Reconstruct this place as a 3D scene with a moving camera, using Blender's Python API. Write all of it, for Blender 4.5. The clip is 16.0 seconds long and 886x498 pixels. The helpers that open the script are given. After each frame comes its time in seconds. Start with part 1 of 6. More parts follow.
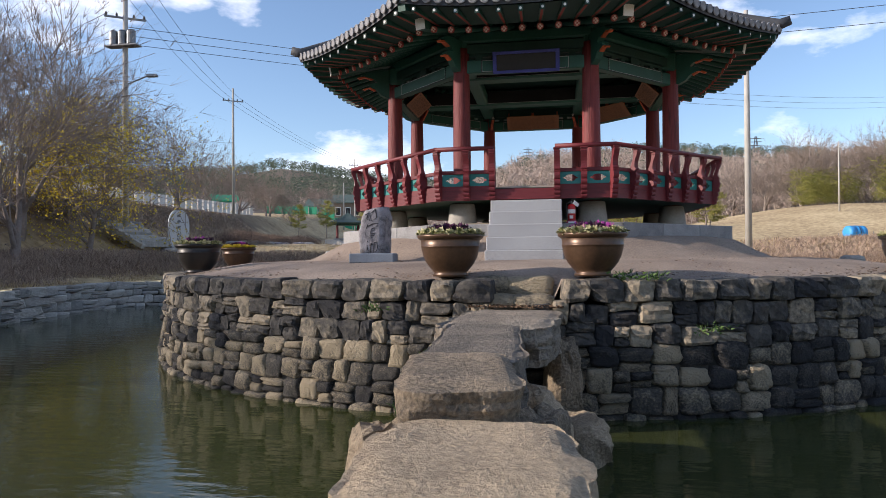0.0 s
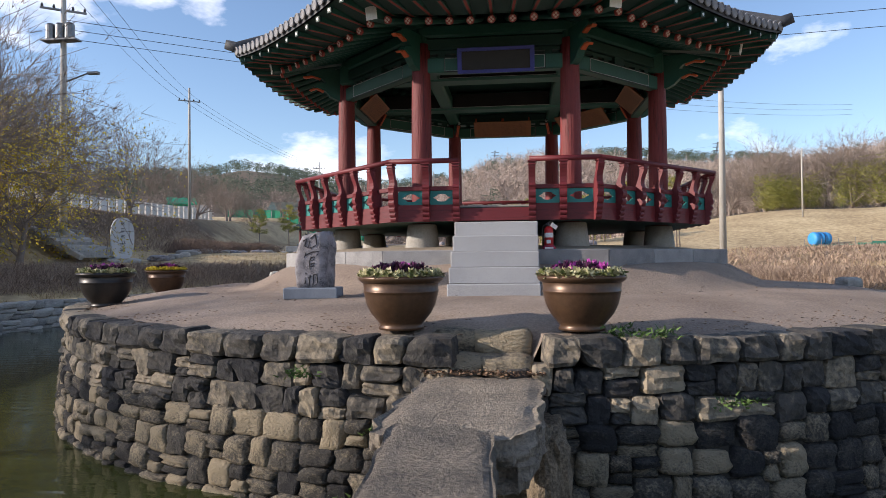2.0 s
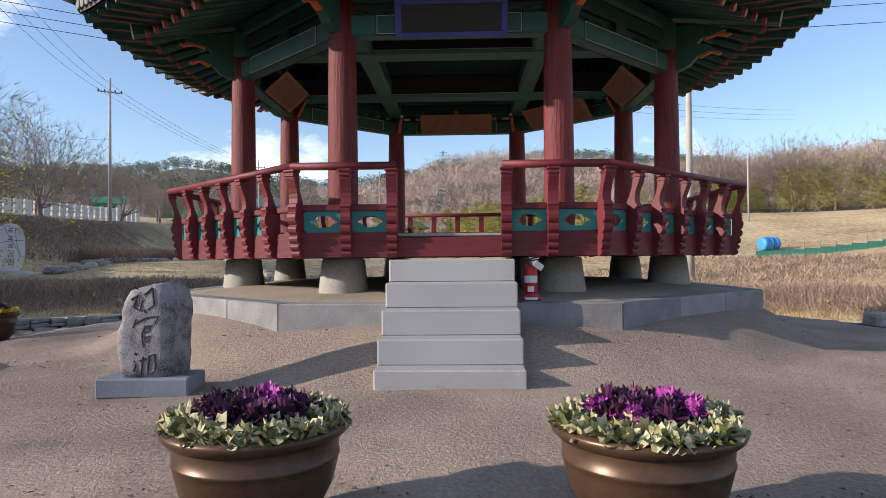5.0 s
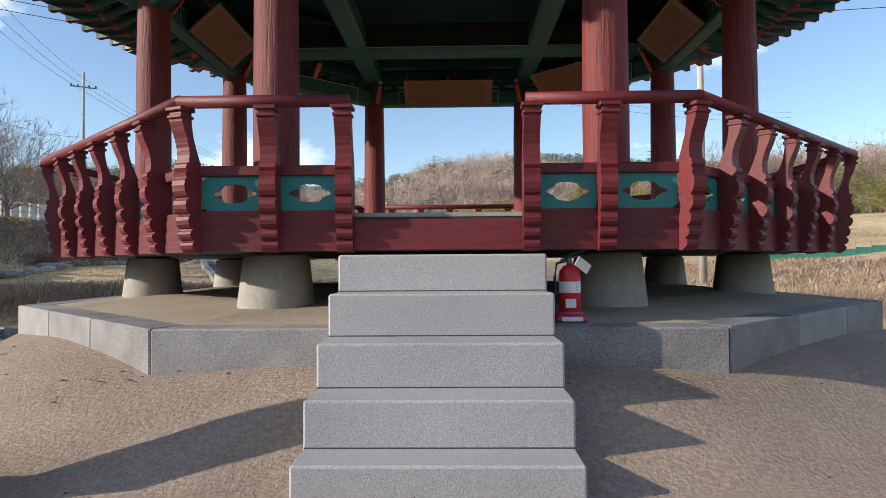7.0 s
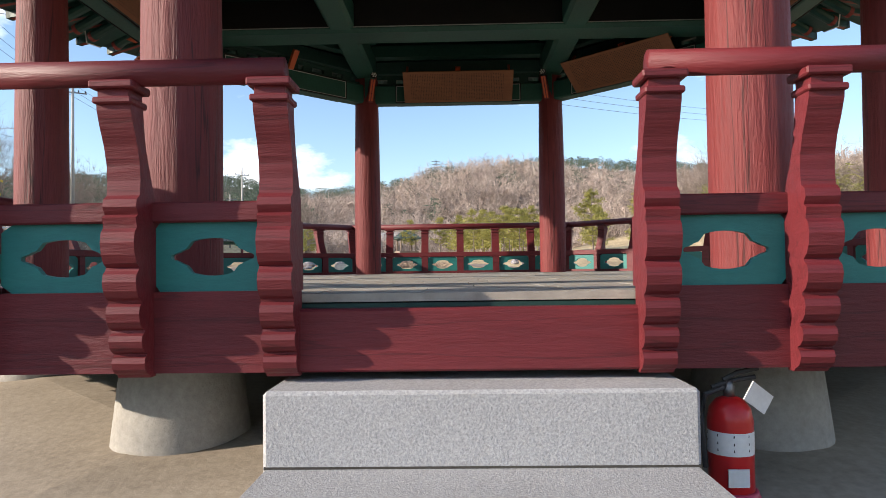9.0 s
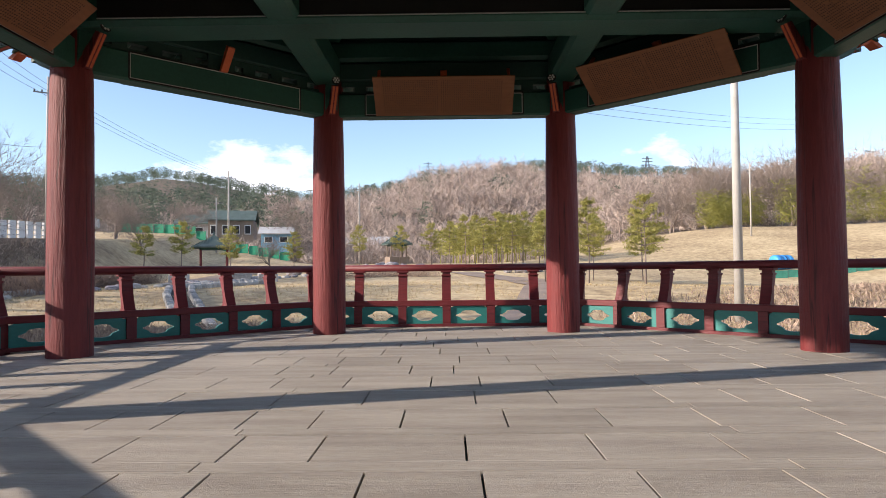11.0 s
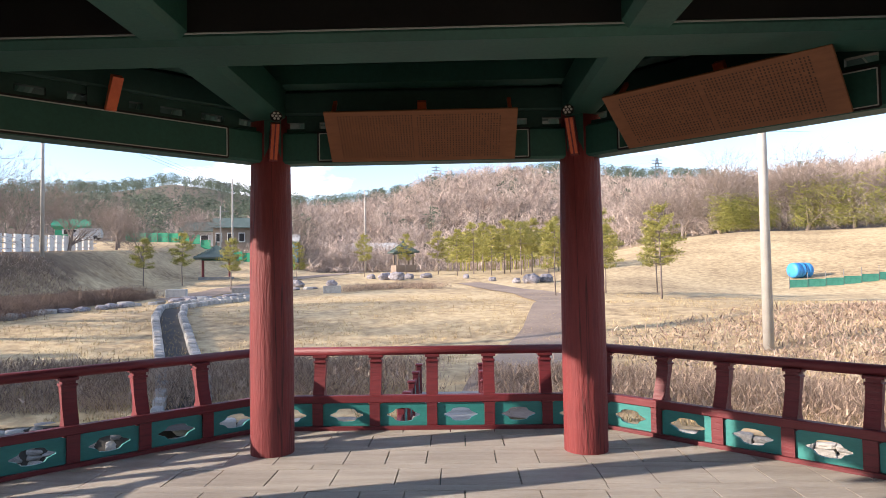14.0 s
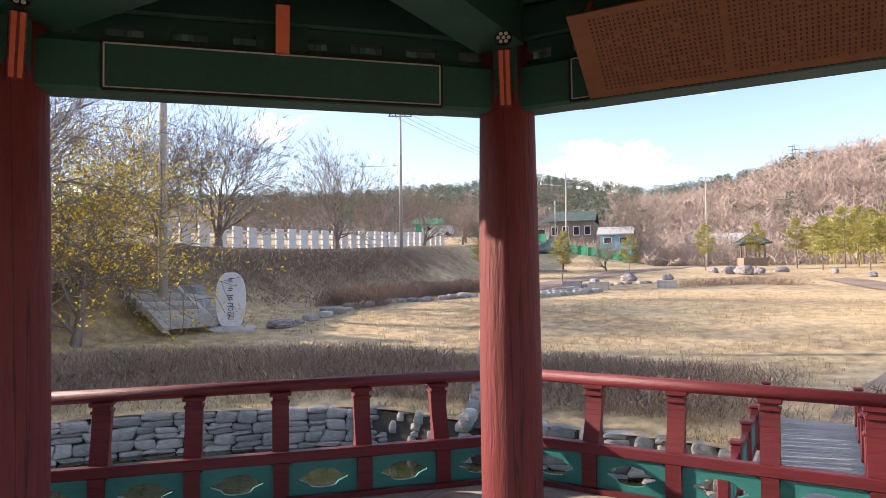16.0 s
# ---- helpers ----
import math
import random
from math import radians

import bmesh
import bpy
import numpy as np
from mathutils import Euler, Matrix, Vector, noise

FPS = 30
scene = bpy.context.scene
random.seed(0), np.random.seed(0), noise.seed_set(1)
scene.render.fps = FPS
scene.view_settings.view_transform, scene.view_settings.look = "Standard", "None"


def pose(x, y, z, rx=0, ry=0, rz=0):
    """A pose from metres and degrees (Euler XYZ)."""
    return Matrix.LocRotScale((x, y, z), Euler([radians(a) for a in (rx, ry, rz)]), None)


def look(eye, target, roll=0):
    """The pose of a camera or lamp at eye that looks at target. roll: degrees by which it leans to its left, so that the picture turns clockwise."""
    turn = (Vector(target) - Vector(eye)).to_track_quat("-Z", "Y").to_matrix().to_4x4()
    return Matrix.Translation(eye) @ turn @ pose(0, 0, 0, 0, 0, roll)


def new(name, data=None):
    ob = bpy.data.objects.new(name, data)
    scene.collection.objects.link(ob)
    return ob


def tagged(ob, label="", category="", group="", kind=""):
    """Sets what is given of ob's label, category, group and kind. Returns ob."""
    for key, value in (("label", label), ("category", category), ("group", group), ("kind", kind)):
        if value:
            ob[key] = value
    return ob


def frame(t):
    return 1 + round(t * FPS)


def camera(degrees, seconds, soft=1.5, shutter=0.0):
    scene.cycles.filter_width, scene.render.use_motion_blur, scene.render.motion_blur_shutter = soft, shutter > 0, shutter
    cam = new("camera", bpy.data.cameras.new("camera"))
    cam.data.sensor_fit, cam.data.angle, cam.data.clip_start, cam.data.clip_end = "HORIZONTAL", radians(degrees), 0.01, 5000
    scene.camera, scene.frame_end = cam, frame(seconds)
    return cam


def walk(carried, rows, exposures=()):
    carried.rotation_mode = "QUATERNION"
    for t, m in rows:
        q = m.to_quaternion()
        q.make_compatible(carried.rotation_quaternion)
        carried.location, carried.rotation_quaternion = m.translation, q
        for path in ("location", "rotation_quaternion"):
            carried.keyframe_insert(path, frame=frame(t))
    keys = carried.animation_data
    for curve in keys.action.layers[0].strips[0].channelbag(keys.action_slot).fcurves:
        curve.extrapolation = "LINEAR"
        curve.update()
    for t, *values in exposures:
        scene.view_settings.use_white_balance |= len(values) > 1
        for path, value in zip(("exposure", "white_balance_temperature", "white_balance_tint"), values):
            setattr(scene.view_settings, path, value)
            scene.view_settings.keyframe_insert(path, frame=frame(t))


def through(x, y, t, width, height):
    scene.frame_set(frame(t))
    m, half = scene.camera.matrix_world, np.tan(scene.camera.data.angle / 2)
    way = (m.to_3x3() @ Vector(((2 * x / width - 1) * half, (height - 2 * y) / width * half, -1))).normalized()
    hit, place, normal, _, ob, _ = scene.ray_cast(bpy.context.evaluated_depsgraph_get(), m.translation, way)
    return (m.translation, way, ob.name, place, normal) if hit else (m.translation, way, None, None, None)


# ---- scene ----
cam = camera(67.84, 16.0, soft=0.7)
# seconds, x, y, z, pitch, roll, yaw
ROWS = [
    (0.0, -0.045, 0.065, 0.116, 0.694, 0.458, 9.298),
    (0.5, -0.076, 0.556, 0.153, 0.681, 0.279, 8.291),
    (1.0, -0.106, 0.984, 0.231, 0.813, 0.439, 7.538),
    (1.5, -0.119, 1.513, 0.430, 0.899, 0.322, 6.989),
    (2.0, -0.152, 2.001, 0.594, 0.884, 0.470, 6.497),
    (2.5, -0.180, 2.498, 0.740, 0.964, 0.467, 6.324),
    (3.0, -0.228, 3.022, 0.890, 0.972, 0.572, 5.553),
    (3.5, -0.267, 3.627, 1.056, 0.981, 0.477, 4.951),
    (4.0, -0.288, 4.239, 1.180, 0.933, 0.469, 4.242),
    (4.5, -0.303, 4.893, 1.220, 0.897, 0.444, 2.773),
    (5.0, -0.363, 5.727, 1.214, 0.828, 0.456, 1.949),
    (7.5, -0.443, 9.133, 1.141, 1.383, 0.376, 1.176),
    (8.0, -0.507, 9.686, 1.313, 1.508, 0.256, 1.320),
    (8.5, -0.581, 10.200, 1.460, 1.595, 0.576, 1.332),
    (9.0, -0.570, 10.785, 1.587, 1.601, 0.769, 1.351),
    (11.5, -0.478, 13.111, 2.396, 1.837, 0.522, 0.568),
    (12.0, -0.473, 13.377, 2.591, 1.900, 0.593, 0.977),
    (12.5, -0.421, 13.718, 2.803, 1.957, 0.717, 1.148),
    (13.0, -0.386, 14.011, 2.879, 1.997, 0.579, 1.301),
    (13.5, -0.347, 14.301, 2.992, 2.012, 0.797, 1.253),
    (14.0, -0.251, 14.682, 3.019, 2.023, 0.911, 1.433),
    (14.5, -0.192, 15.111, 3.023, 1.932, 0.790, 5.239),
    (15.0, -0.110, 15.624, 3.023, 1.859, 1.154, 12.112),
    (15.5, -0.103, 16.190, 3.027, 1.805, 0.854, 20.691),
    (16.0, -0.212, 16.684, 3.034, 1.811, 0.656, 30.180),
]
walk(cam, [(t, pose(x, y, z, 90 + pitch, roll, yaw)) for t, x, y, z, pitch, roll, yaw in ROWS],
     exposures=((0.0, 0.5, 6700, 17), (5.0, 0.5, 6700, 17), (8.4, 0.58, 6900, 11), (9.0, 0.85, 6900, 14), (11.5, 0.88, 6900, 19), (13.0, 1.2, 6900, 20), (14.5, 1.25, 7000, 21), (16.0, 1.25, 7400, 24)))

# ---- light ----
SUN_EL, SUN_AZ = radians(19.5), math.atan2(-0.96, -0.276)   # the sun stands in the west-south-west, low
world = bpy.data.worlds.new("sky")
scene.world = world
world.use_nodes = True
wn, wl = world.node_tree.nodes, world.node_tree.links
wn.clear()
w_out, w_bg, w_sky = wn.new("ShaderNodeOutputWorld"), wn.new("ShaderNodeBackground"), wn.new("ShaderNodeTexSky")
w_sky.sky_type, w_sky.sun_disc = "NISHITA", False
w_sky.sun_elevation, w_sky.sun_rotation = SUN_EL, math.atan2(-0.96, -0.276)
w_sky.air_density, w_sky.dust_density, w_sky.ozone_density = 1.0, 0.25, 3.0
w_co, w_map, w_n, w_r, w_mix = wn.new("ShaderNodeTexCoord"), wn.new("ShaderNodeMapping"), wn.new("ShaderNodeTexNoise"), wn.new("ShaderNodeValToRGB"), wn.new("ShaderNodeMix")
w_map.inputs["Scale"].default_value = (1.0, 1.0, 2.2)
w_n.inputs["Scale"].default_value, w_n.inputs["Detail"].default_value, w_n.inputs["Roughness"].default_value = 2.6, 9.0, 0.56
w_r.color_ramp.elements[0].position, w_r.color_ramp.elements[1].position = 0.54, 0.68
w_mix.data_type = "RGBA"
w_mix.inputs["B"].default_value = (9.5, 9.8, 10.4, 1)
wl.new(w_co.outputs["Generated"], w_map.inputs["Vector"])
wl.new(w_map.outputs["Vector"], w_n.inputs["Vector"])
wl.new(w_n.outputs["Fac"], w_r.inputs["Fac"])
wl.new(w_r.outputs["Color"], w_mix.inputs["Factor"])
wl.new(w_sky.outputs["Color"], w_mix.inputs["A"])
wl.new(w_mix.outputs["Result"], w_bg.inputs["Color"])
wl.new(w_bg.outputs["Background"], w_out.inputs["Surface"])
w_bg.inputs["Strength"].default_value = 0.15
sun = new("sun", bpy.data.lights.new("sun", "SUN"))
sun.data.energy, sun.data.angle, sun.data.color = 4.4, radians(0.55), (1.0, 0.92, 0.80)
sun.matrix_world = look((-60, -17, 22), (0, 0, 0))

# ---- materials ----
def material(name, dark, light, rough=0.7, grain=30.0, patch=1.5, bump=0.2, metal=0.0, stretch=(1, 1, 1), vary=0.0, island=0.0, space="Object", mid=None, spec=0.4, fine_share=0.45, deep=0.02, cracks=0.0, through=0.0, lo=0.3, hi=0.7):
    """A surface of two tones: large patches and fine grain, with a fine relief; vary: change from object to object."""
    m = bpy.data.materials.new(name)
    m.use_nodes = True
    n, l = m.node_tree.nodes, m.node_tree.links
    b = n["Principled BSDF"]
    co, mp = n.new("ShaderNodeTexCoord"), n.new("ShaderNodeMapping")
    mp.inputs["Scale"].default_value = stretch
    if space == "World":
        geo = n.new("ShaderNodeNewGeometry")
        l.new(geo.outputs["Position"], mp.inputs["Vector"])
    else:
        l.new(co.outputs["Object"], mp.inputs["Vector"])
    big, fine = n.new("ShaderNodeTexNoise"), n.new("ShaderNodeTexNoise")
    big.inputs["Scale"].default_value, big.inputs["Detail"].default_value = patch, 4
    fine.inputs["Scale"].default_value, fine.inputs["Detail"].default_value, fine.inputs["Roughness"].default_value = grain, 6, 0.65
    for k in (big, fine):
        l.new(mp.outputs["Vector"], k.inputs["Vector"])
    add = n.new("ShaderNodeMath")
    add.operation = "MULTIPLY_ADD"
    add.inputs[1].default_value = 1 - fine_share
    l.new(big.outputs["Fac"], add.inputs[0])
    half = n.new("ShaderNodeMath")
    half.operation = "MULTIPLY"
    half.inputs[1].default_value = fine_share
    l.new(fine.outputs["Fac"], half.inputs[0])
    l.new(half.outputs[0], add.inputs[2])
    last = add
    for amount, node, socket in ((vary, "ShaderNodeObjectInfo", "Random"), (island, "ShaderNodeNewGeometry", "Random Per Island")):
        if amount:
            info, sub, more = n.new(node), n.new("ShaderNodeMath"), n.new("ShaderNodeMath")
            sub.operation, more.operation = "SUBTRACT", "MULTIPLY_ADD"
            sub.inputs[1].default_value, more.inputs[1].default_value = 0.5, amount
            l.new(info.outputs[socket], sub.inputs[0])
            l.new(sub.outputs[0], more.inputs[0])
            l.new(last.outputs[0], more.inputs[2])
            last = more
    ramp = n.new("ShaderNodeValToRGB")
    e = ramp.color_ramp.elements
    e[0].position, e[1].position = lo, hi
    e[0].color, e[1].color = (*dark, 1), (*light, 1)
    if mid:
        k = e.new(0.5)
        k.color = (*mid, 1)
    l.new(last.outputs[0], ramp.inputs["Fac"])
    colour = ramp.outputs["Color"]
    if cracks:
        cm, cn, cr, mul = n.new("ShaderNodeMapping"), n.new("ShaderNodeTexNoise"), n.new("ShaderNodeValToRGB"), n.new("ShaderNodeMix")
        cm.inputs["Scale"].default_value = (7, 7, 0.22) if stretch[2] < 1 else (0.5, 9, 9)
        cn.inputs["Scale"].default_value, cn.inputs["Detail"].default_value = 1.0, 5
        k = cr.color_ramp.elements
        k[0].position, k[1].position = 0.487, 0.513
        k[0].color = k[1].color = (1, 1, 1, 1)
        k.new(0.5).color = (1 - cracks, 1 - cracks, 1 - cracks, 1)
        mul.data_type, mul.blend_type = "RGBA", "MULTIPLY"
        mul.inputs["Factor"].default_value = 1.0
        l.new((co.outputs["Object"]), cm.inputs["Vector"])
        l.new(cm.outputs["Vector"], cn.inputs["Vector"])
        l.new(cn.outputs["Fac"], cr.inputs["Fac"])
        l.new(colour, mul.inputs["A"])
        l.new(cr.outputs["Color"], mul.inputs["B"])
        colour = mul.outputs["Result"]
    l.new(colour, b.inputs["Base Color"])
    if through:
        tr, mx = n.new("ShaderNodeBsdfTranslucent"), n.new("ShaderNodeMixShader")
        mx.inputs["Fac"].default_value = through
        l.new(colour, tr.inputs["Color"])
        l.new(b.outputs["BSDF"], mx.inputs[1])
        l.new(tr.outputs["BSDF"], mx.inputs[2])
        l.new(mx.outputs["Shader"], n["Material Output"].inputs["Surface"])
    b.inputs["Roughness"].default_value, b.inputs["Metallic"].default_value = rough, metal
    b.inputs["Specular IOR Level"].default_value = spec
    if bump:
        bp = n.new("ShaderNodeBump")
        bp.inputs["Strength"].default_value, bp.inputs["Distance"].default_value = bump, deep
        l.new(last.outputs[0], bp.inputs["Height"])
        l.new(bp.outputs["Normal"], b.inputs["Normal"])
    return m


RED = material("red_paint", (0.105, 0.014, 0.016), (0.205, 0.03, 0.029), 0.62, 34, 2.0, 0.8, stretch=(1, 1, 0.10), vary=0.12, deep=0.03, cracks=0.7, fine_share=0.6)
RED_RAIL = material("red_rail_paint", (0.085, 0.010, 0.014), (0.165, 0.019, 0.024), 0.55, 34, 3.0, 0.6, stretch=(0.15, 1, 1), vary=0.12, deep=0.02, cracks=0.35)
GREEN = material("green_paint", (0.010, 0.055, 0.042), (0.022, 0.105, 0.078), 0.5, 30, 1.5, 0.2, vary=0.1)
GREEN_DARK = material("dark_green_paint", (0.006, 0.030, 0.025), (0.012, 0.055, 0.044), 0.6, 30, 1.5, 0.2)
TEAL = material("teal_panel_paint", (0.010, 0.14, 0.13), (0.022, 0.22, 0.20), 0.5, 45, 3, 0.25, stretch=(0.3, 1, 1), vary=0.1)
ORANGE = material("orange_paint", (0.42, 0.07, 0.02), (0.60, 0.13, 0.04), 0.5, 40, 4, 0.1)
WHITE_PAINT = material("white_paint", (0.6, 0.6, 0.58), (0.8, 0.8, 0.77), 0.5, 40, 4, 0.1)
BLUE_PAINT = material("blue_frame_paint", (0.025, 0.03, 0.16), (0.05, 0.06, 0.28), 0.5, 30, 4, 0.1)
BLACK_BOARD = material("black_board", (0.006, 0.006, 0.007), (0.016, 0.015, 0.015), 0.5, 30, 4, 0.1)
TILE = material("roof_tile", (0.025, 0.028, 0.034), (0.075, 0.08, 0.09), 0.65, 20, 1.5, 0.3, island=0.35, vary=0.2)
PLANK = material("weathered_plank", (0.25, 0.22, 0.185), (0.46, 0.42, 0.36), 0.75, 14, 1.2, 0.55, stretch=(1, 7, 1), vary=0.13, space="World")
GRANITE = material("granite", (0.20, 0.203, 0.21), (0.48, 0.48, 0.48), 0.75, 120, 1.0, 0.3, vary=0.08, fine_share=0.8, lo=0.32, hi=0.68)
PLATFORM_FLOOR = material("platform_concrete", (0.21, 0.172, 0.13), (0.44, 0.37, 0.285), 0.9, 22, 0.8, 0.4, space="World")
CONCRETE = material("concrete", (0.22, 0.205, 0.18), (0.42, 0.40, 0.36), 0.85, 30, 2.2, 0.4)
SAND = material("packed_sand", (0.145, 0.105, 0.085), (0.48, 0.375, 0.295), 0.95, 34, 0.7, 0.9, space="World", deep=0.04, fine_share=0.55, mid=(0.29, 0.225, 0.175))
ROCK = material("wall_stone", (0.026, 0.026, 0.028), (0.35, 0.29, 0.20), 0.9, 11, 2.6, 1.0, vary=0.5, mid=(0.092, 0.084, 0.071), deep=0.09, fine_share=0.62)
ROCK_JOINED = material("joined_wall_stone", (0.026, 0.026, 0.028), (0.30, 0.25, 0.18), 0.9, 14, 4.0, 1.0, island=0.45, mid=(0.085, 0.078, 0.067), deep=0.06, fine_share=0.6)
PALE_JOINED = material("joined_pale_stone", (0.20, 0.195, 0.18), (0.46, 0.43, 0.38), 0.9, 22, 5.0, 0.9, island=0.4, deep=0.05)
BLUE_STONE = material("blue_grey_slab", (0.11, 0.13, 0.16), (0.24, 0.27, 0.31), 0.8, 60, 2, 0.3)
ROCK_PALE = material("pale_wall_stone", (0.22, 0.215, 0.20), (0.46, 0.44, 0.40), 0.85, 9, 2.2, 0.9, vary=0.35, deep=0.05)
ROCK_TAN = material("orange_stone", (0.38, 0.20, 0.10), (0.55, 0.32, 0.17), 0.85, 16, 3.0, 0.6)
ROCK_BRIDGE = material("bridge_stone", (0.13, 0.105, 0.078), (0.62, 0.49, 0.335), 0.94, 34, 2.6, 1.0, vary=0.22, deep=0.10, fine_share=0.6, mid=(0.37, 0.29, 0.20))
ROCK_SLAB = material("grey_slab_stone", (0.075, 0.067, 0.058), (0.40, 0.335, 0.26), 0.94, 30, 2.6, 1.0, vary=0.2, deep=0.10, fine_share=0.6, mid=(0.20, 0.17, 0.135))
KERB = material("dark_speckled_granite", (0.10, 0.10, 0.105), (0.40, 0.395, 0.385), 0.8, 90, 2.5, 0.4, vary=0.12, fine_share=0.65, lo=0.34, hi=0.7)
MORTAR = material("wall_core", (0.035, 0.032, 0.028), (0.075, 0.07, 0.06), 0.95, 12, 2, 0.5)
SLATE = material("dark_stele_stone", (0.045, 0.043, 0.048), (0.36, 0.335, 0.35), 0.85, 60, 6, 0.9, deep=0.03, mid=(0.25, 0.235, 0.245), lo=0.36, hi=0.66)
POT = material("bronze_pot", (0.05, 0.027, 0.016), (0.125, 0.072, 0.042), 0.36, 20, 3, 0.08, metal=0.35)
POT_BLACK = material("black_pot", (0.012, 0.01, 0.009), (0.03, 0.025, 0.022), 0.4, 20, 3, 0.1)
LEAF_PALE = material("pale_cabbage_leaf", (0.13, 0.15, 0.05), (0.55, 0.50, 0.30), 0.6, 20, 8, 0.1, island=0.75)
LEAF_PURPLE = material("purple_cabbage_leaf", (0.018, 0.006, 0.014), (0.10, 0.02, 0.075), 0.6, 20, 8, 0.1, island=0.7)
LEAF_MAGENTA = material("magenta_cabbage_leaf", (0.14, 0.012, 0.10), (0.45, 0.06, 0.36), 0.6, 20, 8, 0.1, island=0.6)
LEAF_YELLOW = material("yellow_leaf", (0.38, 0.27, 0.02), (0.75, 0.60, 0.08), 0.6, 20, 2, 0.0, island=0.6, through=0.5)
# pines of the hills: distance haze is put into the needle colour, paler and bluer
LEAF_HAZED = material("hazed_pine_needles", (0.055, 0.08, 0.058), (0.15, 0.185, 0.13), 0.8, 0.6, 0.13, 0.0, island=0.4, space="World", through=0.3)
LEAF_PINE = material("pine_needles", (0.035, 0.05, 0.02), (0.15, 0.16, 0.065), 0.7, 20, 0.4, 0.0, island=0.5, space="World", through=0.3)
LEAF_YOUNG = material("young_pine_needles", (0.19, 0.19, 0.045), (0.46, 0.42, 0.13), 0.7, 20, 0.4, 0.0, island=0.5, space="World", through=0.4)
BAMBOO = material("bamboo_leaf", (0.12, 0.14, 0.03), (0.36, 0.335, 0.09), 0.6, 20, 0.3, 0.0, island=0.5, space="World", through=0.4)
TWIG = material("bare_twigs", (0.20, 0.148, 0.122), (0.60, 0.49, 0.42), 0.85, 0.6, 0.16, 0.0, island=0.25, lo=0.36, hi=0.64, space="World")
BARK = material("grey_bark", (0.11, 0.086, 0.073), (0.32, 0.26, 0.22), 0.9, 20, 2, 0.4)
HEDGE_TWIG = material("dry_hedge_twigs", (0.17, 0.115, 0.085), (0.44, 0.33, 0.245), 0.85, 20, 0.8, 0.0, island=0.6, space="World")
HEDGE_DARK = material("dark_hedge_twigs", (0.095, 0.064, 0.05), (0.27, 0.19, 0.145), 0.85, 20, 0.8, 0.0, island=0.6, space="World")
POLE = material("pole_concrete", (0.32, 0.30, 0.27), (0.46, 0.44, 0.40), 0.8, 30, 2, 0.1)
CABLE = material("cable_black", (0.02, 0.02, 0.022), (0.05, 0.05, 0.05), 0.6, 30, 2, 0.0)
WHITE_FENCE = material("white_fence", (0.60, 0.59, 0.56), (0.76, 0.75, 0.72), 0.7, 30, 2, 0.1)
INK = material("black_ink", (0.01, 0.01, 0.011), (0.025, 0.025, 0.03), 0.6, 30, 2, 0.0)
LETTER_BROWN = material("dark_brown_letters", (0.05, 0.02, 0.01), (0.09, 0.04, 0.02), 0.6, 30, 2, 0.0)
LINE_GREY = material("pale_painted_line", (0.30, 0.31, 0.30), (0.45, 0.46, 0.44), 0.6, 30, 2, 0.0)
SIGN_WOOD = material("brown_sign_wood", (0.155, 0.06, 0.025), (0.275, 0.115, 0.05), 0.6, 24, 2, 0.15, stretch=(0.3, 1, 1))
EXT_RED = material("extinguisher_red", (0.42, 0.012, 0.014), (0.55, 0.02, 0.02), 0.28, 20, 3, 0.0)
EXT_PINK = material("red_plastic_stand", (0.36, 0.03, 0.07), (0.5, 0.06, 0.11), 0.45, 20, 3, 0.0)
METAL = material("dull_metal", (0.10, 0.10, 0.10), (0.25, 0.25, 0.25), 0.4, 20, 3, 0.0, metal=0.9)
TARP = material("blue_tarp", (0.02, 0.20, 0.50), (0.04, 0.33, 0.70), 0.5, 10, 2, 0.2)
NET = material("green_net", (0.04, 0.25, 0.17), (0.10, 0.42, 0.30), 0.8, 20, 2, 0.1)
DECK = material("grey_deck_board", (0.25, 0.235, 0.215), (0.42, 0.40, 0.37), 0.8, 20, 2, 0.3, vary=0.3)


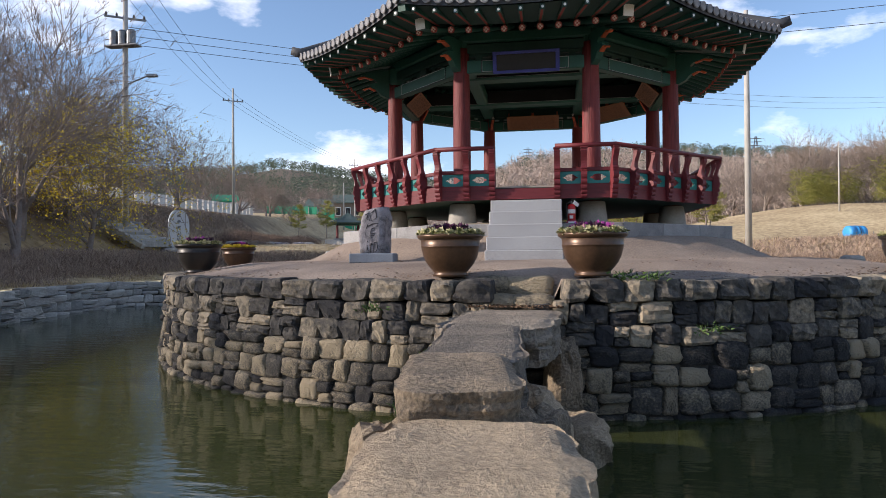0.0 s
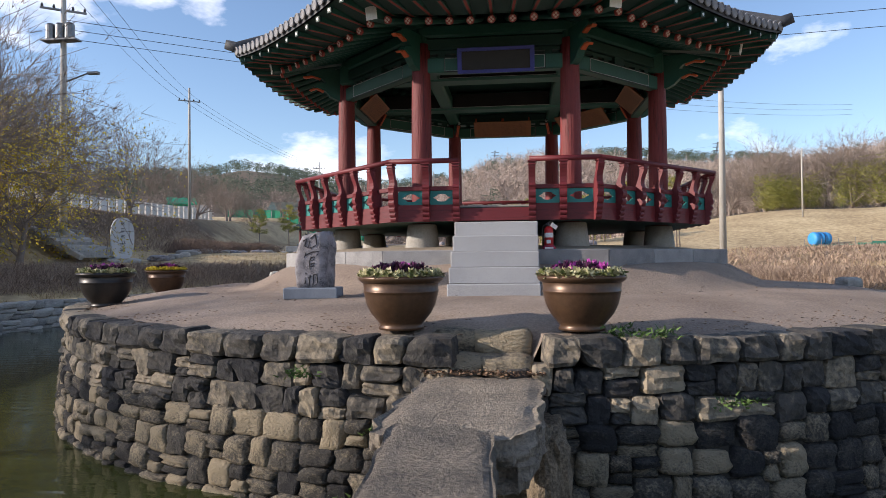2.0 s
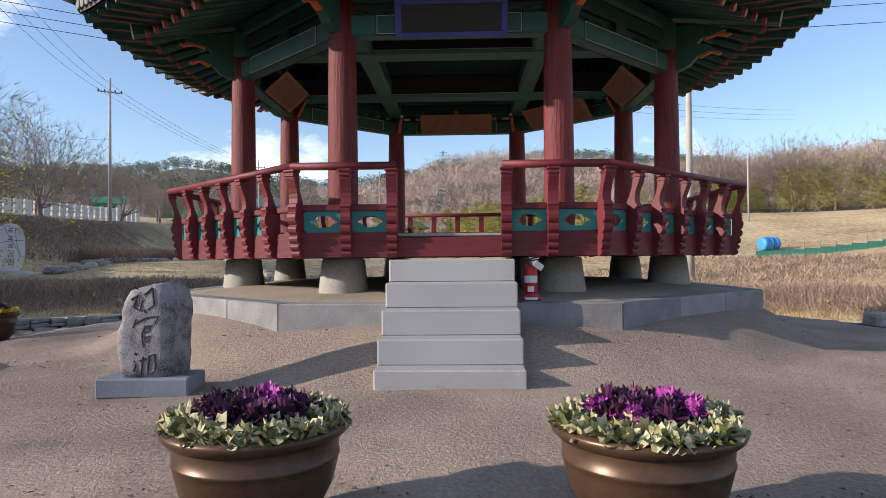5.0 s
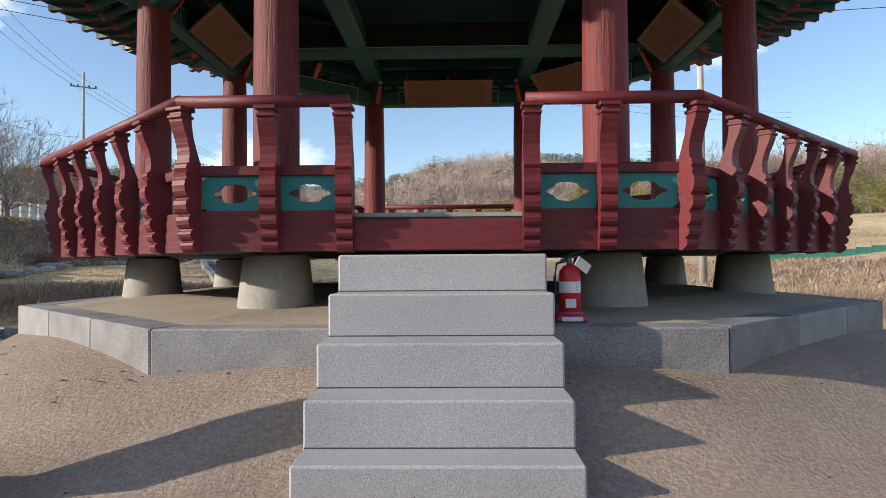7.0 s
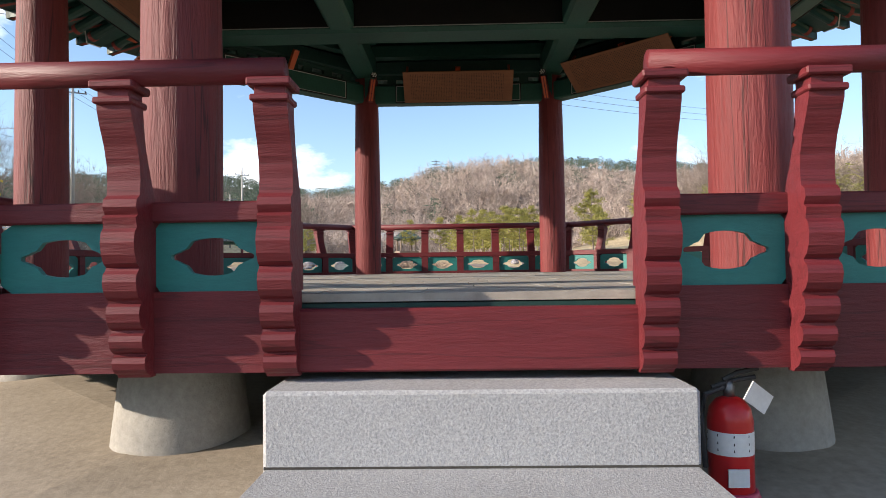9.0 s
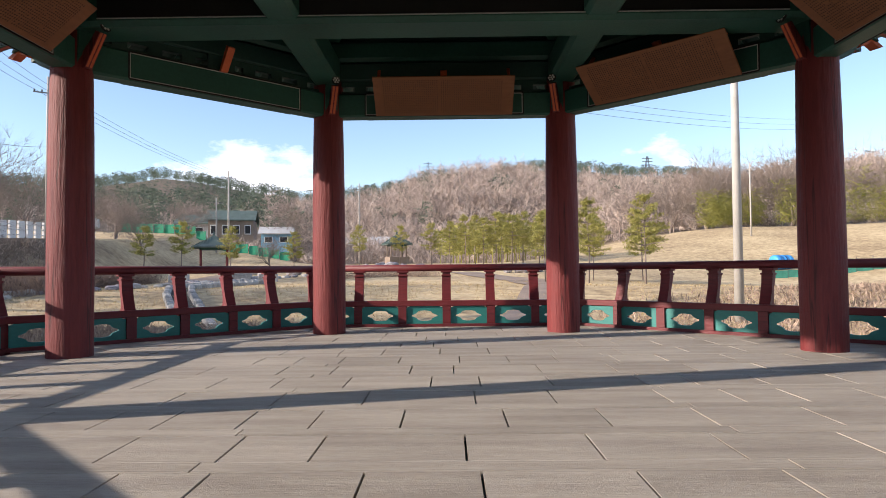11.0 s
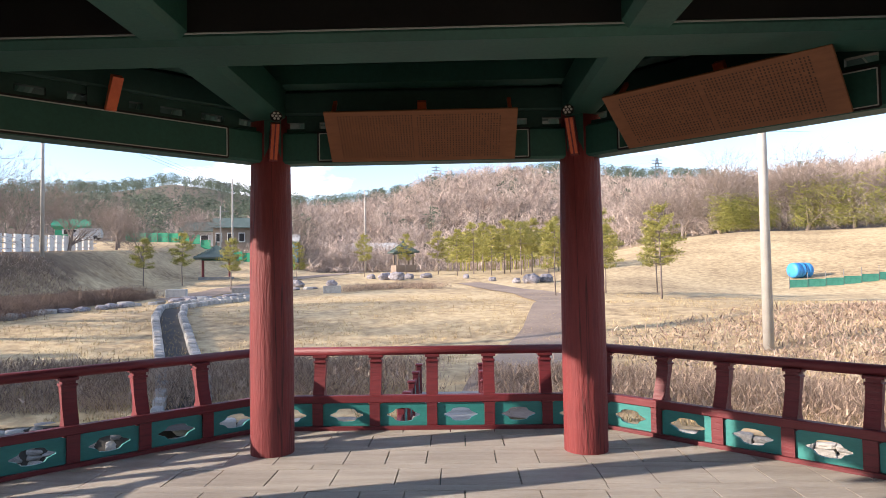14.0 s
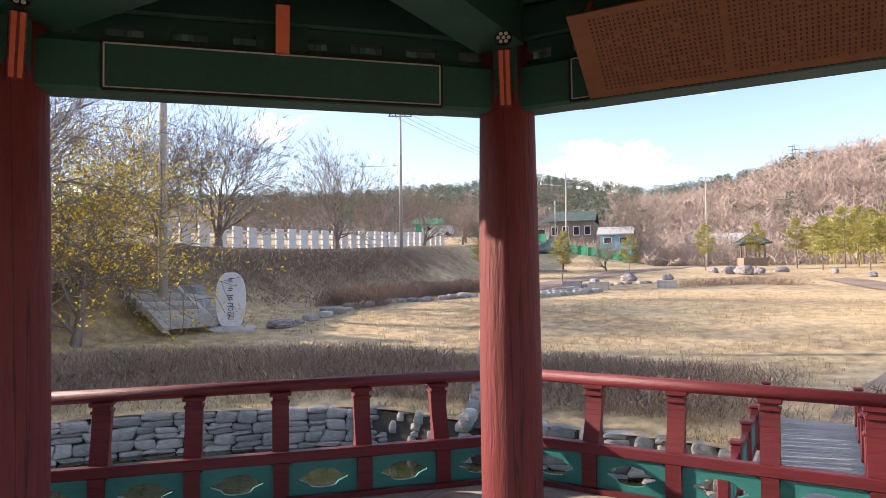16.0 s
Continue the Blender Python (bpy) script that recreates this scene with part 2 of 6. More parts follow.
def ground_material():
    """Dry winter grass with bare earth and a little green."""
    m = material("dry_grass_ground", (0.23, 0.16, 0.085), (0.63, 0.50, 0.29), 0.95, 1.7, 0.10, 0.9, space="World", mid=(0.45, 0.335, 0.185), deep=0.1, fine_share=0.62, lo=0.36, hi=0.64)
    n, l = m.node_tree.nodes, m.node_tree.links
    geo, off, ln, rng_, mix, nz, addn = [n.new(k) for k in ("ShaderNodeNewGeometry", "ShaderNodeVectorMath", "ShaderNodeVectorMath", "ShaderNodeMapRange", "ShaderNodeMix", "ShaderNodeTexNoise", "ShaderNodeMath")]
    off.operation, ln.operation, addn.operation = "SUBTRACT", "LENGTH", "MULTIPLY_ADD"
    off.inputs[1].default_value = (-0.54, 17.12, 0)
    nz.inputs["Scale"].default_value = 0.04
    l.new(geo.outputs["Position"], nz.inputs["Vector"])
    l.new(geo.outputs["Position"], off.inputs[0])
    l.new(off.outputs[0], ln.inputs[0])
    l.new(nz.outputs["Fac"], addn.inputs[0])
    addn.inputs[1].default_value = 30
    l.new(ln.outputs["Value"], addn.inputs[2])
    rng_.inputs["From Min"].default_value, rng_.inputs["From Max"].default_value = 140, 165
    l.new(addn.outputs[0], rng_.inputs["Value"])
    mix.data_type = "RGBA"
    b = n["Principled BSDF"]
    l.new(b.inputs["Base Color"].links[0].from_socket, mix.inputs["A"])
    mix.inputs["B"].default_value = (0.17, 0.135, 0.10, 1)      # forest floor under the far woods
    l.new(rng_.outputs["Result"], mix.inputs["Factor"])
    # dark leaf litter on the embankment's slope, its shade mixed into the same brown
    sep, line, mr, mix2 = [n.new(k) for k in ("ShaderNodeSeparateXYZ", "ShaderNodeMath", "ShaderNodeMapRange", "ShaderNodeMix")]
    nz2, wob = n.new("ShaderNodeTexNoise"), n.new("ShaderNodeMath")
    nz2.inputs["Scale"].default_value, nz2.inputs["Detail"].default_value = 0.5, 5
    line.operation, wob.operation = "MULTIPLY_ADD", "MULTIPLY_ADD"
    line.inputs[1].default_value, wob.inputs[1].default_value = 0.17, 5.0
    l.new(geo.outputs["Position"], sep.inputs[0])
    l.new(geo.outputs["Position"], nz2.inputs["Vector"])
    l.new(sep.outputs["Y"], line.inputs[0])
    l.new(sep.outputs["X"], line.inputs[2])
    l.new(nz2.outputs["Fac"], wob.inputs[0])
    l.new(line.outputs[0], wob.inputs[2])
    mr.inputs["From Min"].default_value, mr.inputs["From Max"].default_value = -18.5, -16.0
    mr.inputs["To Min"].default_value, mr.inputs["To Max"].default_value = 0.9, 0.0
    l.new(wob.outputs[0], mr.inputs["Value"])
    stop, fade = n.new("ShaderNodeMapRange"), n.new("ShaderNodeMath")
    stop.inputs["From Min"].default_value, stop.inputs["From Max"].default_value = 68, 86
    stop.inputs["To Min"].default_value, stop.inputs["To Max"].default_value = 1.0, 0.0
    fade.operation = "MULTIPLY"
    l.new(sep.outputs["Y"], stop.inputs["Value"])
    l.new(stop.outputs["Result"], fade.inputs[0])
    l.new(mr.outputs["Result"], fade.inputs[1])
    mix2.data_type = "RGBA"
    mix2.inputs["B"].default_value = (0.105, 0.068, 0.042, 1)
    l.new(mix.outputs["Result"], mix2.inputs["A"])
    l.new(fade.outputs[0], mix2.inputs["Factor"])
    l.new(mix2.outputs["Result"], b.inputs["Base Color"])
    return m


def water_material():
    m = material("pond_water", (0.026, 0.034, 0.011), (0.045, 0.052, 0.018), 0.03, 1.2, 0.3, 0.0, space="World")
    n, l = m.node_tree.nodes, m.node_tree.links
    b = n["Principled BSDF"]
    geo, mp, w1, bp = n.new("ShaderNodeNewGeometry"), n.new("ShaderNodeMapping"), n.new("ShaderNodeTexNoise"), n.new("ShaderNodeBump")
    mp.inputs["Scale"].default_value = (0.55, 1.5, 1)
    w1.inputs["Scale"].default_value, w1.inputs["Detail"].default_value = 3.6, 4
    bp.inputs["Strength"].default_value, bp.inputs["Distance"].default_value = 0.10, 0.08
    l.new(geo.outputs["Position"], mp.inputs["Vector"])
    l.new(mp.outputs["Vector"], w1.inputs["Vector"])
    l.new(w1.outputs["Fac"], bp.inputs["Height"])
    l.new(bp.outputs["Normal"], b.inputs["Normal"])
    b.inputs["IOR"].default_value = 1.33
    b.inputs["Specular IOR Level"].default_value = 0.5
    return m


GROUND, WATER = ground_material(), water_material()

# ---- mesh helpers ----
def empty(name, label, category, group="", kind="", at=(0, 0, 0)):
    ob = new(name)
    ob.empty_display_size = 0.2
    ob.location = at
    return tagged(ob, label, category, group, kind)


def mesh_of(name, bm, mat, smooth=False):
    me = bpy.data.meshes.new(name)
    bmesh.ops.recalc_face_normals(bm, faces=bm.faces[:])
    bm.to_mesh(me)
    bm.free()
    for mt in (mat if isinstance(mat, (list, tuple)) else [mat]):
        me.materials.append(mt)
    if smooth:
        for p in me.polygons:
            p.use_smooth = True
    return me


def part(name, bm, mat, parent=None, label="", m=None, smooth=False):
    ob = new(name, bm if isinstance(bm, bpy.types.Mesh) else mesh_of(name, bm, mat, smooth))
    if parent:
        ob.parent = parent
        up = parent
        back = Matrix.Identity(4)
        while up:
            back = up.matrix_basis @ back
            up = up.parent
        ob.matrix_basis = back.inverted() @ (m or Matrix.Identity(4))
    elif m:
        ob.matrix_basis = m
    return tagged(ob, label)


def thing(name, bm, mat, label, category, group="", kind="", m=None, smooth=False):
    return tagged(part(name, bm, mat, None, "", m, smooth), label, category, group, kind)


def box(bm, x0, x1, y0, y1, z0, z1, m=None, bevel=0.0):
    vs = [bm.verts.new((x, y, z)) for x in (x0, x1) for y in (y0, y1) for z in (z0, z1)]
    fs = [bm.faces.new([vs[i] for i in q]) for q in ((0, 1, 3, 2), (4, 6, 7, 5), (0, 4, 5, 1), (2, 3, 7, 6), (0, 2, 6, 4), (1, 5, 7, 3))]
    if bevel:
        es = list({e for f in fs for e in f.edges})
        r = bmesh.ops.bevel(bm, geom=es, offset=bevel, segments=1, affect="EDGES")
        vs = list({v for f in r["faces"] for v in f.verts} | {v for v in vs if v.is_valid})
    if m:
        for v in vs:
            v.co = m @ v.co
    return vs


def boxed(*a, **k):
    bm = bmesh.new()
    box(bm, *a, **k)
    return bm


def lathe(bm, profile, steps=24, m=None, top=True, bottom=True):
    """A turned body: profile of (radius, height)."""
    rings = []
    for r, z in profile:
        rings.append([bm.verts.new((r * math.cos(2 * math.pi * i / steps), r * math.sin(2 * math.pi * i / steps), z)) for i in range(steps)])
    for a, b in zip(rings, rings[1:]):
        for i in range(steps):
            bm.faces.new((a[i], a[(i + 1) % steps], b[(i + 1) % steps], b[i]))
    if bottom:
        bm.faces.new(rings[0][::-1])
    if top:
        bm.faces.new(rings[-1])
    if m:
        for ring in rings:
            for v in ring:
                v.co = m @ v.co


def turned(profile, steps=24, m=None, **k):
    bm = bmesh.new()
    lathe(bm, profile, steps, m, **k)
    return bm


def tube(bm, points, radii, steps=6):
    """A tube along points with a radius at each."""
    rings = []
    pts = [Vector(p) for p in points]
    for i, p in enumerate(pts):
        d = (pts[min(i + 1, len(pts) - 1)] - pts[max(i - 1, 0)]).normalized()
        u = d.orthogonal().normalized()
        if abs(d.z) < 0.9:
            u = d.cross(Vector((0, 0, 1))).normalized()
        w = d.cross(u)
        r = radii[i] if isinstance(radii, (list, tuple)) else radii
        rings.append([bm.verts.new(p + r * (math.cos(2 * math.pi * k / steps) * u + math.sin(2 * math.pi * k / steps) * w)) for k in range(steps)])
    for a, b in zip(rings, rings[1:]):
        for k in range(steps):
            bm.faces.new((a[k], a[(k + 1) % steps], b[(k + 1) % steps], b[k]))
    bm.faces.new(rings[0][::-1])
    bm.faces.new(rings[-1])


def plate(bm, outline, x0, x1, m=None):
    """An outline in (y, z), given thickness from x0 to x1."""
    a = [bm.verts.new((x0, y, z)) for y, z in outline]
    b = [bm.verts.new((x1, y, z)) for y, z in outline]
    n = len(outline)
    bm.faces.new(a)
    bm.faces.new(b[::-1])
    for i in range(n):
        bm.faces.new((a[i], b[i], b[(i + 1) % n], a[(i + 1) % n]))
    if m:
        for v in a + b:
            v.co = m @ v.co


def clip(poly, normal, offset):
    """The part of a flat polygon with normal . p <= offset."""
    out = []
    for i, p in enumerate(poly):
        q = poly[(i + 1) % len(poly)]
        dp, dq = p[0] * normal[0] + p[1] * normal[1] - offset, q[0] * normal[0] + q[1] * normal[1] - offset
        if dp <= 0:
            out.append(p)
        if dp * dq < 0:
            f = dp / (dp - dq)
            out.append((p[0] + f * (q[0] - p[0]), p[1] + f * (q[1] - p[1])))
    return out


def smooth_step(a, b, x):
    t = min(1.0, max(0.0, (x - a) / (b - a)))
    return t * t * (3 - 2 * t)


# ---- plan ----
CX, CY = -0.54, 17.12          # the pavilion's middle
SIDE = 2.68                    # from column to column
APO = SIDE / 2 / math.tan(radians(22.5))
FLOOR, BEAM = 1.50, 3.97       # deck, underside of the ring beam
ISLE, WATER_Z = 8.64, -1.92
T8 = math.tan(radians(22.5))


def face(k):
    """The frame of side k of the octagon; its outside lies towards -y, side 0 faces the stone bridge."""
    return Matrix.Translation((CX, CY, 0)) @ Matrix.Rotation(radians(45 * k), 4, "Z")


def mound(r):
    pts = ((4.2, 0.56), (4.5, 0.50), (4.8, 0.44), (5.2, 0.22), (5.56, 0.06), (6.3, 0.03), (7.0, 0.0), (7.9, -0.13), (8.15, -0.18), (8.4, -0.22), (9.0, -0.24))
    for (a, za), (b, zb) in zip(pts, pts[1:]):
        if r <= b:
            return za + (zb - za) * max(0.0, r - a) / (b - a)
    return pts[-1][1]


def bank_r(th):
    """Distance of the pond's outer bank, by bearing (degrees from +y towards +x)."""
    pts = ((-180, 16.2), (-135, 17.0), (-90, 16.6), (-62, 19.6), (-40, 18.6), (-25, 16.2), (0, 14.6), (30, 14.8), (90, 15.0), (135, 16.0), (180, 16.2))
    th = (th + 180) % 360 - 180
    for (a, ra), (b, rb) in zip(pts, pts[1:]):
        if th <= b:
            return ra + (rb - ra) * smooth_step(a, b, th)
    return 16.2


def fence_x(y):
    return -33.0 - 0.17 * (y - 30)


def bearing(x, y):
    return math.hypot(x - CX, y - CY), math.degrees(math.atan2(x - CX, y - CY))


# crest of the near wooded hills and of the far ridge: bearing, degrees above the eye
NEAR_CREST = ((-180, 3.0), (-70, 3.5), (-45, 4.4), (-30, 4.6), (-17, 4.2), (-11, 4.2), (-6, 5.2), (-2, 6.6), (1.5, 7.0), (5, 7.0), (9, 6.3), (14, 5.6), (20, 5.6), (30, 6.0), (60, 5.0), (100, 3.5), (180, 3.0))
FAR_CREST = ((-180, 4.0), (-70, 5.2), (-45, 6.0), (-32, 6.7), (-28.5, 6.9), (-26.4, 7.3), (-24, 7.75), (-21.4, 7.5), (-19, 7.15), (-16.5, 6.8), (-12.5, 6.1), (-8, 6.6), (-5, 7.0), (-2, 7.3), (2, 7.7), (5.5, 8.3), (7.8, 8.7), (10, 8.5), (12, 8.4), (14, 8.0), (17, 7.7), (30, 6.6), (60, 5.0), (180, 4.0))


def crest(table, th):
    for (a, va), (b, vb) in zip(table, table[1:]):
        if th <= b:
            return va + (vb - va) * smooth_step(a, b, th)
    return table[-1][1]


def land(x, y):
    """Height of the land outside the pond."""
    r, th = bearing(x, y)
    rb = bank_r(th)
    south = smooth_step(140, 165, abs(th)) * (1 - smooth_step(18, 24, r))
    z = -0.85 + (1 - south) * 0.75 * smooth_step(rb, rb + 4, r) - 0.25 * south + 1.25 * smooth_step(20, 36, r) + 2.0 * smooth_step(40, 100, r) - 1.5 * smooth_step(12, 30, th) * (1 - smooth_step(90, 120, th)) * smooth_step(30, 75, r)
    z += 3.4 * (1 - smooth_step(4.0, 10.5, x - fence_x(y))) * (1 - smooth_step(90, 200, y)) * smooth_step(rb, rb + 9, r)
    east = smooth_step(3, 26, th) * (1 - smooth_step(110, 160, th))
    z += east * 7.6 * smooth_step(62, 134, r) + east * 1.0 * smooth_step(30, 60, r) * smooth_step(40, 70, th)
    z += 3.4 * (1 - smooth_step(-20, -11, th)) * smooth_step(-80, -50, th) * smooth_step(88, 125, r)
    near_z = 2.6 + 250 * math.tan(radians(crest(NEAR_CREST, th)))
    far_z = 2.6 + 520 * math.tan(radians(crest(FAR_CREST, th))) - 4.0
    z += max(0.0, near_z - z) * smooth_step(128, 250, r)
    z += (far_z - near_z) * smooth_step(290, 520, r)
    if r > 60:
        z += noise.noise((x * 0.02, y * 0.02, 0)) * 2.5 * smooth_step(100, 200, r)
    return z + 0.07 * noise.noise((x * 0.3, y * 0.3, 3))

# ---- ground, pond, island ----
def ring_mesh(name, radii, steps, height, mat, a0=0.0):
    verts, faces = [], []
    for r in radii:
        for i in range(steps):
            a = 2 * math.pi * i / steps + a0
            x, y = CX + r * math.sin(a), CY + r * math.cos(a)
            verts.append((x, y, height(x, y, r)))
    for j in range(len(radii) - 1):
        for i in range(steps):
            k = (i + 1) % steps
            faces.append((j * steps + i, (j + 1) * steps + i, (j + 1) * steps + k, j * steps + k))
    me = bpy.data.meshes.new(name)
    me.from_pydata(verts, [], faces)
    me.materials.append(mat)
    for p in me.polygons:
        p.use_smooth = True
    return new(name, me)


factors = [1.0]
while factors[-1] < 90:
    factors.append(factors[-1] * 1.034 + 0.004)
gv, gf, STEPS = [], [], 240
for q in factors:
    for i in range(STEPS):
        th = -180 + 360 * i / STEPS
        r = bank_r(th) * q + 0.05
        x, y = CX + r * math.sin(radians(th)), CY + r * math.cos(radians(th))
        gv.append((x, y, land(x, y)))
for j in range(len(factors) - 1):
    for i in range(STEPS):
        k = (i + 1) % STEPS
        gf.append((j * STEPS + i, (j + 1) * STEPS + i, (j + 1) * STEPS + k, j * STEPS + k))
ground_mesh = bpy.data.meshes.new("ground")
ground_mesh.from_pydata(gv, [], gf)
ground_mesh.materials.append(GROUND)
for p in ground_mesh.polygons:
    p.use_smooth = True
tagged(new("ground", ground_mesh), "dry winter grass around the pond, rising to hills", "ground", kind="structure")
tagged(ring_mesh("water", [ISLE - 0.8, 10, 12, 15, 21.5], 120, lambda x, y, r: WATER_Z, WATER), "dark green still pond water with faint ripples", "water", kind="structure")
tagged(ring_mesh("pond_bed", [ISLE - 0.8, 22], 90, lambda x, y, r: WATER_Z - 1.0, MORTAR), "dark mud bed of the pond", "pond bed", kind="structure")
isle_r = [0.01, 2, 4, 4.3, 4.5, 4.8, 5.2, 5.56, 5.9, 6.3, 6.6, 7.0, 7.5, 7.9, 8.08, 8.2, 8.36]
tagged(ring_mesh("island_ground", isle_r, 330, lambda x, y, r: mound(r) + 0.02 * noise.noise((x * 0.9, y * 0.9, 0)) - (0.35 if r > 8.15 and y < 10 and abs(x + 0.52) < 0.56 else 0), SAND), "pale packed sandy ground of the round island", "ground", kind="structure")
core = bmesh.new()
lathe(core, [(ISLE + 0.1, WATER_Z - 1.0), (ISLE + 0.06, WATER_Z), (ISLE - 0.08, -0.66), (ISLE - 0.70, -0.64), (ISLE - 0.72, -0.26)], 90, Matrix.Translation((CX, CY, 0)), top=False, bottom=False)
isle_wall = tagged(part("wall_island", core, MORTAR), "round dry-stone retaining wall of the island", "stone wall", kind="structure")
core = bmesh.new()
bank_rings = []
for dr, z in ((0.12, WATER_Z - 1.0), (0.12, -0.92), (0.5, -0.92)):
    bank_rings.append([core.verts.new((CX + (bank_r(a * 3) + dr) * math.sin(radians(a * 3)), CY + (bank_r(a * 3) + dr) * math.cos(radians(a * 3)), z)) for a in range(-60, 60)])
for a, b in zip(bank_rings, bank_rings[1:]):
    for i in range(120):
        core.faces.new((a[i], a[(i + 1) % 120], b[(i + 1) % 120], b[i]))
bank_wall = tagged(part("wall_bank", core, MORTAR), "pale stone retaining wall of the pond's outer bank", "stone wall", kind="structure")


# ---- pavilion ----
pav = empty("pavilion", "octagonal wooden pavilion with red columns, green beams and grey tiled roof", "pavilion", at=(CX, CY, 0))


def column(k):
    m = face(k) @ Matrix.Translation((SIDE / 2, -APO, 0))
    bm = turned([(0.182, 1.16), (0.184, 1.5), (0.186, 2.4), (0.178, 3.4), (0.168, BEAM + 0.02), (0.168, 4.5)], 28)
    col = part("column", bm, RED, pav, "red-painted round timber column with drying cracks", m, True)
    part("stone_base", turned([(0.315, 0.74), (0.31, 0.82), (0.265, 1.20), (0.245, 1.225)], 28), CONCRETE, col, "flared pale concrete base", m, True)


for k in range(8):
    column(k)

# platform of granite kerbs round a concrete floor
plat_a = 4.42
pf = bmesh.new()
lathe(pf, [((plat_a - 0.29) / math.cos(radians(22.5)), 0.2), ((plat_a - 0.29) / math.cos(radians(22.5)), 0.735), (3.3 / math.cos(radians(22.5)), 0.83), (2.0, 0.85)], 8, Matrix.Rotation(radians(22.5), 4, "Z"))
platform = thing("platform", pf, PLATFORM_FLOOR, "low octagonal concrete platform edged with granite kerbs", "platform", m=Matrix.Translation((CX, CY, 0)))
for k in range(8):
    for i in range(3):
        half, inner = plat_a * T8, (plat_a - 0.3) * T8
        x0, x1 = -half + i * 2 * half / 3, -half + (i + 1) * 2 * half / 3
        y0 = -plat_a
        bm = bmesh.new()
        vs = box(bm, x0 + 0.004, x1 - 0.004, y0, y0 + 0.3, 0.2, 0.74)
        for v in vs:
            if v.co.y > y0 + 0.1 and abs(v.co.x) > half - 0.1:
                v.co.x = math.copysign(inner, v.co.x)
        bmesh.ops.bevel(bm, geom=bm.edges[:], offset=0.012, segments=1, affect="EDGES")
        part("kerb", bm, KERB, platform, m=face(k))

# granite steps
steps = empty("stone_steps", "five solid pale granite steps up to the pavilion", "steps", at=(CX, 12.5, 0))
for i, (y0, top, low) in enumerate(((11.56, 0.225, -0.05), (11.84, 0.465, 0.0), (12.16, 0.71, 0.3), (12.50, 0.965, 0.5), (12.84, 1.205, 0.73))):
    bm = boxed(-0.68, 0.68, y0, 13.3 if i == 4 else y0 + 0.4, low, top, bevel=0.012)
    part("step", bm, GRANITE, steps, m=Matrix.Translation((CX + 0.03, 0, 0)))
    if i:
        part("joint", boxed(-0.675, 0.675, y0 - 0.003, y0 + 0.01, below - 0.002, below + 0.007), MORTAR, steps, "dark joint", Matrix.Translation((CX + 0.03, 0, 0)))
    below = top

# floor of boards between long joists
deck_core = bmesh.new()
lathe(deck_core, [(4.03 / math.cos(radians(22.5)), 1.24), (4.03 / math.cos(radians(22.5)), FLOOR - 0.035)], 8, Matrix.Translation((CX, CY, 0)) @ Matrix.Rotation(radians(22.5), 4, "Z"))
deck = part("floor_deck", deck_core, GREEN_DARK, pav, "grey weathered timber floor of short boards")


def deck_piece(name, x0, x1, y0, y1, z, parent):
    poly = [(x0, y0), (x1, y0), (x1, y1), (x0, y1)]
    for k in range(8):
        a = radians(45 * k)
        poly = clip(poly, (math.cos(a), math.sin(a)), 4.035) if poly else poly
    if len(poly) < 3:
        return
    bm = bmesh.new()
    lo, up = [bm.verts.new((x, y, FLOOR - 0.03)) for x, y in poly], [bm.verts.new((x, y, z)) for x, y in poly]
    bm.faces.new(up)
    for i in range(len(poly)):
        j = (i + 1) % len(poly)
        bm.faces.new((lo[i], lo[j], up[j], up[i]))
    part(name, bm, PLANK, parent, m=Matrix.Translation((CX, CY, 0)))


rnd = random.Random(5)
y = -4.03
while y < 4.03:
    deck_piece("joist", -4.1, -0.9, y + 0.004, y + 0.12, FLOOR - rnd.random() * 0.0015, deck)
    deck_piece("joist", -0.892, 1.3, y + 0.004, y + 0.12, FLOOR - rnd.random() * 0.0015, deck)
    deck_piece("joist", 1.308, 4.1, y + 0.004, y + 0.12, FLOOR - rnd.random() * 0.0015, deck)
    x = -4.1 + rnd.random() * 0.3
    while x < 4.1:
        w = rnd.uniform(0.3, 0.62)
        deck_piece("board", x + 0.005, x + w - 0.005, y + 0.125, y + 0.515, FLOOR - rnd.random() * 0.002, deck)
        x += w
    y += 0.52

# railing
PAN_A, TOP_A, TOP_Z = 4.05, 4.25, 2.24


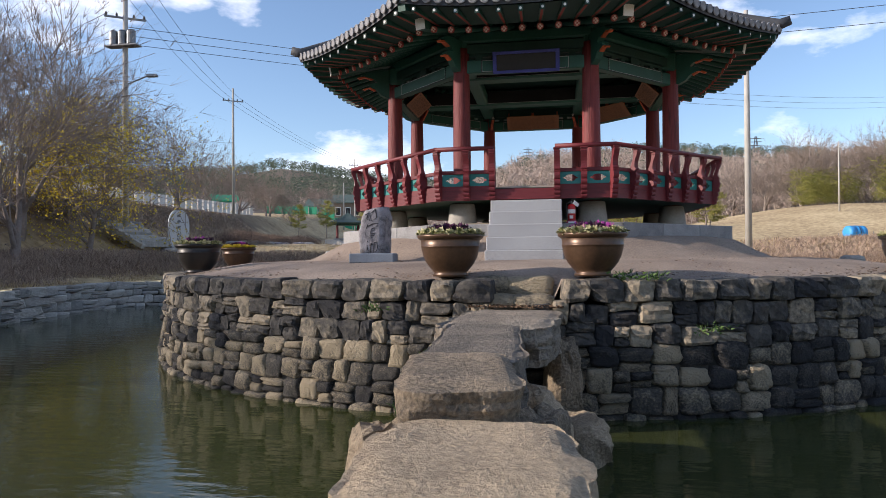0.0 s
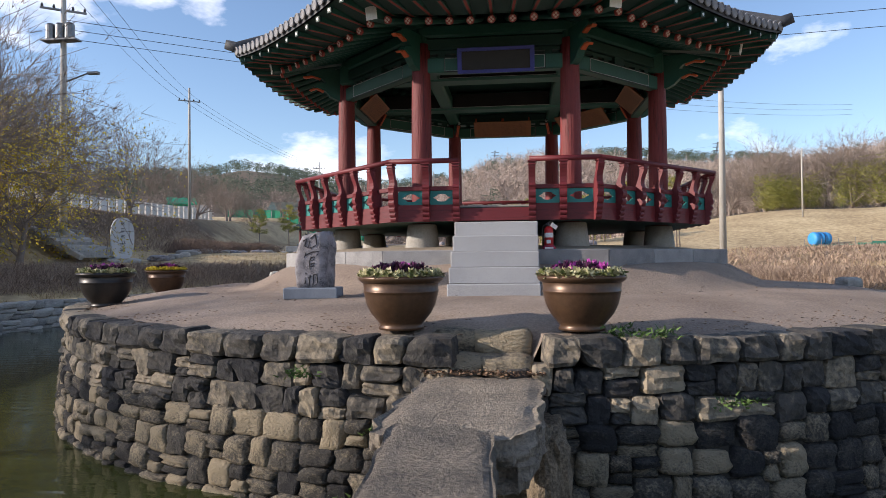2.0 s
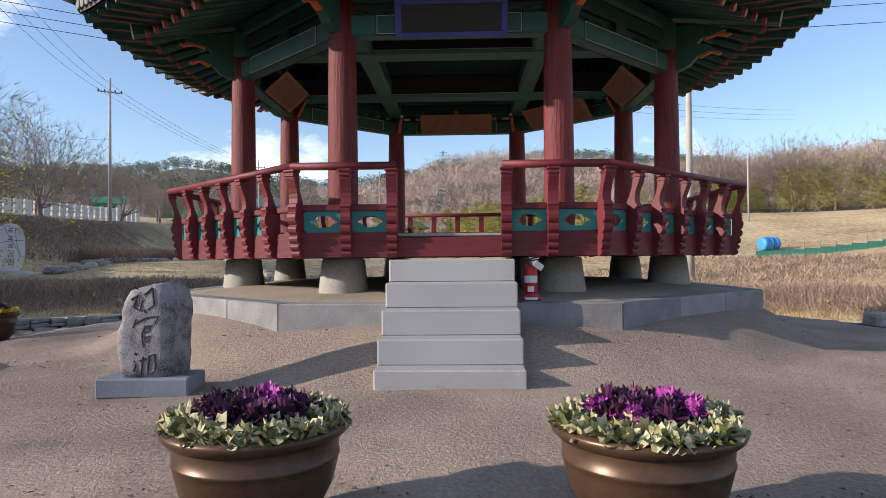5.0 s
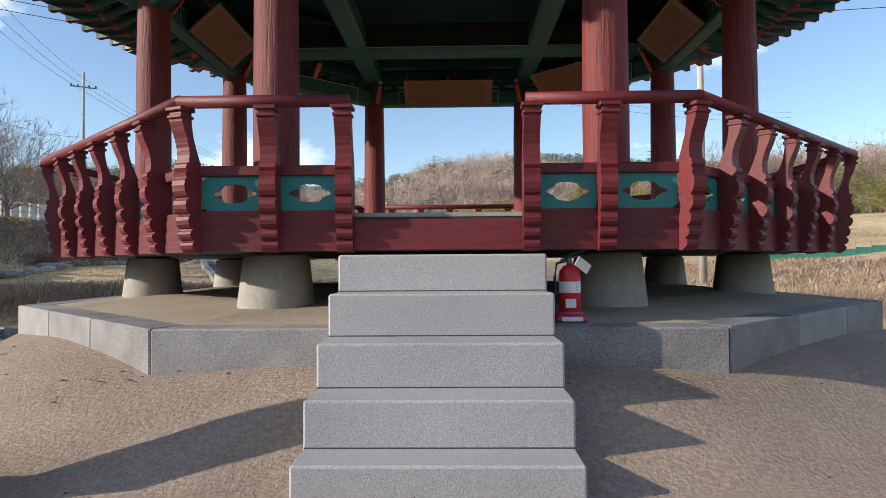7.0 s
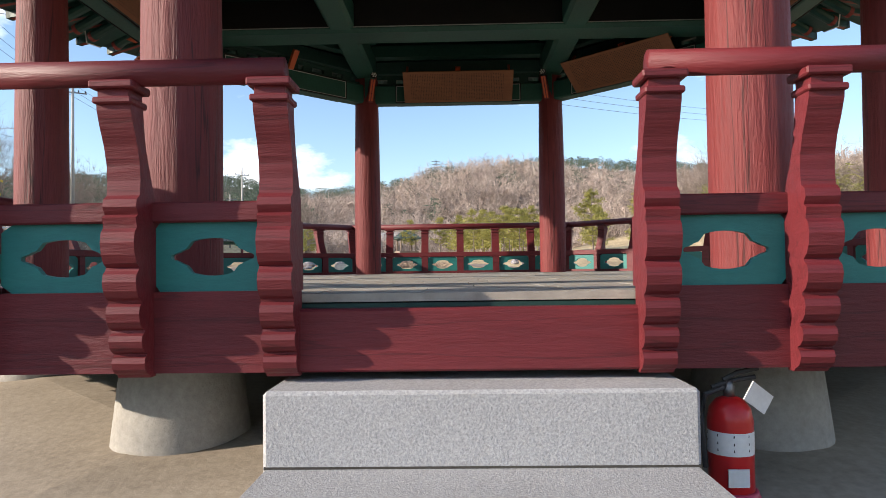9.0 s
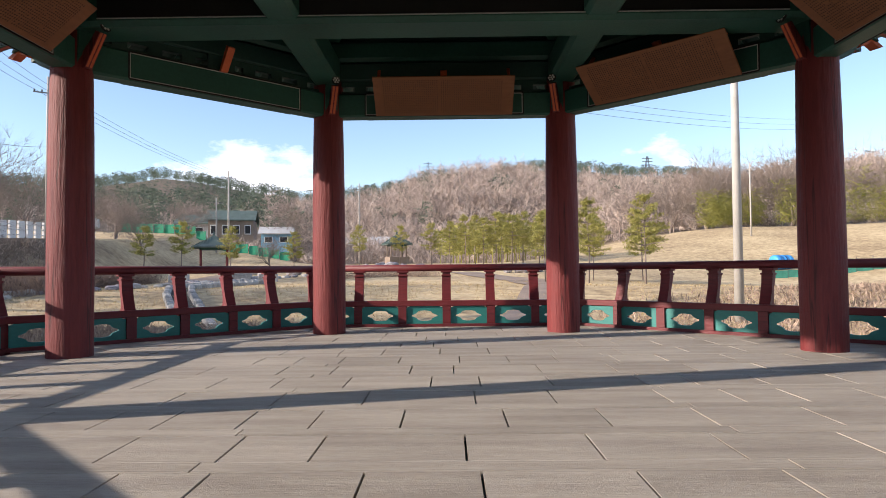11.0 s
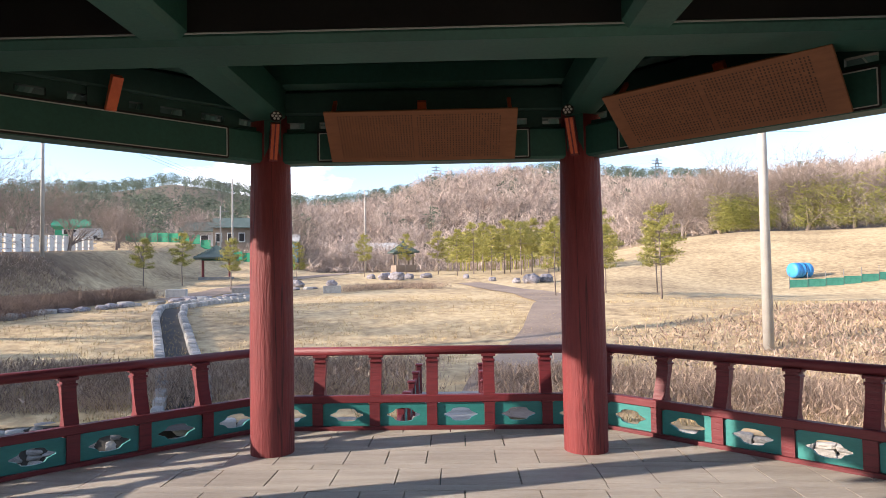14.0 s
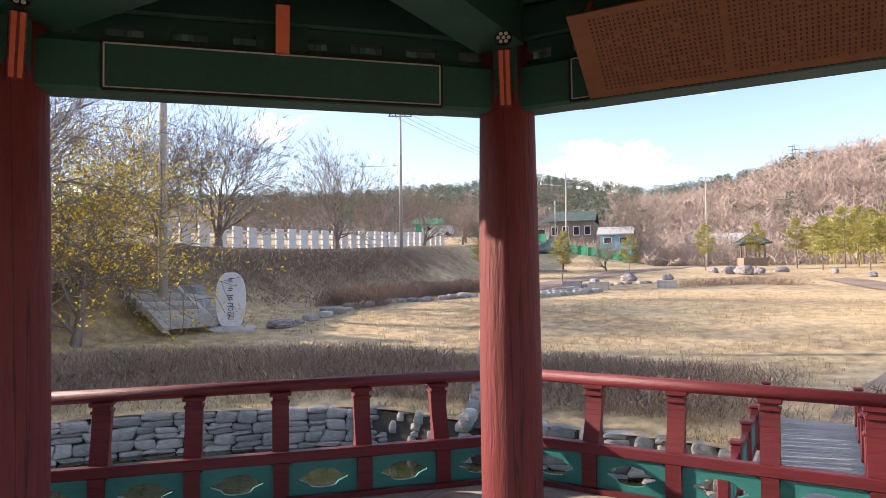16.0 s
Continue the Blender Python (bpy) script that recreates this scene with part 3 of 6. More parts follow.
def baluster_mesh():
    """A carved post: scrolls below, a neck that sweeps outward, a moulded cap."""
    outer = [(-0.05, 1.225)]
    for i, (z, d, h) in enumerate(((1.27, 0.062, 0.035), (1.345, 0.082, 0.036), (1.435, 0.10, 0.046), (1.54, 0.122, 0.05), (1.665, 0.135, 0.066))):
        for a in (-80, -50, -20, 15, 50, 80):
            outer.append((-d - 0.034 * math.cos(radians(a)) - 0.010 * math.sin(radians(a)), z + h * math.sin(radians(a))))
    outer += [(-0.152, 1.745), (-0.158, 1.765), (-0.14, 1.775), (-0.155, 1.80), (-0.15, 1.825), (-0.128, 1.84), (-0.124, 1.89), (-0.128, 1.94), (-0.145, 2.0), (-0.172, 2.06), (-0.19, 2.11), (-0.192, 2.13)]
    inner = [(-0.105, 2.13), (-0.10, 2.08), (-0.085, 2.0), (-0.055, 1.92), (-0.03, 1.86), (-0.012, 1.82), (-0.012, 1.225)]
    bm = bmesh.new()
    plate(bm, outer + inner, -0.056, 0.056)
    box(bm, -0.064, 0.064, -0.208, -0.09, 2.13, 2.152, bevel=0.005)
    box(bm, -0.05, 0.05, -0.195, -0.10, 2.152, 2.178)
    box(bm, -0.072, 0.072, -0.216, -0.084, 2.178, 2.205, bevel=0.005)
    return mesh_of("baluster", bm, RED_RAIL)


BALUSTER = baluster_mesh()


def panel_mesh(w, z0=1.513, z1=1.757):
    """A board with a lens-shaped hole through it."""
    bm, n = bmesh.new(), 32
    cz, hw, hz = (z0 + z1) / 2, w / 2, (z1 - z0) / 2
    rings = []
    for y in (-0.012, 0.012):
        inner, outer = [], []
        for i in range(n):
            a = 2 * math.pi * i / n
            c, s = math.cos(a), math.sin(a)
            px = 0.31 * w * c
            pz = 0.27 * (z1 - z0) * math.copysign(abs(s) ** 1.0, s) * (1.0 if abs(c) < 0.62 else 0.62)
            if abs(c) > 0.97:
                px *= 1.12
            inner.append(bm.verts.new((px, y, cz + pz)))
            f = 1 / max(abs(c) / hw, abs(s) / hz)
            outer.append(bm.verts.new((f * c, y, cz + f * s)))
        rings.append((inner, outer))
        for i in range(n):
            j = (i + 1) % n
            bm.faces.new((inner[i], inner[j], outer[j], outer[i]))
    (a, _), (b, _) = rings
    for i in range(n):
        j = (i + 1) % n
        bm.faces.new((a[i], a[j], b[j], b[i]))
    return mesh_of("panel", bm, TEAL)


def rail_run(k, x0, x1, posts, first):
    f = face(k)
    m0 = f @ Matrix.Translation((0, -PAN_A, 0))
    skirt = part("railing", boxed(x0, x1, -0.03, 0.03, 1.235, 1.515), RED_RAIL, pav, "red carved railing with teal pierced panels", m0)
    part("mid_rail", boxed(x0, x1, -0.04, 0.035, 1.755, 1.826, bevel=0.006), RED_RAIL, skirt, m=m0)
    part("foot_rail", boxed(x0, x1, 0.032, 0.07, 1.5, 1.535), RED_RAIL, skirt, m=m0)
    top = bmesh.new()
    grow = (TOP_A - PAN_A) * T8
    a = x0 - grow if abs(x0) > 1.5 else x0 - 0.03
    b = x1 + grow if abs(x1) > 1.5 else x1 + 0.03
    tube(top, [(a, 0, 0), (b, 0, 0)], 0.044, 12)
    part("top_rail", top, RED_RAIL, skirt, m=f @ Matrix.Translation((0, -TOP_A + 0.05, TOP_Z)), smooth=True)
    for x in posts:
        turn = Matrix.Rotation(radians(22.5 * math.copysign(1, x)), 4, "Z") if abs(x) > 1.6 else Matrix.Identity(4)
        part("baluster", BALUSTER, None, skirt, m=m0 @ Matrix.Translation((x, 0.01 if abs(x) > 1.6 else 0, 0)) @ turn)
        if abs(x) < 1.6:
            part("stile", boxed(x - 0.05, x + 0.05, -0.028, 0.036, 1.515, 1.755), RED_RAIL, skirt, m=m0)
    ps = sorted(posts) if first else [-PAN_A * T8] + sorted(posts)
    for p, q in zip(ps, ps[1:]):
        w = q - p - 0.09
        part("panel", panel_mesh(w), None, skirt, "teal panel with a pierced lens-shaped hole", m=m0 @ Matrix.Translation(((p + q) / 2, 0, 0)))


HALF = PAN_A * T8
rail_run(0, -HALF, -0.62, [-HALF, -1.14, -0.63], True)
rail_run(0, 0.62, HALF, [0.63, 1.14, HALF], True)
for k in range(1, 8):
    rail_run(k, -HALF, HALF, [-1.12, -0.56, 0.0, 0.56, 1.12] + ([HALF] if k < 7 else []), False)
part("threshold", boxed(-0.62, 0.62, -0.045, 0.03, 1.235, 1.45, bevel=0.008), RED_RAIL, pav, "red threshold beam", face(0) @ Matrix.Translation((0, -PAN_A, 0)))

# beams
for k in range(8):
    f = face(k)
    ring = part("ring_beam", boxed(-SIDE / 2 + 0.05, SIDE / 2 - 0.05, -0.10, 0.10, BEAM + 0.0, BEAM + 0.27, bevel=0.02), GREEN, pav, "green painted ring beam with dark outlined ends", f @ Matrix.Translation((0, -APO, 0)))
    for s in (-1, 1):
        for yy in (-0.103, 0.103):
            for z in (BEAM + 0.022, BEAM + 0.25):
                bm = boxed(-SIDE / 2 + 0.45, SIDE / 2 - 0.45, yy - 0.003, yy + 0.003, z - 0.0035, z + 0.0035)
                if s == 1:
                    part("white_line", bm, LINE_GREY, ring, m=f @ Matrix.Translation((0, -APO, 0)))
                    edge = z + math.copysign(0.011, z - BEAM - 0.13)
                    part("black_line", boxed(-SIDE / 2 + 0.44, SIDE / 2 - 0.44, yy - 0.002, yy + 0.002, edge - 0.008, edge + 0.008), BLACK_BOARD, ring, m=f @ Matrix.Translation((0, -APO, 0)))
                else:
                    bm.free()
            part("black_line", boxed(s * (SIDE / 2 - 0.44) - 0.008, s * (SIDE / 2 - 0.44) + 0.008, yy - 0.002, yy + 0.002, BEAM + 0.012, BEAM + 0.262), BLACK_BOARD, ring, m=f @ Matrix.Translation((0, -APO, 0)))
            part("white_line", boxed(s * (SIDE / 2 - 0.45) - 0.004, s * (SIDE / 2 - 0.45) + 0.004, yy - 0.003, yy + 0.003, BEAM + 0.022, BEAM + 0.25), LINE_GREY, ring, m=f @ Matrix.Translation((0, -APO, 0)))
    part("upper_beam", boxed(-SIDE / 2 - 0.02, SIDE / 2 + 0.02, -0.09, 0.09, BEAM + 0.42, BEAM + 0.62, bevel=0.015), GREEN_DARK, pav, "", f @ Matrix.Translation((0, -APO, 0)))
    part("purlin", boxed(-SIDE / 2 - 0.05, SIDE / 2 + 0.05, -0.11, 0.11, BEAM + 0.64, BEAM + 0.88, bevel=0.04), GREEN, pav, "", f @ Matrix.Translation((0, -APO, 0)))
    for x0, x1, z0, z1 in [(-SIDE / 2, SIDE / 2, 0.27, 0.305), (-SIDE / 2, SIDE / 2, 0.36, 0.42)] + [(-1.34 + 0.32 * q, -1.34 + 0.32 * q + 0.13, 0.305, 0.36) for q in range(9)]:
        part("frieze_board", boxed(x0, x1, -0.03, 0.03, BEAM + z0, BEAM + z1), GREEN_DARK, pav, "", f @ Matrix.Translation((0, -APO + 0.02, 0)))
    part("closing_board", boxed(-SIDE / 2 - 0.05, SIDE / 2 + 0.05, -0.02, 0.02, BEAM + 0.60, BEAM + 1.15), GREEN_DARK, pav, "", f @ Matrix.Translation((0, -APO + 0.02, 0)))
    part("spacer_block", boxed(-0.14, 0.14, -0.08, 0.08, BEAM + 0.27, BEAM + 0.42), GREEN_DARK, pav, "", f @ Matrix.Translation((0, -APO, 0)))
reach = APO + 0.1
for s in (-1, 1):
    part("tie_beam", boxed(-APO - 0.1, APO + 0.1, s * SIDE / 2 - 0.22, s * SIDE / 2 + 0.22, 4.30, 4.72, bevel=0.04), GREEN, pav, "broad green tie beam", Matrix.Translation((CX, CY, 0)))
    # a thin black sheet and a pale line on each side face
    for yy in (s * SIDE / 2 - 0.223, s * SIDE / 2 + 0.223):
        part("beam_side", boxed(-2.9, 2.9, yy - 0.002, yy + 0.002, 4.365, 4.68), BLACK_BOARD, pav, "thin black sheet on the beam side", Matrix.Translation((CX, CY, 0)))
        part("white_line", boxed(-2.9, 2.9, yy - 0.004, yy + 0.004, 4.352, 4.360), LINE_GREY, pav, "pale painted line", Matrix.Translation((CX, CY, 0)))
    part("cross_beam", boxed(s * SIDE / 2 - 0.15, s * SIDE / 2 + 0.15, -APO - 0.1, APO + 0.1, 4.33, 4.66, bevel=0.04), GREEN, pav, "green cross beam", Matrix.Translation((CX, CY, 0)))

# ---- roof ----
EAVE_A, EAVE_Z, LIFT = 5.30, 4.60, 0.15


def lift(u):
    return LIFT * abs(u) ** 2.4


def roof_surface(a, u):
    """A point of the front side's upper face: apothem a, u from -1 to 1 across."""
    t = (EAVE_A - a) / EAVE_A
    z = EAVE_Z + 0.12 + 2.2 * t + 1.5 * t * t + lift(u) * max(0, 1 - t * 2.2)
    return Vector((u * a * T8, -a, z))


roof = part("roof", bmesh.new(), TILE, pav, "dark grey clay tile roof with upturned corners")
for k in range(8):
    f = face(k)
    bm = bmesh.new()
    rows, cols = 8, 12
    grid = [[bm.verts.new(roof_surface(EAVE_A * (1 - j / rows) + 0.001, -1 + 2 * i / cols)) for i in range(cols + 1)] for j in range(rows + 1)]
    low = [bm.verts.new(v.co - Vector((0, 0, 0.09))) for v in grid[0]]
    for j in range(rows):
        for i in range(cols):
            bm.faces.new((grid[j][i], grid[j][i + 1], grid[j + 1][i + 1], grid[j + 1][i]))
    for i in range(cols):
        bm.faces.new((low[i], low[i + 1], grid[0][i + 1], grid[0][i]))
    part("tile_bed", bm, TILE, roof, m=f)
    bm = bmesh.new()
    n = 10
    for i in range(-n, n + 1):
        x = i * (EAVE_A * T8 - 0.08) / n
        a_top = max(abs(x) / T8 + 0.05, 0.5)
        pts = []
        for j in range(7):
            a = EAVE_A + 0.05 - (EAVE_A + 0.05 - a_top) * j / 6
            p = roof_surface(min(a, EAVE_A), x / (min(a, EAVE_A) * T8))
            pts.append(Vector((x, -a, p.z + 0.02)))
        tube(bm, pts, 0.078, 8)
    tagged(part("cover_tiling", bm, TILE, roof, "rows of half-round cover tiles", f, True), kind="stuff")
    bm = bmesh.new()
    pts = [roof_surface(EAVE_A * (1 - j / 8), 1) + Vector((0, 0, 0.10)) for j in range(9)]
    pts.insert(0, pts[0] + Vector((0.10 * T8 * 2, -0.22, 0.06)))
    tube(bm, pts, [0.10] + [0.13] * 9, 8)
    part("hip_ridge", bm, TILE, roof, "", f, True)
    # soffit boards
    bm = bmesh.new()
    prof = ((APO - 0.3, BEAM + 1.17), (4.50, 4.56), (EAVE_A - 0.03, EAVE_Z + 0.02))
    g = [[bm.verts.new((u * a * T8, -a, z + (lift(u) if j else 0) * (0.75 if j == 1 else 1))) for u in [-1 + i / 6 for i in range(13)]] for j, (a, z) in enumerate(prof)]
    for j in range(2):
        for i in range(12):
            bm.faces.new((g[j][i], g[j][i + 1], g[j + 1][i + 1], g[j + 1][i]))
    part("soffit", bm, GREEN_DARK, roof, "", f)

FLOWER_PALE = material("pale_flower_paint", (0.42, 0.30, 0.24), (0.58, 0.46, 0.38), 0.6, 30, 3, 0.0)
TILE_END = material("pale_tile_end", (0.16, 0.16, 0.17), (0.30, 0.30, 0.31), 0.7, 20, 3, 0.2)
TIP_RED = material("faded_red_tip", (0.22, 0.035, 0.03), (0.36, 0.07, 0.05), 0.6, 30, 3, 0.1)
rafter = mesh_of("rafter", turned([(0.062, -0.02), (0.06, 1.0)], 10), GREEN)
rafter_end = mesh_of("rafter_end", turned([(0.064, 0), (0.064, 0.05)], 12), TIP_RED)
flyer = mesh_of("flying_rafter", boxed(-0.042, 0.042, -0.042, 0.042, 0, 1.0), GREEN)
flyer_line = mesh_of("underside_line", boxed(-0.022, 0.022, -0.046, -0.0425, 0.05, 1.0), TIP_RED)
flyer_end = mesh_of("flying_rafter_end", boxed(-0.044, 0.044, -0.044, 0.044, 0, 0.05), GREEN_DARK)
dot = mesh_of("end_flower", turned([(0.026, 0), (0.026, 0.006)], 8), WHITE_PAINT)
fb = bmesh.new()
for q in range(4):
    lathe(fb, [(0.019, 0), (0.019, 0.006)], 8, Matrix.Translation((0.03 * math.cos(q * math.pi / 2), 0.03 * math.sin(q * math.pi / 2), 0)))
flower4 = mesh_of("rafter_flower", fb, FLOWER_PALE)
drip = mesh_of("eave_disc", turned([(0.086, 0), (0.086, 0.02), (0.064, 0.028), (0.058, 0.02)], 14), TILE_END)


PETAL = mesh_of("petal", turned([(0.011, 0), (0.011, 0.004)], 8), WHITE_PAINT)


def along(p, q, ln=None):
    d = Vector(q) - Vector(p)
    s = d.length if ln is None else ln
    return Matrix.Translation(p) @ d.to_track_quat("Z", "Y").to_matrix().to_4x4() @ Matrix.Diagonal((1, 1, s, 1))


for k in range(8):
    f = face(k)
    n = 11
    for i in range(n):
        u = -0.9 + 1.8 * i / (n - 1)
        p = (u * (APO - 0.1) * T8 * (1.0), -(APO - 0.1), BEAM + 1.02)
        q = (u * 4.52 * T8, -4.52, 4.46 + lift(u) * 0.6)
        r = part("rafter", rafter, None, roof, m=f @ along(p, q))
        part("rafter_tip", rafter_end, None, roof, "orange painted rafter tip", m=f @ along(q, Vector(q) + (Vector(q) - Vector(p)), 1.0))
        part("rafter_flower", flower4, None, roof, "pale four-petalled painted flower", m=f @ along(Vector(q) + (Vector(q) - Vector(p)).normalized() * 0.05, Vector(q) + 2 * (Vector(q) - Vector(p)), 1.0))
        p2 = (u * 4.2 * T8, -4.2, 4.63 + lift(u) * 0.5)
        q2 = (u * (EAVE_A - 0.10) * T8, -(EAVE_A - 0.10), EAVE_Z - 0.035 + lift(u))
        part("flying_rafter", flyer, None, roof, m=f @ along(p2, q2))
        part("underside_line", flyer_line, None, roof, "orange painted underside", m=f @ along(p2, q2))
        part("flyer_tip", flyer_end, None, roof, "red painted flying rafter tip", m=f @ along(q2, Vector(q2) + (Vector(q2) - Vector(p2)), 1.0))
        part("tip_flower", dot, None, roof, "small white painted flower", m=f @ along(Vector(q2) + (Vector(q2) - Vector(p2)).normalized() * 0.05, Vector(q2) * 1.0 + (Vector(q2) - Vector(p2)), 1.0))
    for i in range(-10, 11):
        x = i * (EAVE_A * T8 - 0.08) / 10
        z = roof_surface(EAVE_A, x / (EAVE_A * T8)).z + 0.02
        part("eave_disc", drip, None, roof, "round pale tile end", m=f @ along((x, -EAVE_A - 0.045, z), (x, -EAVE_A - 1.0, z - 0.12), 1.0))
    hip = boxed(-0.10, 0.10, -0.12, 0.12, 0, 1)
    c0 = Vector(((APO - 0.2) * T8, -(APO - 0.2), BEAM + 1.0))
    c1 = Vector((4.68 * T8, -4.68, 4.55 + LIFT * 0.45))
    c2 = Vector(((EAVE_A - 0.05) * T8, -(EAVE_A - 0.05), EAVE_Z - 0.02 + LIFT))
    part("hip_rafter", mesh_of("hip_rafter", hip, GREEN), None, roof, m=f @ along(c0, c1))
    part("upper_hip_rafter", mesh_of("upper_hip_rafter", boxed(-0.08, 0.08, -0.08, 0.08, 0, 1), GREEN), None, roof, m=f @ along(c0 + Vector((0, 0, 0.22)), c2))
    part("hip_tip", mesh_of("hip_tip", boxed(-0.102, 0.102, -0.122, 0.122, 0, 0.02), WHITE_PAINT), None, roof, "white patterned beam end", m=f @ along(c1, c1 + (c1 - c0), 1.0))
    bm = bmesh.new()
    plate(bm, [(0.09, 4.22), (0.14, 4.22), (0.30, 4.42), (0.25, 4.45)], -0.036, 0.036)
    part("mid_tongue", bm, ORANGE, pav, "orange striped bracket tip over the beam", f @ Matrix.Translation((0, -APO, 0)))
    # carved bracket arms over the column
    cm = f @ Matrix.Translation((SIDE / 2, -APO, 0)) @ Matrix.Rotation(radians(22.5), 4, "Z")
    bm = bmesh.new()
    plate(bm, [(0.17, 4.28), (0.165, 4.1), (0.15, 4.0), (-0.2, 4.0), (-0.34, 4.06), (-0.46, 4.18), (-0.62, 4.24), (-0.70, 4.22), (-0.62, 4.32), (-0.44, 4.36), (-0.52, 4.44), (-0.70, 4.48), (-0.84, 4.52), (-0.72, 4.60), (-0.5, 4.64), (0.17, 4.66)], -0.07, 0.07)
    arm = part("bracket_arm", bm, GREEN, pav, "carved green bracket arm with curled ends", cm)
    bm = bmesh.new()
    plate(bm, [(-0.47, 4.19), (-0.64, 4.26), (-0.79, 4.19), (-0.74, 4.17), (-0.64, 4.22), (-0.5, 4.155)], -0.045, 0.045)
    plate(bm, [(-0.54, 4.45), (-0.72, 4.50), (-0.92, 4.46), (-0.86, 4.43), (-0.72, 4.465), (-0.56, 4.42)], -0.045, 0.045)
    part("bracket_tongue", bm, ORANGE, arm, "orange red tongue", cm)
    bm = bmesh.new()
    plate(bm, [(0.15, 3.975), (0.205, 3.985), (0.27, 4.09), (0.38, 4.255), (0.33, 4.28), (0.21, 4.14)], -0.036, 0.036)
    tongue = part("inner_tongue", bm, RED, arm, "orange striped inner bracket tip", cm)
    for sx in (-0.018, 0.018):
        bm = bmesh.new()
        plate(bm, [(0.20, 3.99), (0.209, 3.99), (0.274, 4.09), (0.384, 4.255), (0.372, 4.25), (0.265, 4.09)], sx - 0.011, sx + 0.011)
        part("stripe", bm, ORANGE, tongue, "orange stripe", cm)
    part("flower_stud", turned([(0.05, 0), (0.05, 0.012)], 14), BLACK_BOARD, arm, "black stud with a white painted flower", cm @ Matrix.Translation((0, 0.40, 4.31)) @ Matrix.Rotation(radians(-72), 4, "X"))
    for q in range(7):
        a = q * math.pi / 3
        rr = 0.0 if q == 6 else 0.029
        part("petal", PETAL, None, arm, "", cm @ Matrix.Translation((0, 0.40, 4.31)) @ Matrix.Rotation(radians(-72), 4, "X") @ Matrix.Translation((rr * math.cos(a), rr * math.sin(a), 0.012)))
ceil = bmesh.new()
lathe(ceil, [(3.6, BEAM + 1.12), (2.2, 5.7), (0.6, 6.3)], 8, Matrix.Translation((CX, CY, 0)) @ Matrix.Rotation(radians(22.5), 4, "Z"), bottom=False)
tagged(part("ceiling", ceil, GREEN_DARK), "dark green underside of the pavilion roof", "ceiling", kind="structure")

# ---- stone bridge, pots, stele, extinguisher ----
def lump(rng, sx, sy, sz, power=3.2, rough=0.06, seg=11):
    """A rounded, worn block of stone."""
    bm = bmesh.new()
    bmesh.ops.create_cube(bm, size=2)
    bmesh.ops.subdivide_edges(bm, edges=bm.edges[:], cuts=seg, use_grid_fill=True)
    off = Vector((rng.random() * 50, rng.random() * 50, rng.random() * 50))
    for v in bm.verts:
        p = v.co
        k = (abs(p.x) ** power + abs(p.y) ** power + abs(p.z) ** power) ** (1 / power)
        p = p / k * max(abs(p.x), abs(p.y), abs(p.z)) if k else p
        n = noise.noise(p * 1.3 + off) * rough * 2 + noise.noise(p * 4 + off) * rough + noise.noise(p * 8 + off) * rough * 0.7 + noise.noise(p * 17 + off) * rough * 0.35
        v.co = Vector((p.x * sx, p.y * sy, p.z * sz)) * (1 + n)
    return bm


def slab(rng, sx, sy, sz):
    """A split slab: a nearly flat, worn top and broken sides."""
    bm = bmesh.new()
    bmesh.ops.create_cube(bm, size=2)
    bmesh.ops.subdivide_edges(bm, edges=bm.edges[:], cuts=19, use_grid_fill=True)
    off = Vector((rng.random() * 50, rng.random() * 50, rng.random() * 50))
    for v in bm.verts:
        p = v.co.copy()
        edge = max(abs(p.x), abs(p.y))
        k = (abs(p.x) ** 7 + abs(p.y) ** 7) ** (1 / 7)
        q = Vector((p.x * edge / k * sx, p.y * edge / k * sy, p.z * sz)) if k else Vector((0, 0, p.z * sz))
        side = max(0.0, (edge - 0.75) * 4)
        big, small = noise.noise(q * 2.2 + off), noise.noise(q * 9 + off)
        ledge = noise.cell(Vector((q.x * 5, q.y * 5, q.z * 9)) + off)
        push = 1 + side * (0.10 * big + 0.06 * small + 0.05 * (ledge - 0.5)) - (0.05 if p.z > 0.93 else 0) * side
        q.x, q.y = q.x * push, q.y * push
        if p.z > 0.9:
            q.z -= side * (0.018 + 0.03 * abs(big)) + 0.010 * noise.noise(q * 4 + off) + 0.006 * small
        v.co = q
    return bm


rng = random.Random(11)
bridge_spec = (  # middle, half sizes, turn
    ((-0.35, 2.50, -0.89), (0.44, 0.62, 0.28), 4), ((-0.55, 3.62, -0.75), (0.32, 0.62, 0.28), 8),
    ((-0.62, 5.30, -0.68), (0.36, 1.22, 0.155), 4), ((-0.55, 7.45, -0.74), (0.58, 1.16, 0.19), -3))
for (x, y, z), (sx, sy, sz), turn in bridge_spec:
    thing("bridge_slab", slab(rng, sx, sy, sz), ROCK_BRIDGE if y < 5 else ROCK_SLAB, "worn flat stone slab of the stepping bridge", "stone slab", "slabs of the stone bridge", m=pose(x, y, z, 0, 0, turn))
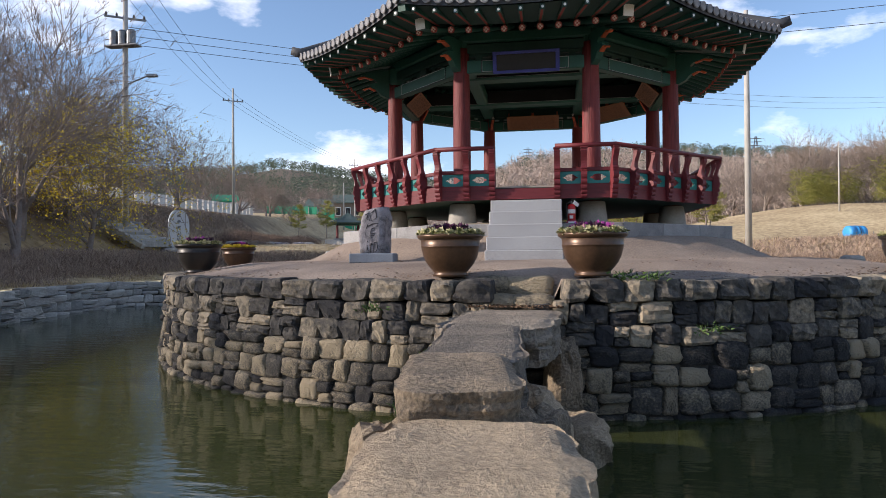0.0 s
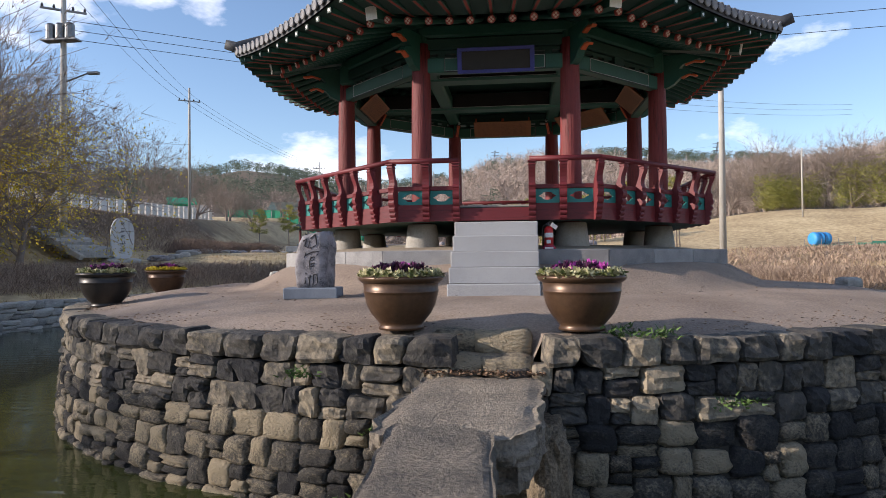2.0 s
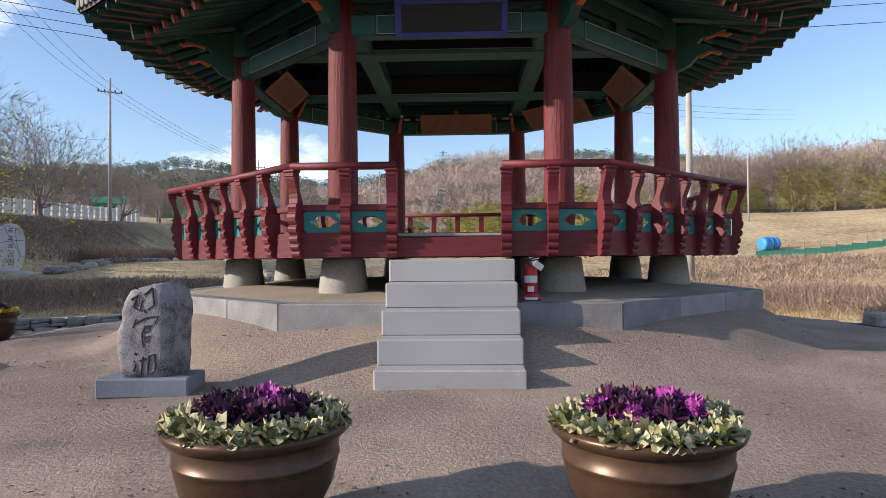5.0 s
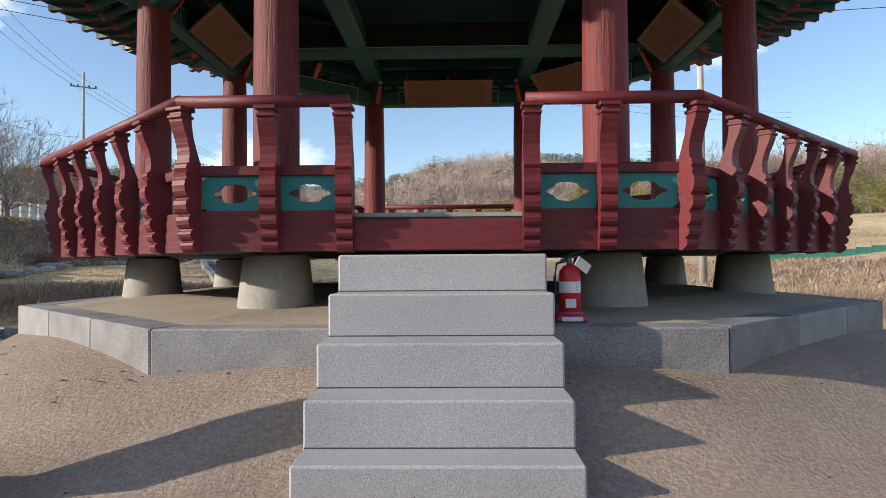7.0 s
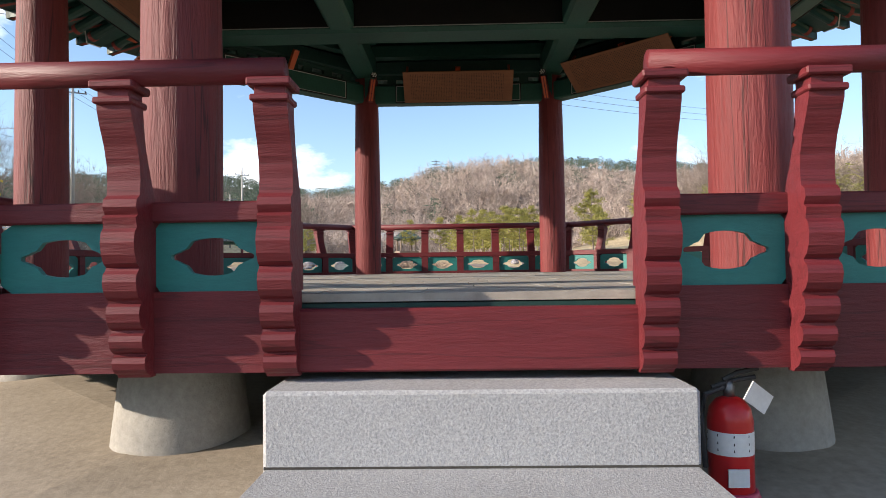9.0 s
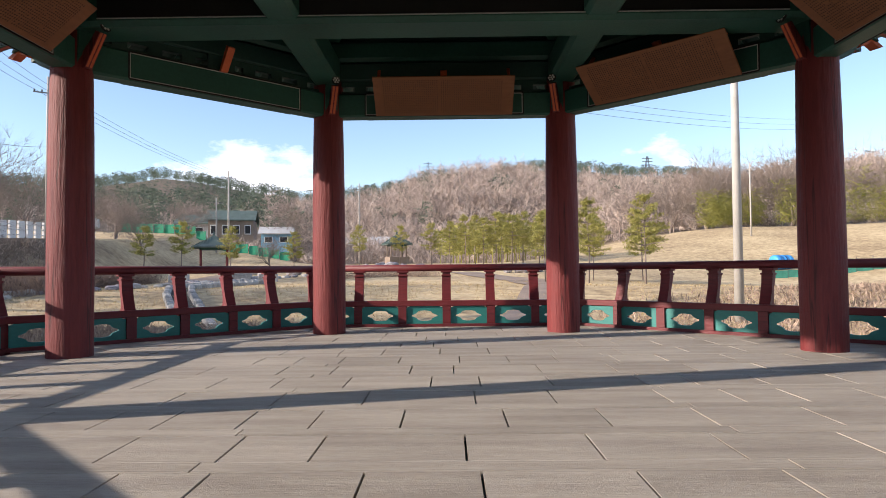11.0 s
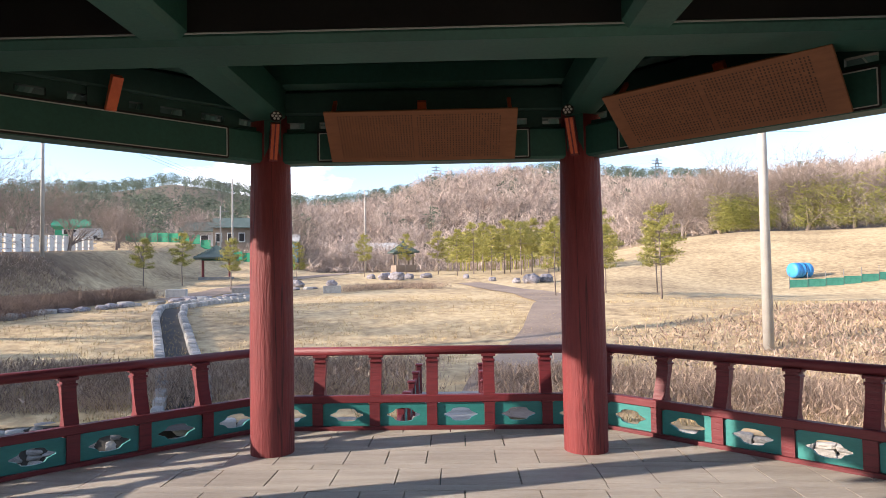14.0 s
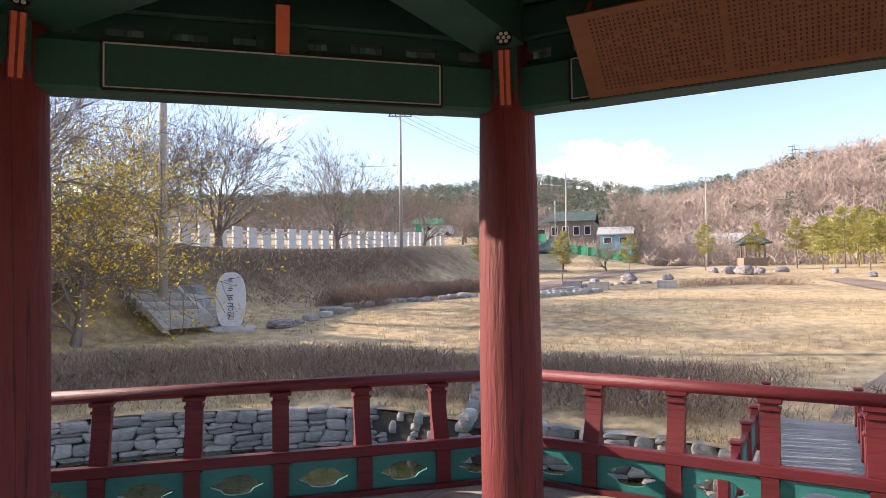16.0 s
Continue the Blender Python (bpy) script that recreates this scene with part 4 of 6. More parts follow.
for x, y, z, sx, sy, sz, turn in ((-0.88, 3.5, -1.32, 0.22, 0.42, 0.5, 20), (-0.10, 4.0, -1.1, 0.15, 0.25, 0.3, -15), (-0.16, 5.6, -1.55, 0.22, 0.5, 0.5, 10), (-0.45, 2.6, -1.65, 0.42, 0.6, 0.65, 0), (-0.5, 4.2, -1.6, 0.4, 0.6, 0.65, 30),
                                  (-0.6, 6.2, -1.5, 0.35, 0.5, 0.6, 50), (0.08, 8.15, -1.5, 0.2, 0.4, 0.62, 4), (-1.0, 8.1, -1.5, 0.2, 0.4, 0.62, 4), (-0.3, 1.3, -1.45, 0.8, 0.8, 0.5, 0), (0.18, 6.9, -1.8, 0.32, 0.4, 0.3, 30)):
    thing("boulder", lump(rng, sx, sy, sz, 3.6, 0.13, 7), ROCK_BRIDGE, "rough grey boulder carrying the stone bridge", "boulder", "boulders under the bridge", m=pose(x, y, z, 0, 0, turn))


def leaf_cup(bm, rng, r, n, lift0, lift1, size, wave=0.25):
    """A rosette of cupped leaves."""
    for ring, k in ((0.35, int(n * 0.35)), (0.7, int(n * 0.6)), (1.0, n)):
        for i in range(k):
            a = 2 * math.pi * (i + rng.random() * 0.6) / k
            d, s = Vector((math.cos(a), math.sin(a), 0)), Vector((-math.sin(a), math.cos(a), 0))
            up = lift0 + (lift1 - lift0) * ring
            base = d * r * 0.15
            w, ln = size * rng.uniform(0.7, 1.1), r * ring * rng.uniform(0.85, 1.15)
            z1 = r * (1.0 - ring) * 0.9 + up
            pts = []
            for t, ww, zz in ((0, 0.35, 0), (0.55, 1.0, z1 * 0.7), (1.0, 0.75, z1)):
                c = base + d * ln * t + Vector((0, 0, zz + rng.uniform(-1, 1) * wave * size))
                pts.append((bm.verts.new(c - s * w * ww / 2 + Vector((0, 0, rng.uniform(0, wave) * size))), bm.verts.new(c), bm.verts.new(c + s * w * ww / 2 + Vector((0, 0, rng.uniform(0, wave) * size)))))
            for p, q in zip(pts, pts[1:]):
                bm.faces.new((p[0], p[1], q[1], q[0]))
                bm.faces.new((p[1], p[2], q[2], q[1]))


def rosette_mesh(name, seed, mat, r, n, lift0, lift1, size, wave=0.25):
    bm = bmesh.new()
    leaf_cup(bm, random.Random(seed), r, n, lift0, lift1, size, wave)
    return mesh_of(name, bm, mat)


PALE_HEADS = [rosette_mesh("pale_cabbage", i, LEAF_PALE, 0.07, 12, 0.015, 0.02, 0.055, 0.45) for i in range(4)]
DARK_HEADS = [rosette_mesh("purple_cabbage", 20 + i, LEAF_PURPLE if i else LEAF_MAGENTA, 0.085, 26, 0.03, 0.02, 0.036, 0.6) for i in range(5)]
YELLOW_HEADS = [rosette_mesh("yellow_pansy", 40 + i, LEAF_YELLOW, 0.07, 12, 0.03, 0.03, 0.06) for i in range(2)]


def flower_pot(x, y, z, r, pot_mat, label, outer, inner, seed, turn=0):
    rng = random.Random(seed)
    pot = empty("flower_pot", label, "flower pot", "pots on the island", at=(x, y, z))
    m = Matrix.Translation((x, y, z))
    k = r / 0.44
    prof = [(0.19, 0.0), (0.235, 0.005), (0.235, 0.035), (0.215, 0.05), (0.25, 0.09), (0.315, 0.17), (0.36, 0.26), (0.385, 0.36), (0.388, 0.385), (0.394, 0.39), (0.394, 0.405), (0.388, 0.41), (0.396, 0.49)]
    part("bowl", turned([(a * k, b * k) for a, b in prof], 48, top=False), pot_mat, pot, "", m, True)
    rim = [(0.396, 0.485), (0.41, 0.49), (0.438, 0.515), (0.446, 0.535), (0.436, 0.555), (0.41, 0.56), (0.385, 0.55), (0.37, 0.52), (0.36, 0.44)]
    part("rim", turned([(a * k, b * k) for a, b in rim], 48, top=False, bottom=False), pot_mat, pot, "rolled rim", m, True)
    part("soil", turned([(0.375 * k, 0.48 * k), (0.37 * k, 0.50 * k), (0.2 * k, 0.54 * k)], 24, bottom=False), MORTAR, pot, "dark soil", m)
    for rr, n, heads in ((0.375, 21, outer), (0.295, 16, outer), (0.205, 9, inner), (0.11, 6, inner), (0.0, 1, inner)):
        for i in range(n):
            a = 2 * math.pi * (i + rng.random() * 0.5) / n
            s = rng.uniform(0.85, 1.2) * k
            px, py = rr * k * math.cos(a), rr * k * math.sin(a)
            dome = 0.535 + 0.05 * (1 - (rr / 0.4) ** 2) + (0.02 if heads is inner else 0)
            part("plant", rng.choice(heads), None, pot, "", m @ Matrix.Translation((px, py, dome * k)) @ Matrix.Rotation(rng.random() * 6.28, 4, "Z") @ Matrix.Rotation(rng.uniform(-0.25, 0.25), 4, "X") @ Matrix.Diagonal((s, s, s, 1)))
    return pot


flower_pot(-1.40, 8.97, -0.15, 0.45, POT, "glazed brown pot of pale and purple ornamental cabbages", PALE_HEADS, DARK_HEADS, 1)
flower_pot(0.50, 8.95, -0.15, 0.45, POT, "glazed brown pot of pale and purple ornamental cabbages", PALE_HEADS, DARK_HEADS, 2)
flower_pot(-7.15, 12.55, -0.17, 0.46, POT_BLACK, "black pot of dull green plants near the wall", PALE_HEADS, DARK_HEADS, 3)
flower_pot(-8.05, 16.1, -0.16, 0.44, POT, "brown pot of yellow and purple flowers at the island's edge", YELLOW_HEADS, DARK_HEADS, 4)
flower_pot(5.45, 11.25, -0.16, 0.44, POT_BLACK, "dark pot of pale cabbages at the island's edge", PALE_HEADS, DARK_HEADS, 5)
flower_pot(6.25, 12.1, -0.16, 0.44, POT_BLACK, "dark pot of pale green cabbages at the island's edge", PALE_HEADS, PALE_HEADS, 6)


def words(name, text, size, mat, m, parent, label="", deep=0.004):
    cu = bpy.data.curves.new(name, "FONT")
    cu.body, cu.size, cu.extrude, cu.align_x, cu.align_y = text, size, deep, "CENTER", "CENTER"
    cu.materials.append(mat)
    ob = new(name, cu)
    bpy.context.view_layer.update()
    me = bpy.data.meshes.new_from_object(ob.evaluated_get(bpy.context.evaluated_depsgraph_get()))
    bpy.data.objects.remove(ob)
    return part(name, me, None, parent, label, m)


# carved stele on its slab
stele = empty("stele", "dark rough stone stele with three carved characters on a granite slab", "stele", at=(-3.2, 11.6, 0.02))
sm = pose(-3.2, 11.6, 0.02, 0, 0, 4)
part("slab", boxed(-0.40, 0.40, -0.24, 0.24, 0.0, 0.17, bevel=0.015), BLUE_STONE, stele, "blue-grey granite slab", sm)
bm = bmesh.new()
bmesh.ops.create_cube(bm, size=2)
bmesh.ops.subdivide_edges(bm, edges=bm.edges[:], cuts=8, use_grid_fill=True)
for v in bm.verts:
    p = v.co.copy()
    t = (p.z + 1) / 2
    half = 0.235 - 0.03 * abs(t - 0.45) - 0.06 * smooth_step(0.8, 1.0, t) + (0.03 * p.x if t > 0.6 else 0)
    edge = 1 - 0.10 * abs(p.x) ** 6
    n = noise.noise(p * 2.2) * 0.02 + noise.noise(p * 7) * 0.012
    v.co = Vector((p.x * half + (0.07 * smooth_step(-0.2, 1, p.y)), p.y * 0.17 * edge * (1 - 0.35 * smooth_step(-0.2, 1.0, p.x) * (1 if p.y < 0 else 0) * smooth_step(0.7, 1.0, p.x)), 0.165 + t * (0.80 + 0.04 * p.x)))
    if abs(p.y) < 0.99 or abs(p.x) > 0.85 or p.z > 0.85:
        v.co += Vector((n, n, n))
part("stone", bm, SLATE, stele, "", sm, True)
# brush strokes of the three characters, in centimetres across and up on the face
STELE_STROKES = (
    (((-10, 69), (-4, 73), (-6, 67)), ((-7, 80), (-4, 78)), ((-6, 69), (-8, 62), (-3, 59), (0, 69)), ((8, 79), (1, 73)), ((8, 79), (10, 64), (4, 60))),
    (((1, 60), (2, 57)), ((-6, 52), (-9, 44)), ((-7, 48), (3, 53), (13, 54), (10, 47)), ((2, 46), (-1, 39), (0, 27)), ((2, 45), (7, 46), (5, 41), (1, 40)), ((1, 35), (7, 37), (4, 32), (0, 32))),
    (((-7, 22), (-5, 20)), ((-8, 15), (-7, 14)), ((-8, 6), (-6, 13)), ((-3, 15), (3, 17)), ((0, 19), (-2, 1)), ((5, 20), (4, 2)), ((5, 19), (10, 21), (11, 10), (10, 6), (6, 3))))
for strokes in STELE_STROKES:
    bm = bmesh.new()
    for line in strokes:
        pts = [Vector((x / 100, 0, y / 100)) for x, y in line]
        tube(bm, pts, [0.011 - 0.005 * i / (len(pts) - 1) for i in range(len(pts))], 6)
    for v in bm.verts:
        v.co.y *= 0.5
    part("carved_character", bm, INK, stele, "dark carved running-hand character", sm @ Matrix.Translation((-0.01, -0.172, 0.165)))

# fire extinguisher on its stand
ext = empty("fire_extinguisher", "red fire extinguisher with white tag on a red plastic stand", "fire extinguisher", at=(0.36, 13.1, 0.74))
em = Matrix.Translation((0.36, 13.1, 0.74))
part("stand", boxed(-0.11, 0.11, -0.11, 0.11, 0.0, 0.05, bevel=0.02), EXT_PINK, ext, "red plastic stand", em)
part("stand_label", boxed(-0.07, 0.07, -0.113, -0.109, 0.012, 0.04), WHITE_PAINT, ext, "white label", em)
part("stand_collar", turned([(0.095, 0.05), (0.085, 0.075), (0.08, 0.075)], 24), EXT_PINK, ext, "", em, True)
part("cylinder", turned([(0.07, 0.06), (0.075, 0.07), (0.075, 0.31), (0.068, 0.35), (0.045, 0.38), (0.022, 0.39)], 28), EXT_RED, ext, "glossy red cylinder", em, True)
part("label_band", turned([(0.0758, 0.20), (0.0762, 0.202), (0.0762, 0.275), (0.0758, 0.277)], 28, top=False, bottom=False), WHITE_PAINT, ext, "printed white label band", em, True)
for z in (0.214, 0.236, 0.262):
    part("print_bar", turned([(0.0765, z), (0.0768, z + 0.001), (0.0765, z + 0.009)], 9, m=Matrix.Rotation(0.3, 4, "Z"), top=False, bottom=False), INK, ext, "", em)
part("sticker", boxed(-0.04, 0.03, -0.079, -0.073, 0.10, 0.16), WHITE_PAINT, ext, "white sticker", em)
part("valve", turned([(0.02, 0.385), (0.02, 0.42), (0.014, 0.43), (0.014, 0.445)], 14), METAL, ext, "metal valve", em, True)
bm = bmesh.new()
tube(bm, [(-0.06, 0, 0.42), (0.0, 0, 0.44), (0.09, 0, 0.455)], 0.008, 8)
tube(bm, [(-0.02, 0, 0.445), (0.03, 0, 0.47), (0.10, 0, 0.485)], 0.009, 8)
part("lever", bm, CABLE, ext, "black squeeze lever", em)
bm = bmesh.new()
tube(bm, [(-0.02, 0, 0.42), (-0.09, -0.02, 0.40), (-0.105, -0.02, 0.30), (-0.09, -0.01, 0.15)], 0.010, 8)
part("hose", bm, CABLE, ext, "black hose", em)
part("tag", boxed(-0.035, 0.035, -0.002, 0.002, -0.13, 0.0), WHITE_PAINT, ext, "white paper tag", em @ pose(0.04, -0.06, 0.42, 20, -58, 10))

# ---- boards ----
def text_board(k, seed):
    """A leaning wooden board with rows of small brushed writing."""
    f = face(k)
    b = empty("sign_board", "brown wooden board densely covered with small brushed characters", "sign board", "boards under the beams", at=f @ Vector((0, -APO + 0.3, 4.1)))
    m = f @ Matrix.Translation((0.0, -APO + 0.16, 3.96)) @ Matrix.Rotation(radians(-48), 4, "X")
    part("panel", boxed(-0.77, 0.77, -0.02, 0.0, 0.0, 0.5, bevel=0.004), SIGN_WOOD, b, "brown varnished panel", m)
    bm = bmesh.new()
    rg = random.Random(seed)
    for i in range(56):
        x = 0.66 - i * 0.0235
        for j in range(19):
            if rg.random() < 0.94 and i not in (26,):
                w, hh = rg.uniform(0.003, 0.0055), rg.uniform(0.004, 0.007)
                box(bm, x - w, x + w, 0.0005, 0.0025, 0.455 - j * 0.0225 - hh, 0.455 - j * 0.0225 + hh)
    tagged(part("writing", bm, LETTER_BROWN, b, "rows of small dark characters", m), kind="stuff")
    for x in (-0.72, 0.72):
        part("strut", boxed(x - 0.015, x + 0.015, -0.3, -0.02, 0.38, 0.41), ORANGE, b, "orange iron strut", m)


for k, seed in ((4, 1), (3, 2), (6, 3), (2, 4)):
    text_board(k, seed)
name_board = empty("name_board", "black name board in a blue frame above the entrance", "sign board", at=(CX, 13.5, 4.1))
nm = face(0) @ Matrix.Translation((0.03, -APO - 0.20, 3.90)) @ Matrix.Rotation(radians(14), 4, "X")
part("panel", boxed(-0.60, 0.60, -0.01, 0.02, 0.06, 0.38), BLACK_BOARD, name_board, "black panel", nm)
for a in ((-0.68, 0.68, 0.0, 0.06), (-0.68, 0.68, 0.38, 0.44), (-0.68, -0.60, 0.06, 0.38), (0.60, 0.68, 0.06, 0.38)):
    part("frame", boxed(a[0], a[1], -0.035, 0.02, a[2], a[3], bevel=0.005), BLUE_PAINT, name_board, "deep blue frame", nm)

# ---- wooden bridge behind the pavilion ----
wb = empty("wooden_bridge", "flat timber footbridge with red and teal railings over the pond", "footbridge", at=(CX, 28.5, -0.2))
y, i = 25.2, 0
while y < 32.0:
    part("deck_board", boxed(-0.78, 0.78, y, y + 0.145, -0.14, -0.10), DECK, wb, m=Matrix.Translation((CX, 0, 0)))
    y += 0.155
for s in (-1, 1):
    part("beam", boxed(s * 0.6 - 0.08, s * 0.6 + 0.08, 25.0, 32.2, -0.36, -0.14), RED_RAIL, wb, m=Matrix.Translation((CX, 0, 0)))
    for j in range(6):
        y = 25.25 + j * 1.32
        part("post", boxed(s * 0.8 - 0.07, s * 0.8 + 0.07, y - 0.07, y + 0.07, -0.36, 0.60, bevel=0.015), RED_RAIL, wb, m=Matrix.Translation((CX, 0, 0)))
        part("post_cap", boxed(s * 0.8 - 0.09, s * 0.8 + 0.09, y - 0.09, y + 0.09, 0.60, 0.66, bevel=0.02), RED_RAIL, wb, m=Matrix.Translation((CX, 0, 0)))
        if j < 5:
            for z0, z1 in ((-0.06, 0.0), (0.42, 0.50)):
                part("rail", boxed(s * 0.8 - 0.035, s * 0.8 + 0.035, y + 0.07, y + 1.25, z0, z1), RED_RAIL, wb, m=Matrix.Translation((CX, 0, 0)))
            for q in range(4):
                part("infill", boxed(s * 0.8 - 0.012, s * 0.8 + 0.012, y + 0.12 + q * 0.29, y + 0.34 + q * 0.29, 0.0, 0.42), TEAL, wb, m=Matrix.Translation((CX, 0, 0)))

# ---- path, channel, loose stones of the garden ----
def strip(name, pts, widths, mat, label, category, up=0.03):
    """A ribbon laid on the land."""
    vs, fs = [], []
    fine = []
    for (a, wa), (b, wb_) in zip(zip(pts, widths), zip(pts[1:], widths[1:])):
        for q in range(10):
            fine.append((a[0] + (b[0] - a[0]) * q / 10, a[1] + (b[1] - a[1]) * q / 10, wa + (wb_ - wa) * q / 10))
    fine.append((*pts[-1], widths[-1]))
    for i, (x, y, w) in enumerate(fine):
        x2, y2, _ = fine[min(i + 1, len(fine) - 1)]
        x1, y1, _ = fine[max(i - 1, 0)]
        d = Vector((x2 - x1, y2 - y1)).normalized()
        for s in (-1, -0.33, 0.33, 1):
            px, py = x - d.y * w / 2 * s, y + d.x * w / 2 * s
            vs.append((px, py, land(px, py) + up))
        if i:
            for q in range(3):
                fs.append((4 * i - 4 + q, 4 * i - 3 + q, 4 * i + 1 + q, 4 * i + q))
    me = bpy.data.meshes.new(name)
    me.from_pydata(vs, [], fs)
    me.materials.append(mat)
    return tagged(new(name, me), label, category, kind="structure")


PATH_MAT = material("trodden_path", (0.17, 0.125, 0.095), (0.33, 0.255, 0.195), 0.95, 6, 0.4, 0.3, space="World")
strip("path", [(0.5, 32.2), (1.6, 36), (4.0, 44), (6.0, 54), (5.5, 66), (0.5, 82)], [2.2, 2.4, 3.0, 3.4, 3.4, 2.6], PATH_MAT, "trodden bare earth path across the dry lawn", "path", 0.06)
strip("road", [(-21, 62), (-21.5, 76), (-20, 92), (-12, 120)], [3, 3, 3, 3], PATH_MAT, "narrow pale lane at the foot of the embankment", "lane", 0.05)

chan_pts = [(-7.4, 31.2), (-8.4, 34.0), (-10.8, 39), (-14.2, 46), (-16.6, 52), (-17.2, 58), (-15.0, 64)]
strip("water_channel", chan_pts, [0.9] * 7, MORTAR, "shallow stone-lined water channel with dark bed", "channel", 0.02)


def block(rng, mat_list):
    return lump(rng, 0.5, 0.5, 0.5, 4.5, 0.035, 3)


BLOCKS = [mesh_of("block", block(random.Random(70 + i), None), ROCK_PALE) for i in range(5)]
CRAGS = [mesh_of("crag", lump(random.Random(90 + i), 0.5, 0.5, 0.5, 2.3, 0.11, 5), SLATE, False) for i in range(5)]
channel = empty("channel_edging", "two rows of pale cut stones edging the water channel", "stone edging", at=(-9, 38, 0.3))
rng = random.Random(3)
for a, b in zip(chan_pts, chan_pts[1:]):
    d = Vector((b[0] - a[0], b[1] - a[1]))
    ln = d.length
    d.normalize()
    q = 0.0
    while q < ln:
        w = rng.uniform(0.45, 0.8)
        for s in (-1, 1):
            x, y = a[0] + d.x * (q + w / 2) - d.y * 0.60 * s, a[1] + d.y * (q + w / 2) + d.x * 0.60 * s
            part("block", rng.choice(BLOCKS), None, channel, "", Matrix.Translation((x, y, land(x, y) + 0.1)) @ Matrix.Rotation(math.atan2(d.y, d.x), 4, "Z") @ Matrix.Diagonal((w * 1.0, 0.36, 0.4, 1)))
        q += w + 0.02


def rock(x, y, s, mats, label, group, flat=0.6):
    m = Matrix.Translation((x, y, land(x, y) + s * flat * 0.3)) @ Matrix.Rotation(rng.random() * 6.28, 4, "Z") @ Matrix.Diagonal((s * rng.uniform(0.8, 1.5), s * rng.uniform(0.7, 1.1), s * flat, 1))
    return tagged(part("garden_rock", rng.choice(mats), None, None, "", m), label, "rock", group)


for x, y, s in ((-7.2, 88, 1.7), (-8.6, 89, 1.4), (-6.0, 90, 1.1), (6.8, 80, 1.6), (8.4, 81, 1.4), (5.4, 80.5, 1.0), (-4.2, 92, 1.0), (0.5, 90, 0.9), (-10.5, 91, 1.0), (3.2, 84, 0.8), (-13, 80, 1.0), (-16, 78, 1.2), (-18, 74, 0.9)):
    rock(x, y, s, CRAGS, "dark craggy garden rock on the dry lawn", "rocks on the lawn", 0.7)
for i in range(40):
    t = i / 39
    x, y = -20.5 - 7.5 * math.sin(t * 2.2) * (1 - 0.6 * t) + 9 * t, 38 + 38 * t
    rock(x + rng.uniform(-0.3, 0.3), y, rng.uniform(0.5, 1.0), BLOCKS + CRAGS, "low grey edging stone of a planting bed", "edging stones of the beds", 0.45)
for x, y in ((-22.5, 66), (-18.0, 68), (-15.5, 67), (-11.0, 70)):
    b = thing("stone_bench", boxed(-0.75, 0.75, -0.4, 0.4, -0.2, 0.62, bevel=0.03), ROCK_PALE, "pale cut granite block used as a seat", "stone bench", "granite blocks", m=Matrix.Translation((x, y, land(x, y))) @ Matrix.Rotation(0.2, 4, "Z"))

for x, y, s in ((-6.9, 20.2, 0.34), (-6.2, 18.2, 0.4), (7.9, 19.2, 0.45)):
    m = Matrix.Translation((x, y, mound(math.hypot(x - CX, y - CY)) + s * 0.3)) @ Matrix.Rotation(0.4, 4, "Z") @ Matrix.Diagonal((s * 1.2, s, s * 0.75, 1))
    tagged(part("kerb_block", BLOCKS[1], None, None, "", m), "low cut stone block at the island's edge", "stone block", "blocks on the island")

# white marker stone with vertical lettering
mk = (-21.9, 36.2)
mz = land(*mk)
marker = empty("marker_stone", "pale standing stone with dark vertical lettering beside the steps", "marker stone", at=(mk[0], mk[1], mz))
mm = Matrix.Translation((mk[0], mk[1], mz)) @ Matrix.Rotation(radians(42), 4, "Z")
bm = bmesh.new()
out = []
for i in range(44):
    a = 2 * math.pi * i / 44
    c, s = math.cos(a), math.sin(a)
    px = 0.56 * math.copysign(abs(c) ** 0.6, c) * (1 + 0.07 * math.sin(3 * s + 0.8) - 0.06 * s)
    out.append((px, 1.28 + 1.18 * math.copysign(abs(s) ** 0.7, s)))
plate(bm, out, -0.16, 0.16, Matrix.Rotation(radians(90), 4, "Z"))
bmesh.ops.bevel(bm, geom=[e for e in bm.edges if len(e.link_faces) == 2 and any(len(f.verts) > 8 for f in e.link_faces)], offset=0.04, segments=2, affect="EDGES")
MARKER = material("pale_marker_stone", (0.52, 0.53, 0.55), (0.70, 0.71, 0.72), 0.7, 20, 2, 0.15)
part("stone", bm, MARKER, marker, "", mm)
part("plinth", lump(random.Random(5), 1.0, 0.5, 0.22, 4, 0.05, 4), ROCK_PALE, marker, "rough stone plinth", mm)
for i in range(3):
    bz = 2.06 - i * 0.36
    for q in range(3):
        part("stroke", boxed(-0.11 + 0.02 * q, 0.10 - 0.03 * ((q + i) % 2), -0.166, -0.158, bz - 0.02 + q * 0.075, bz + 0.015 + q * 0.075), INK, marker, "dark unreadable lettering", mm)
for i, ch in enumerate("공원"):
    words("letter", ch, 0.36, INK, mm @ Matrix.Translation((0, -0.164, 1.0 - 0.38 * i)) @ Matrix.Rotation(radians(90), 4, "X"), marker, "dark letter")

stair2 = empty("bank_steps", "pale stone steps up the embankment beside the marker stone", "steps", at=(-24.5, 35.5, 1.2))
for i in range(8):
    x, y = -22.6 - 0.34 * i, 34.6 - 0.02 * i
    part("step", boxed(-0.2, 0.3, -1.1, 1.1, -0.3, 0.05, bevel=0.02), ROCK_PALE, stair2, m=Matrix.Translation((x, y, 1.12 + 0.17 * i)) @ Matrix.Rotation(radians(-8), 4, "Z"))
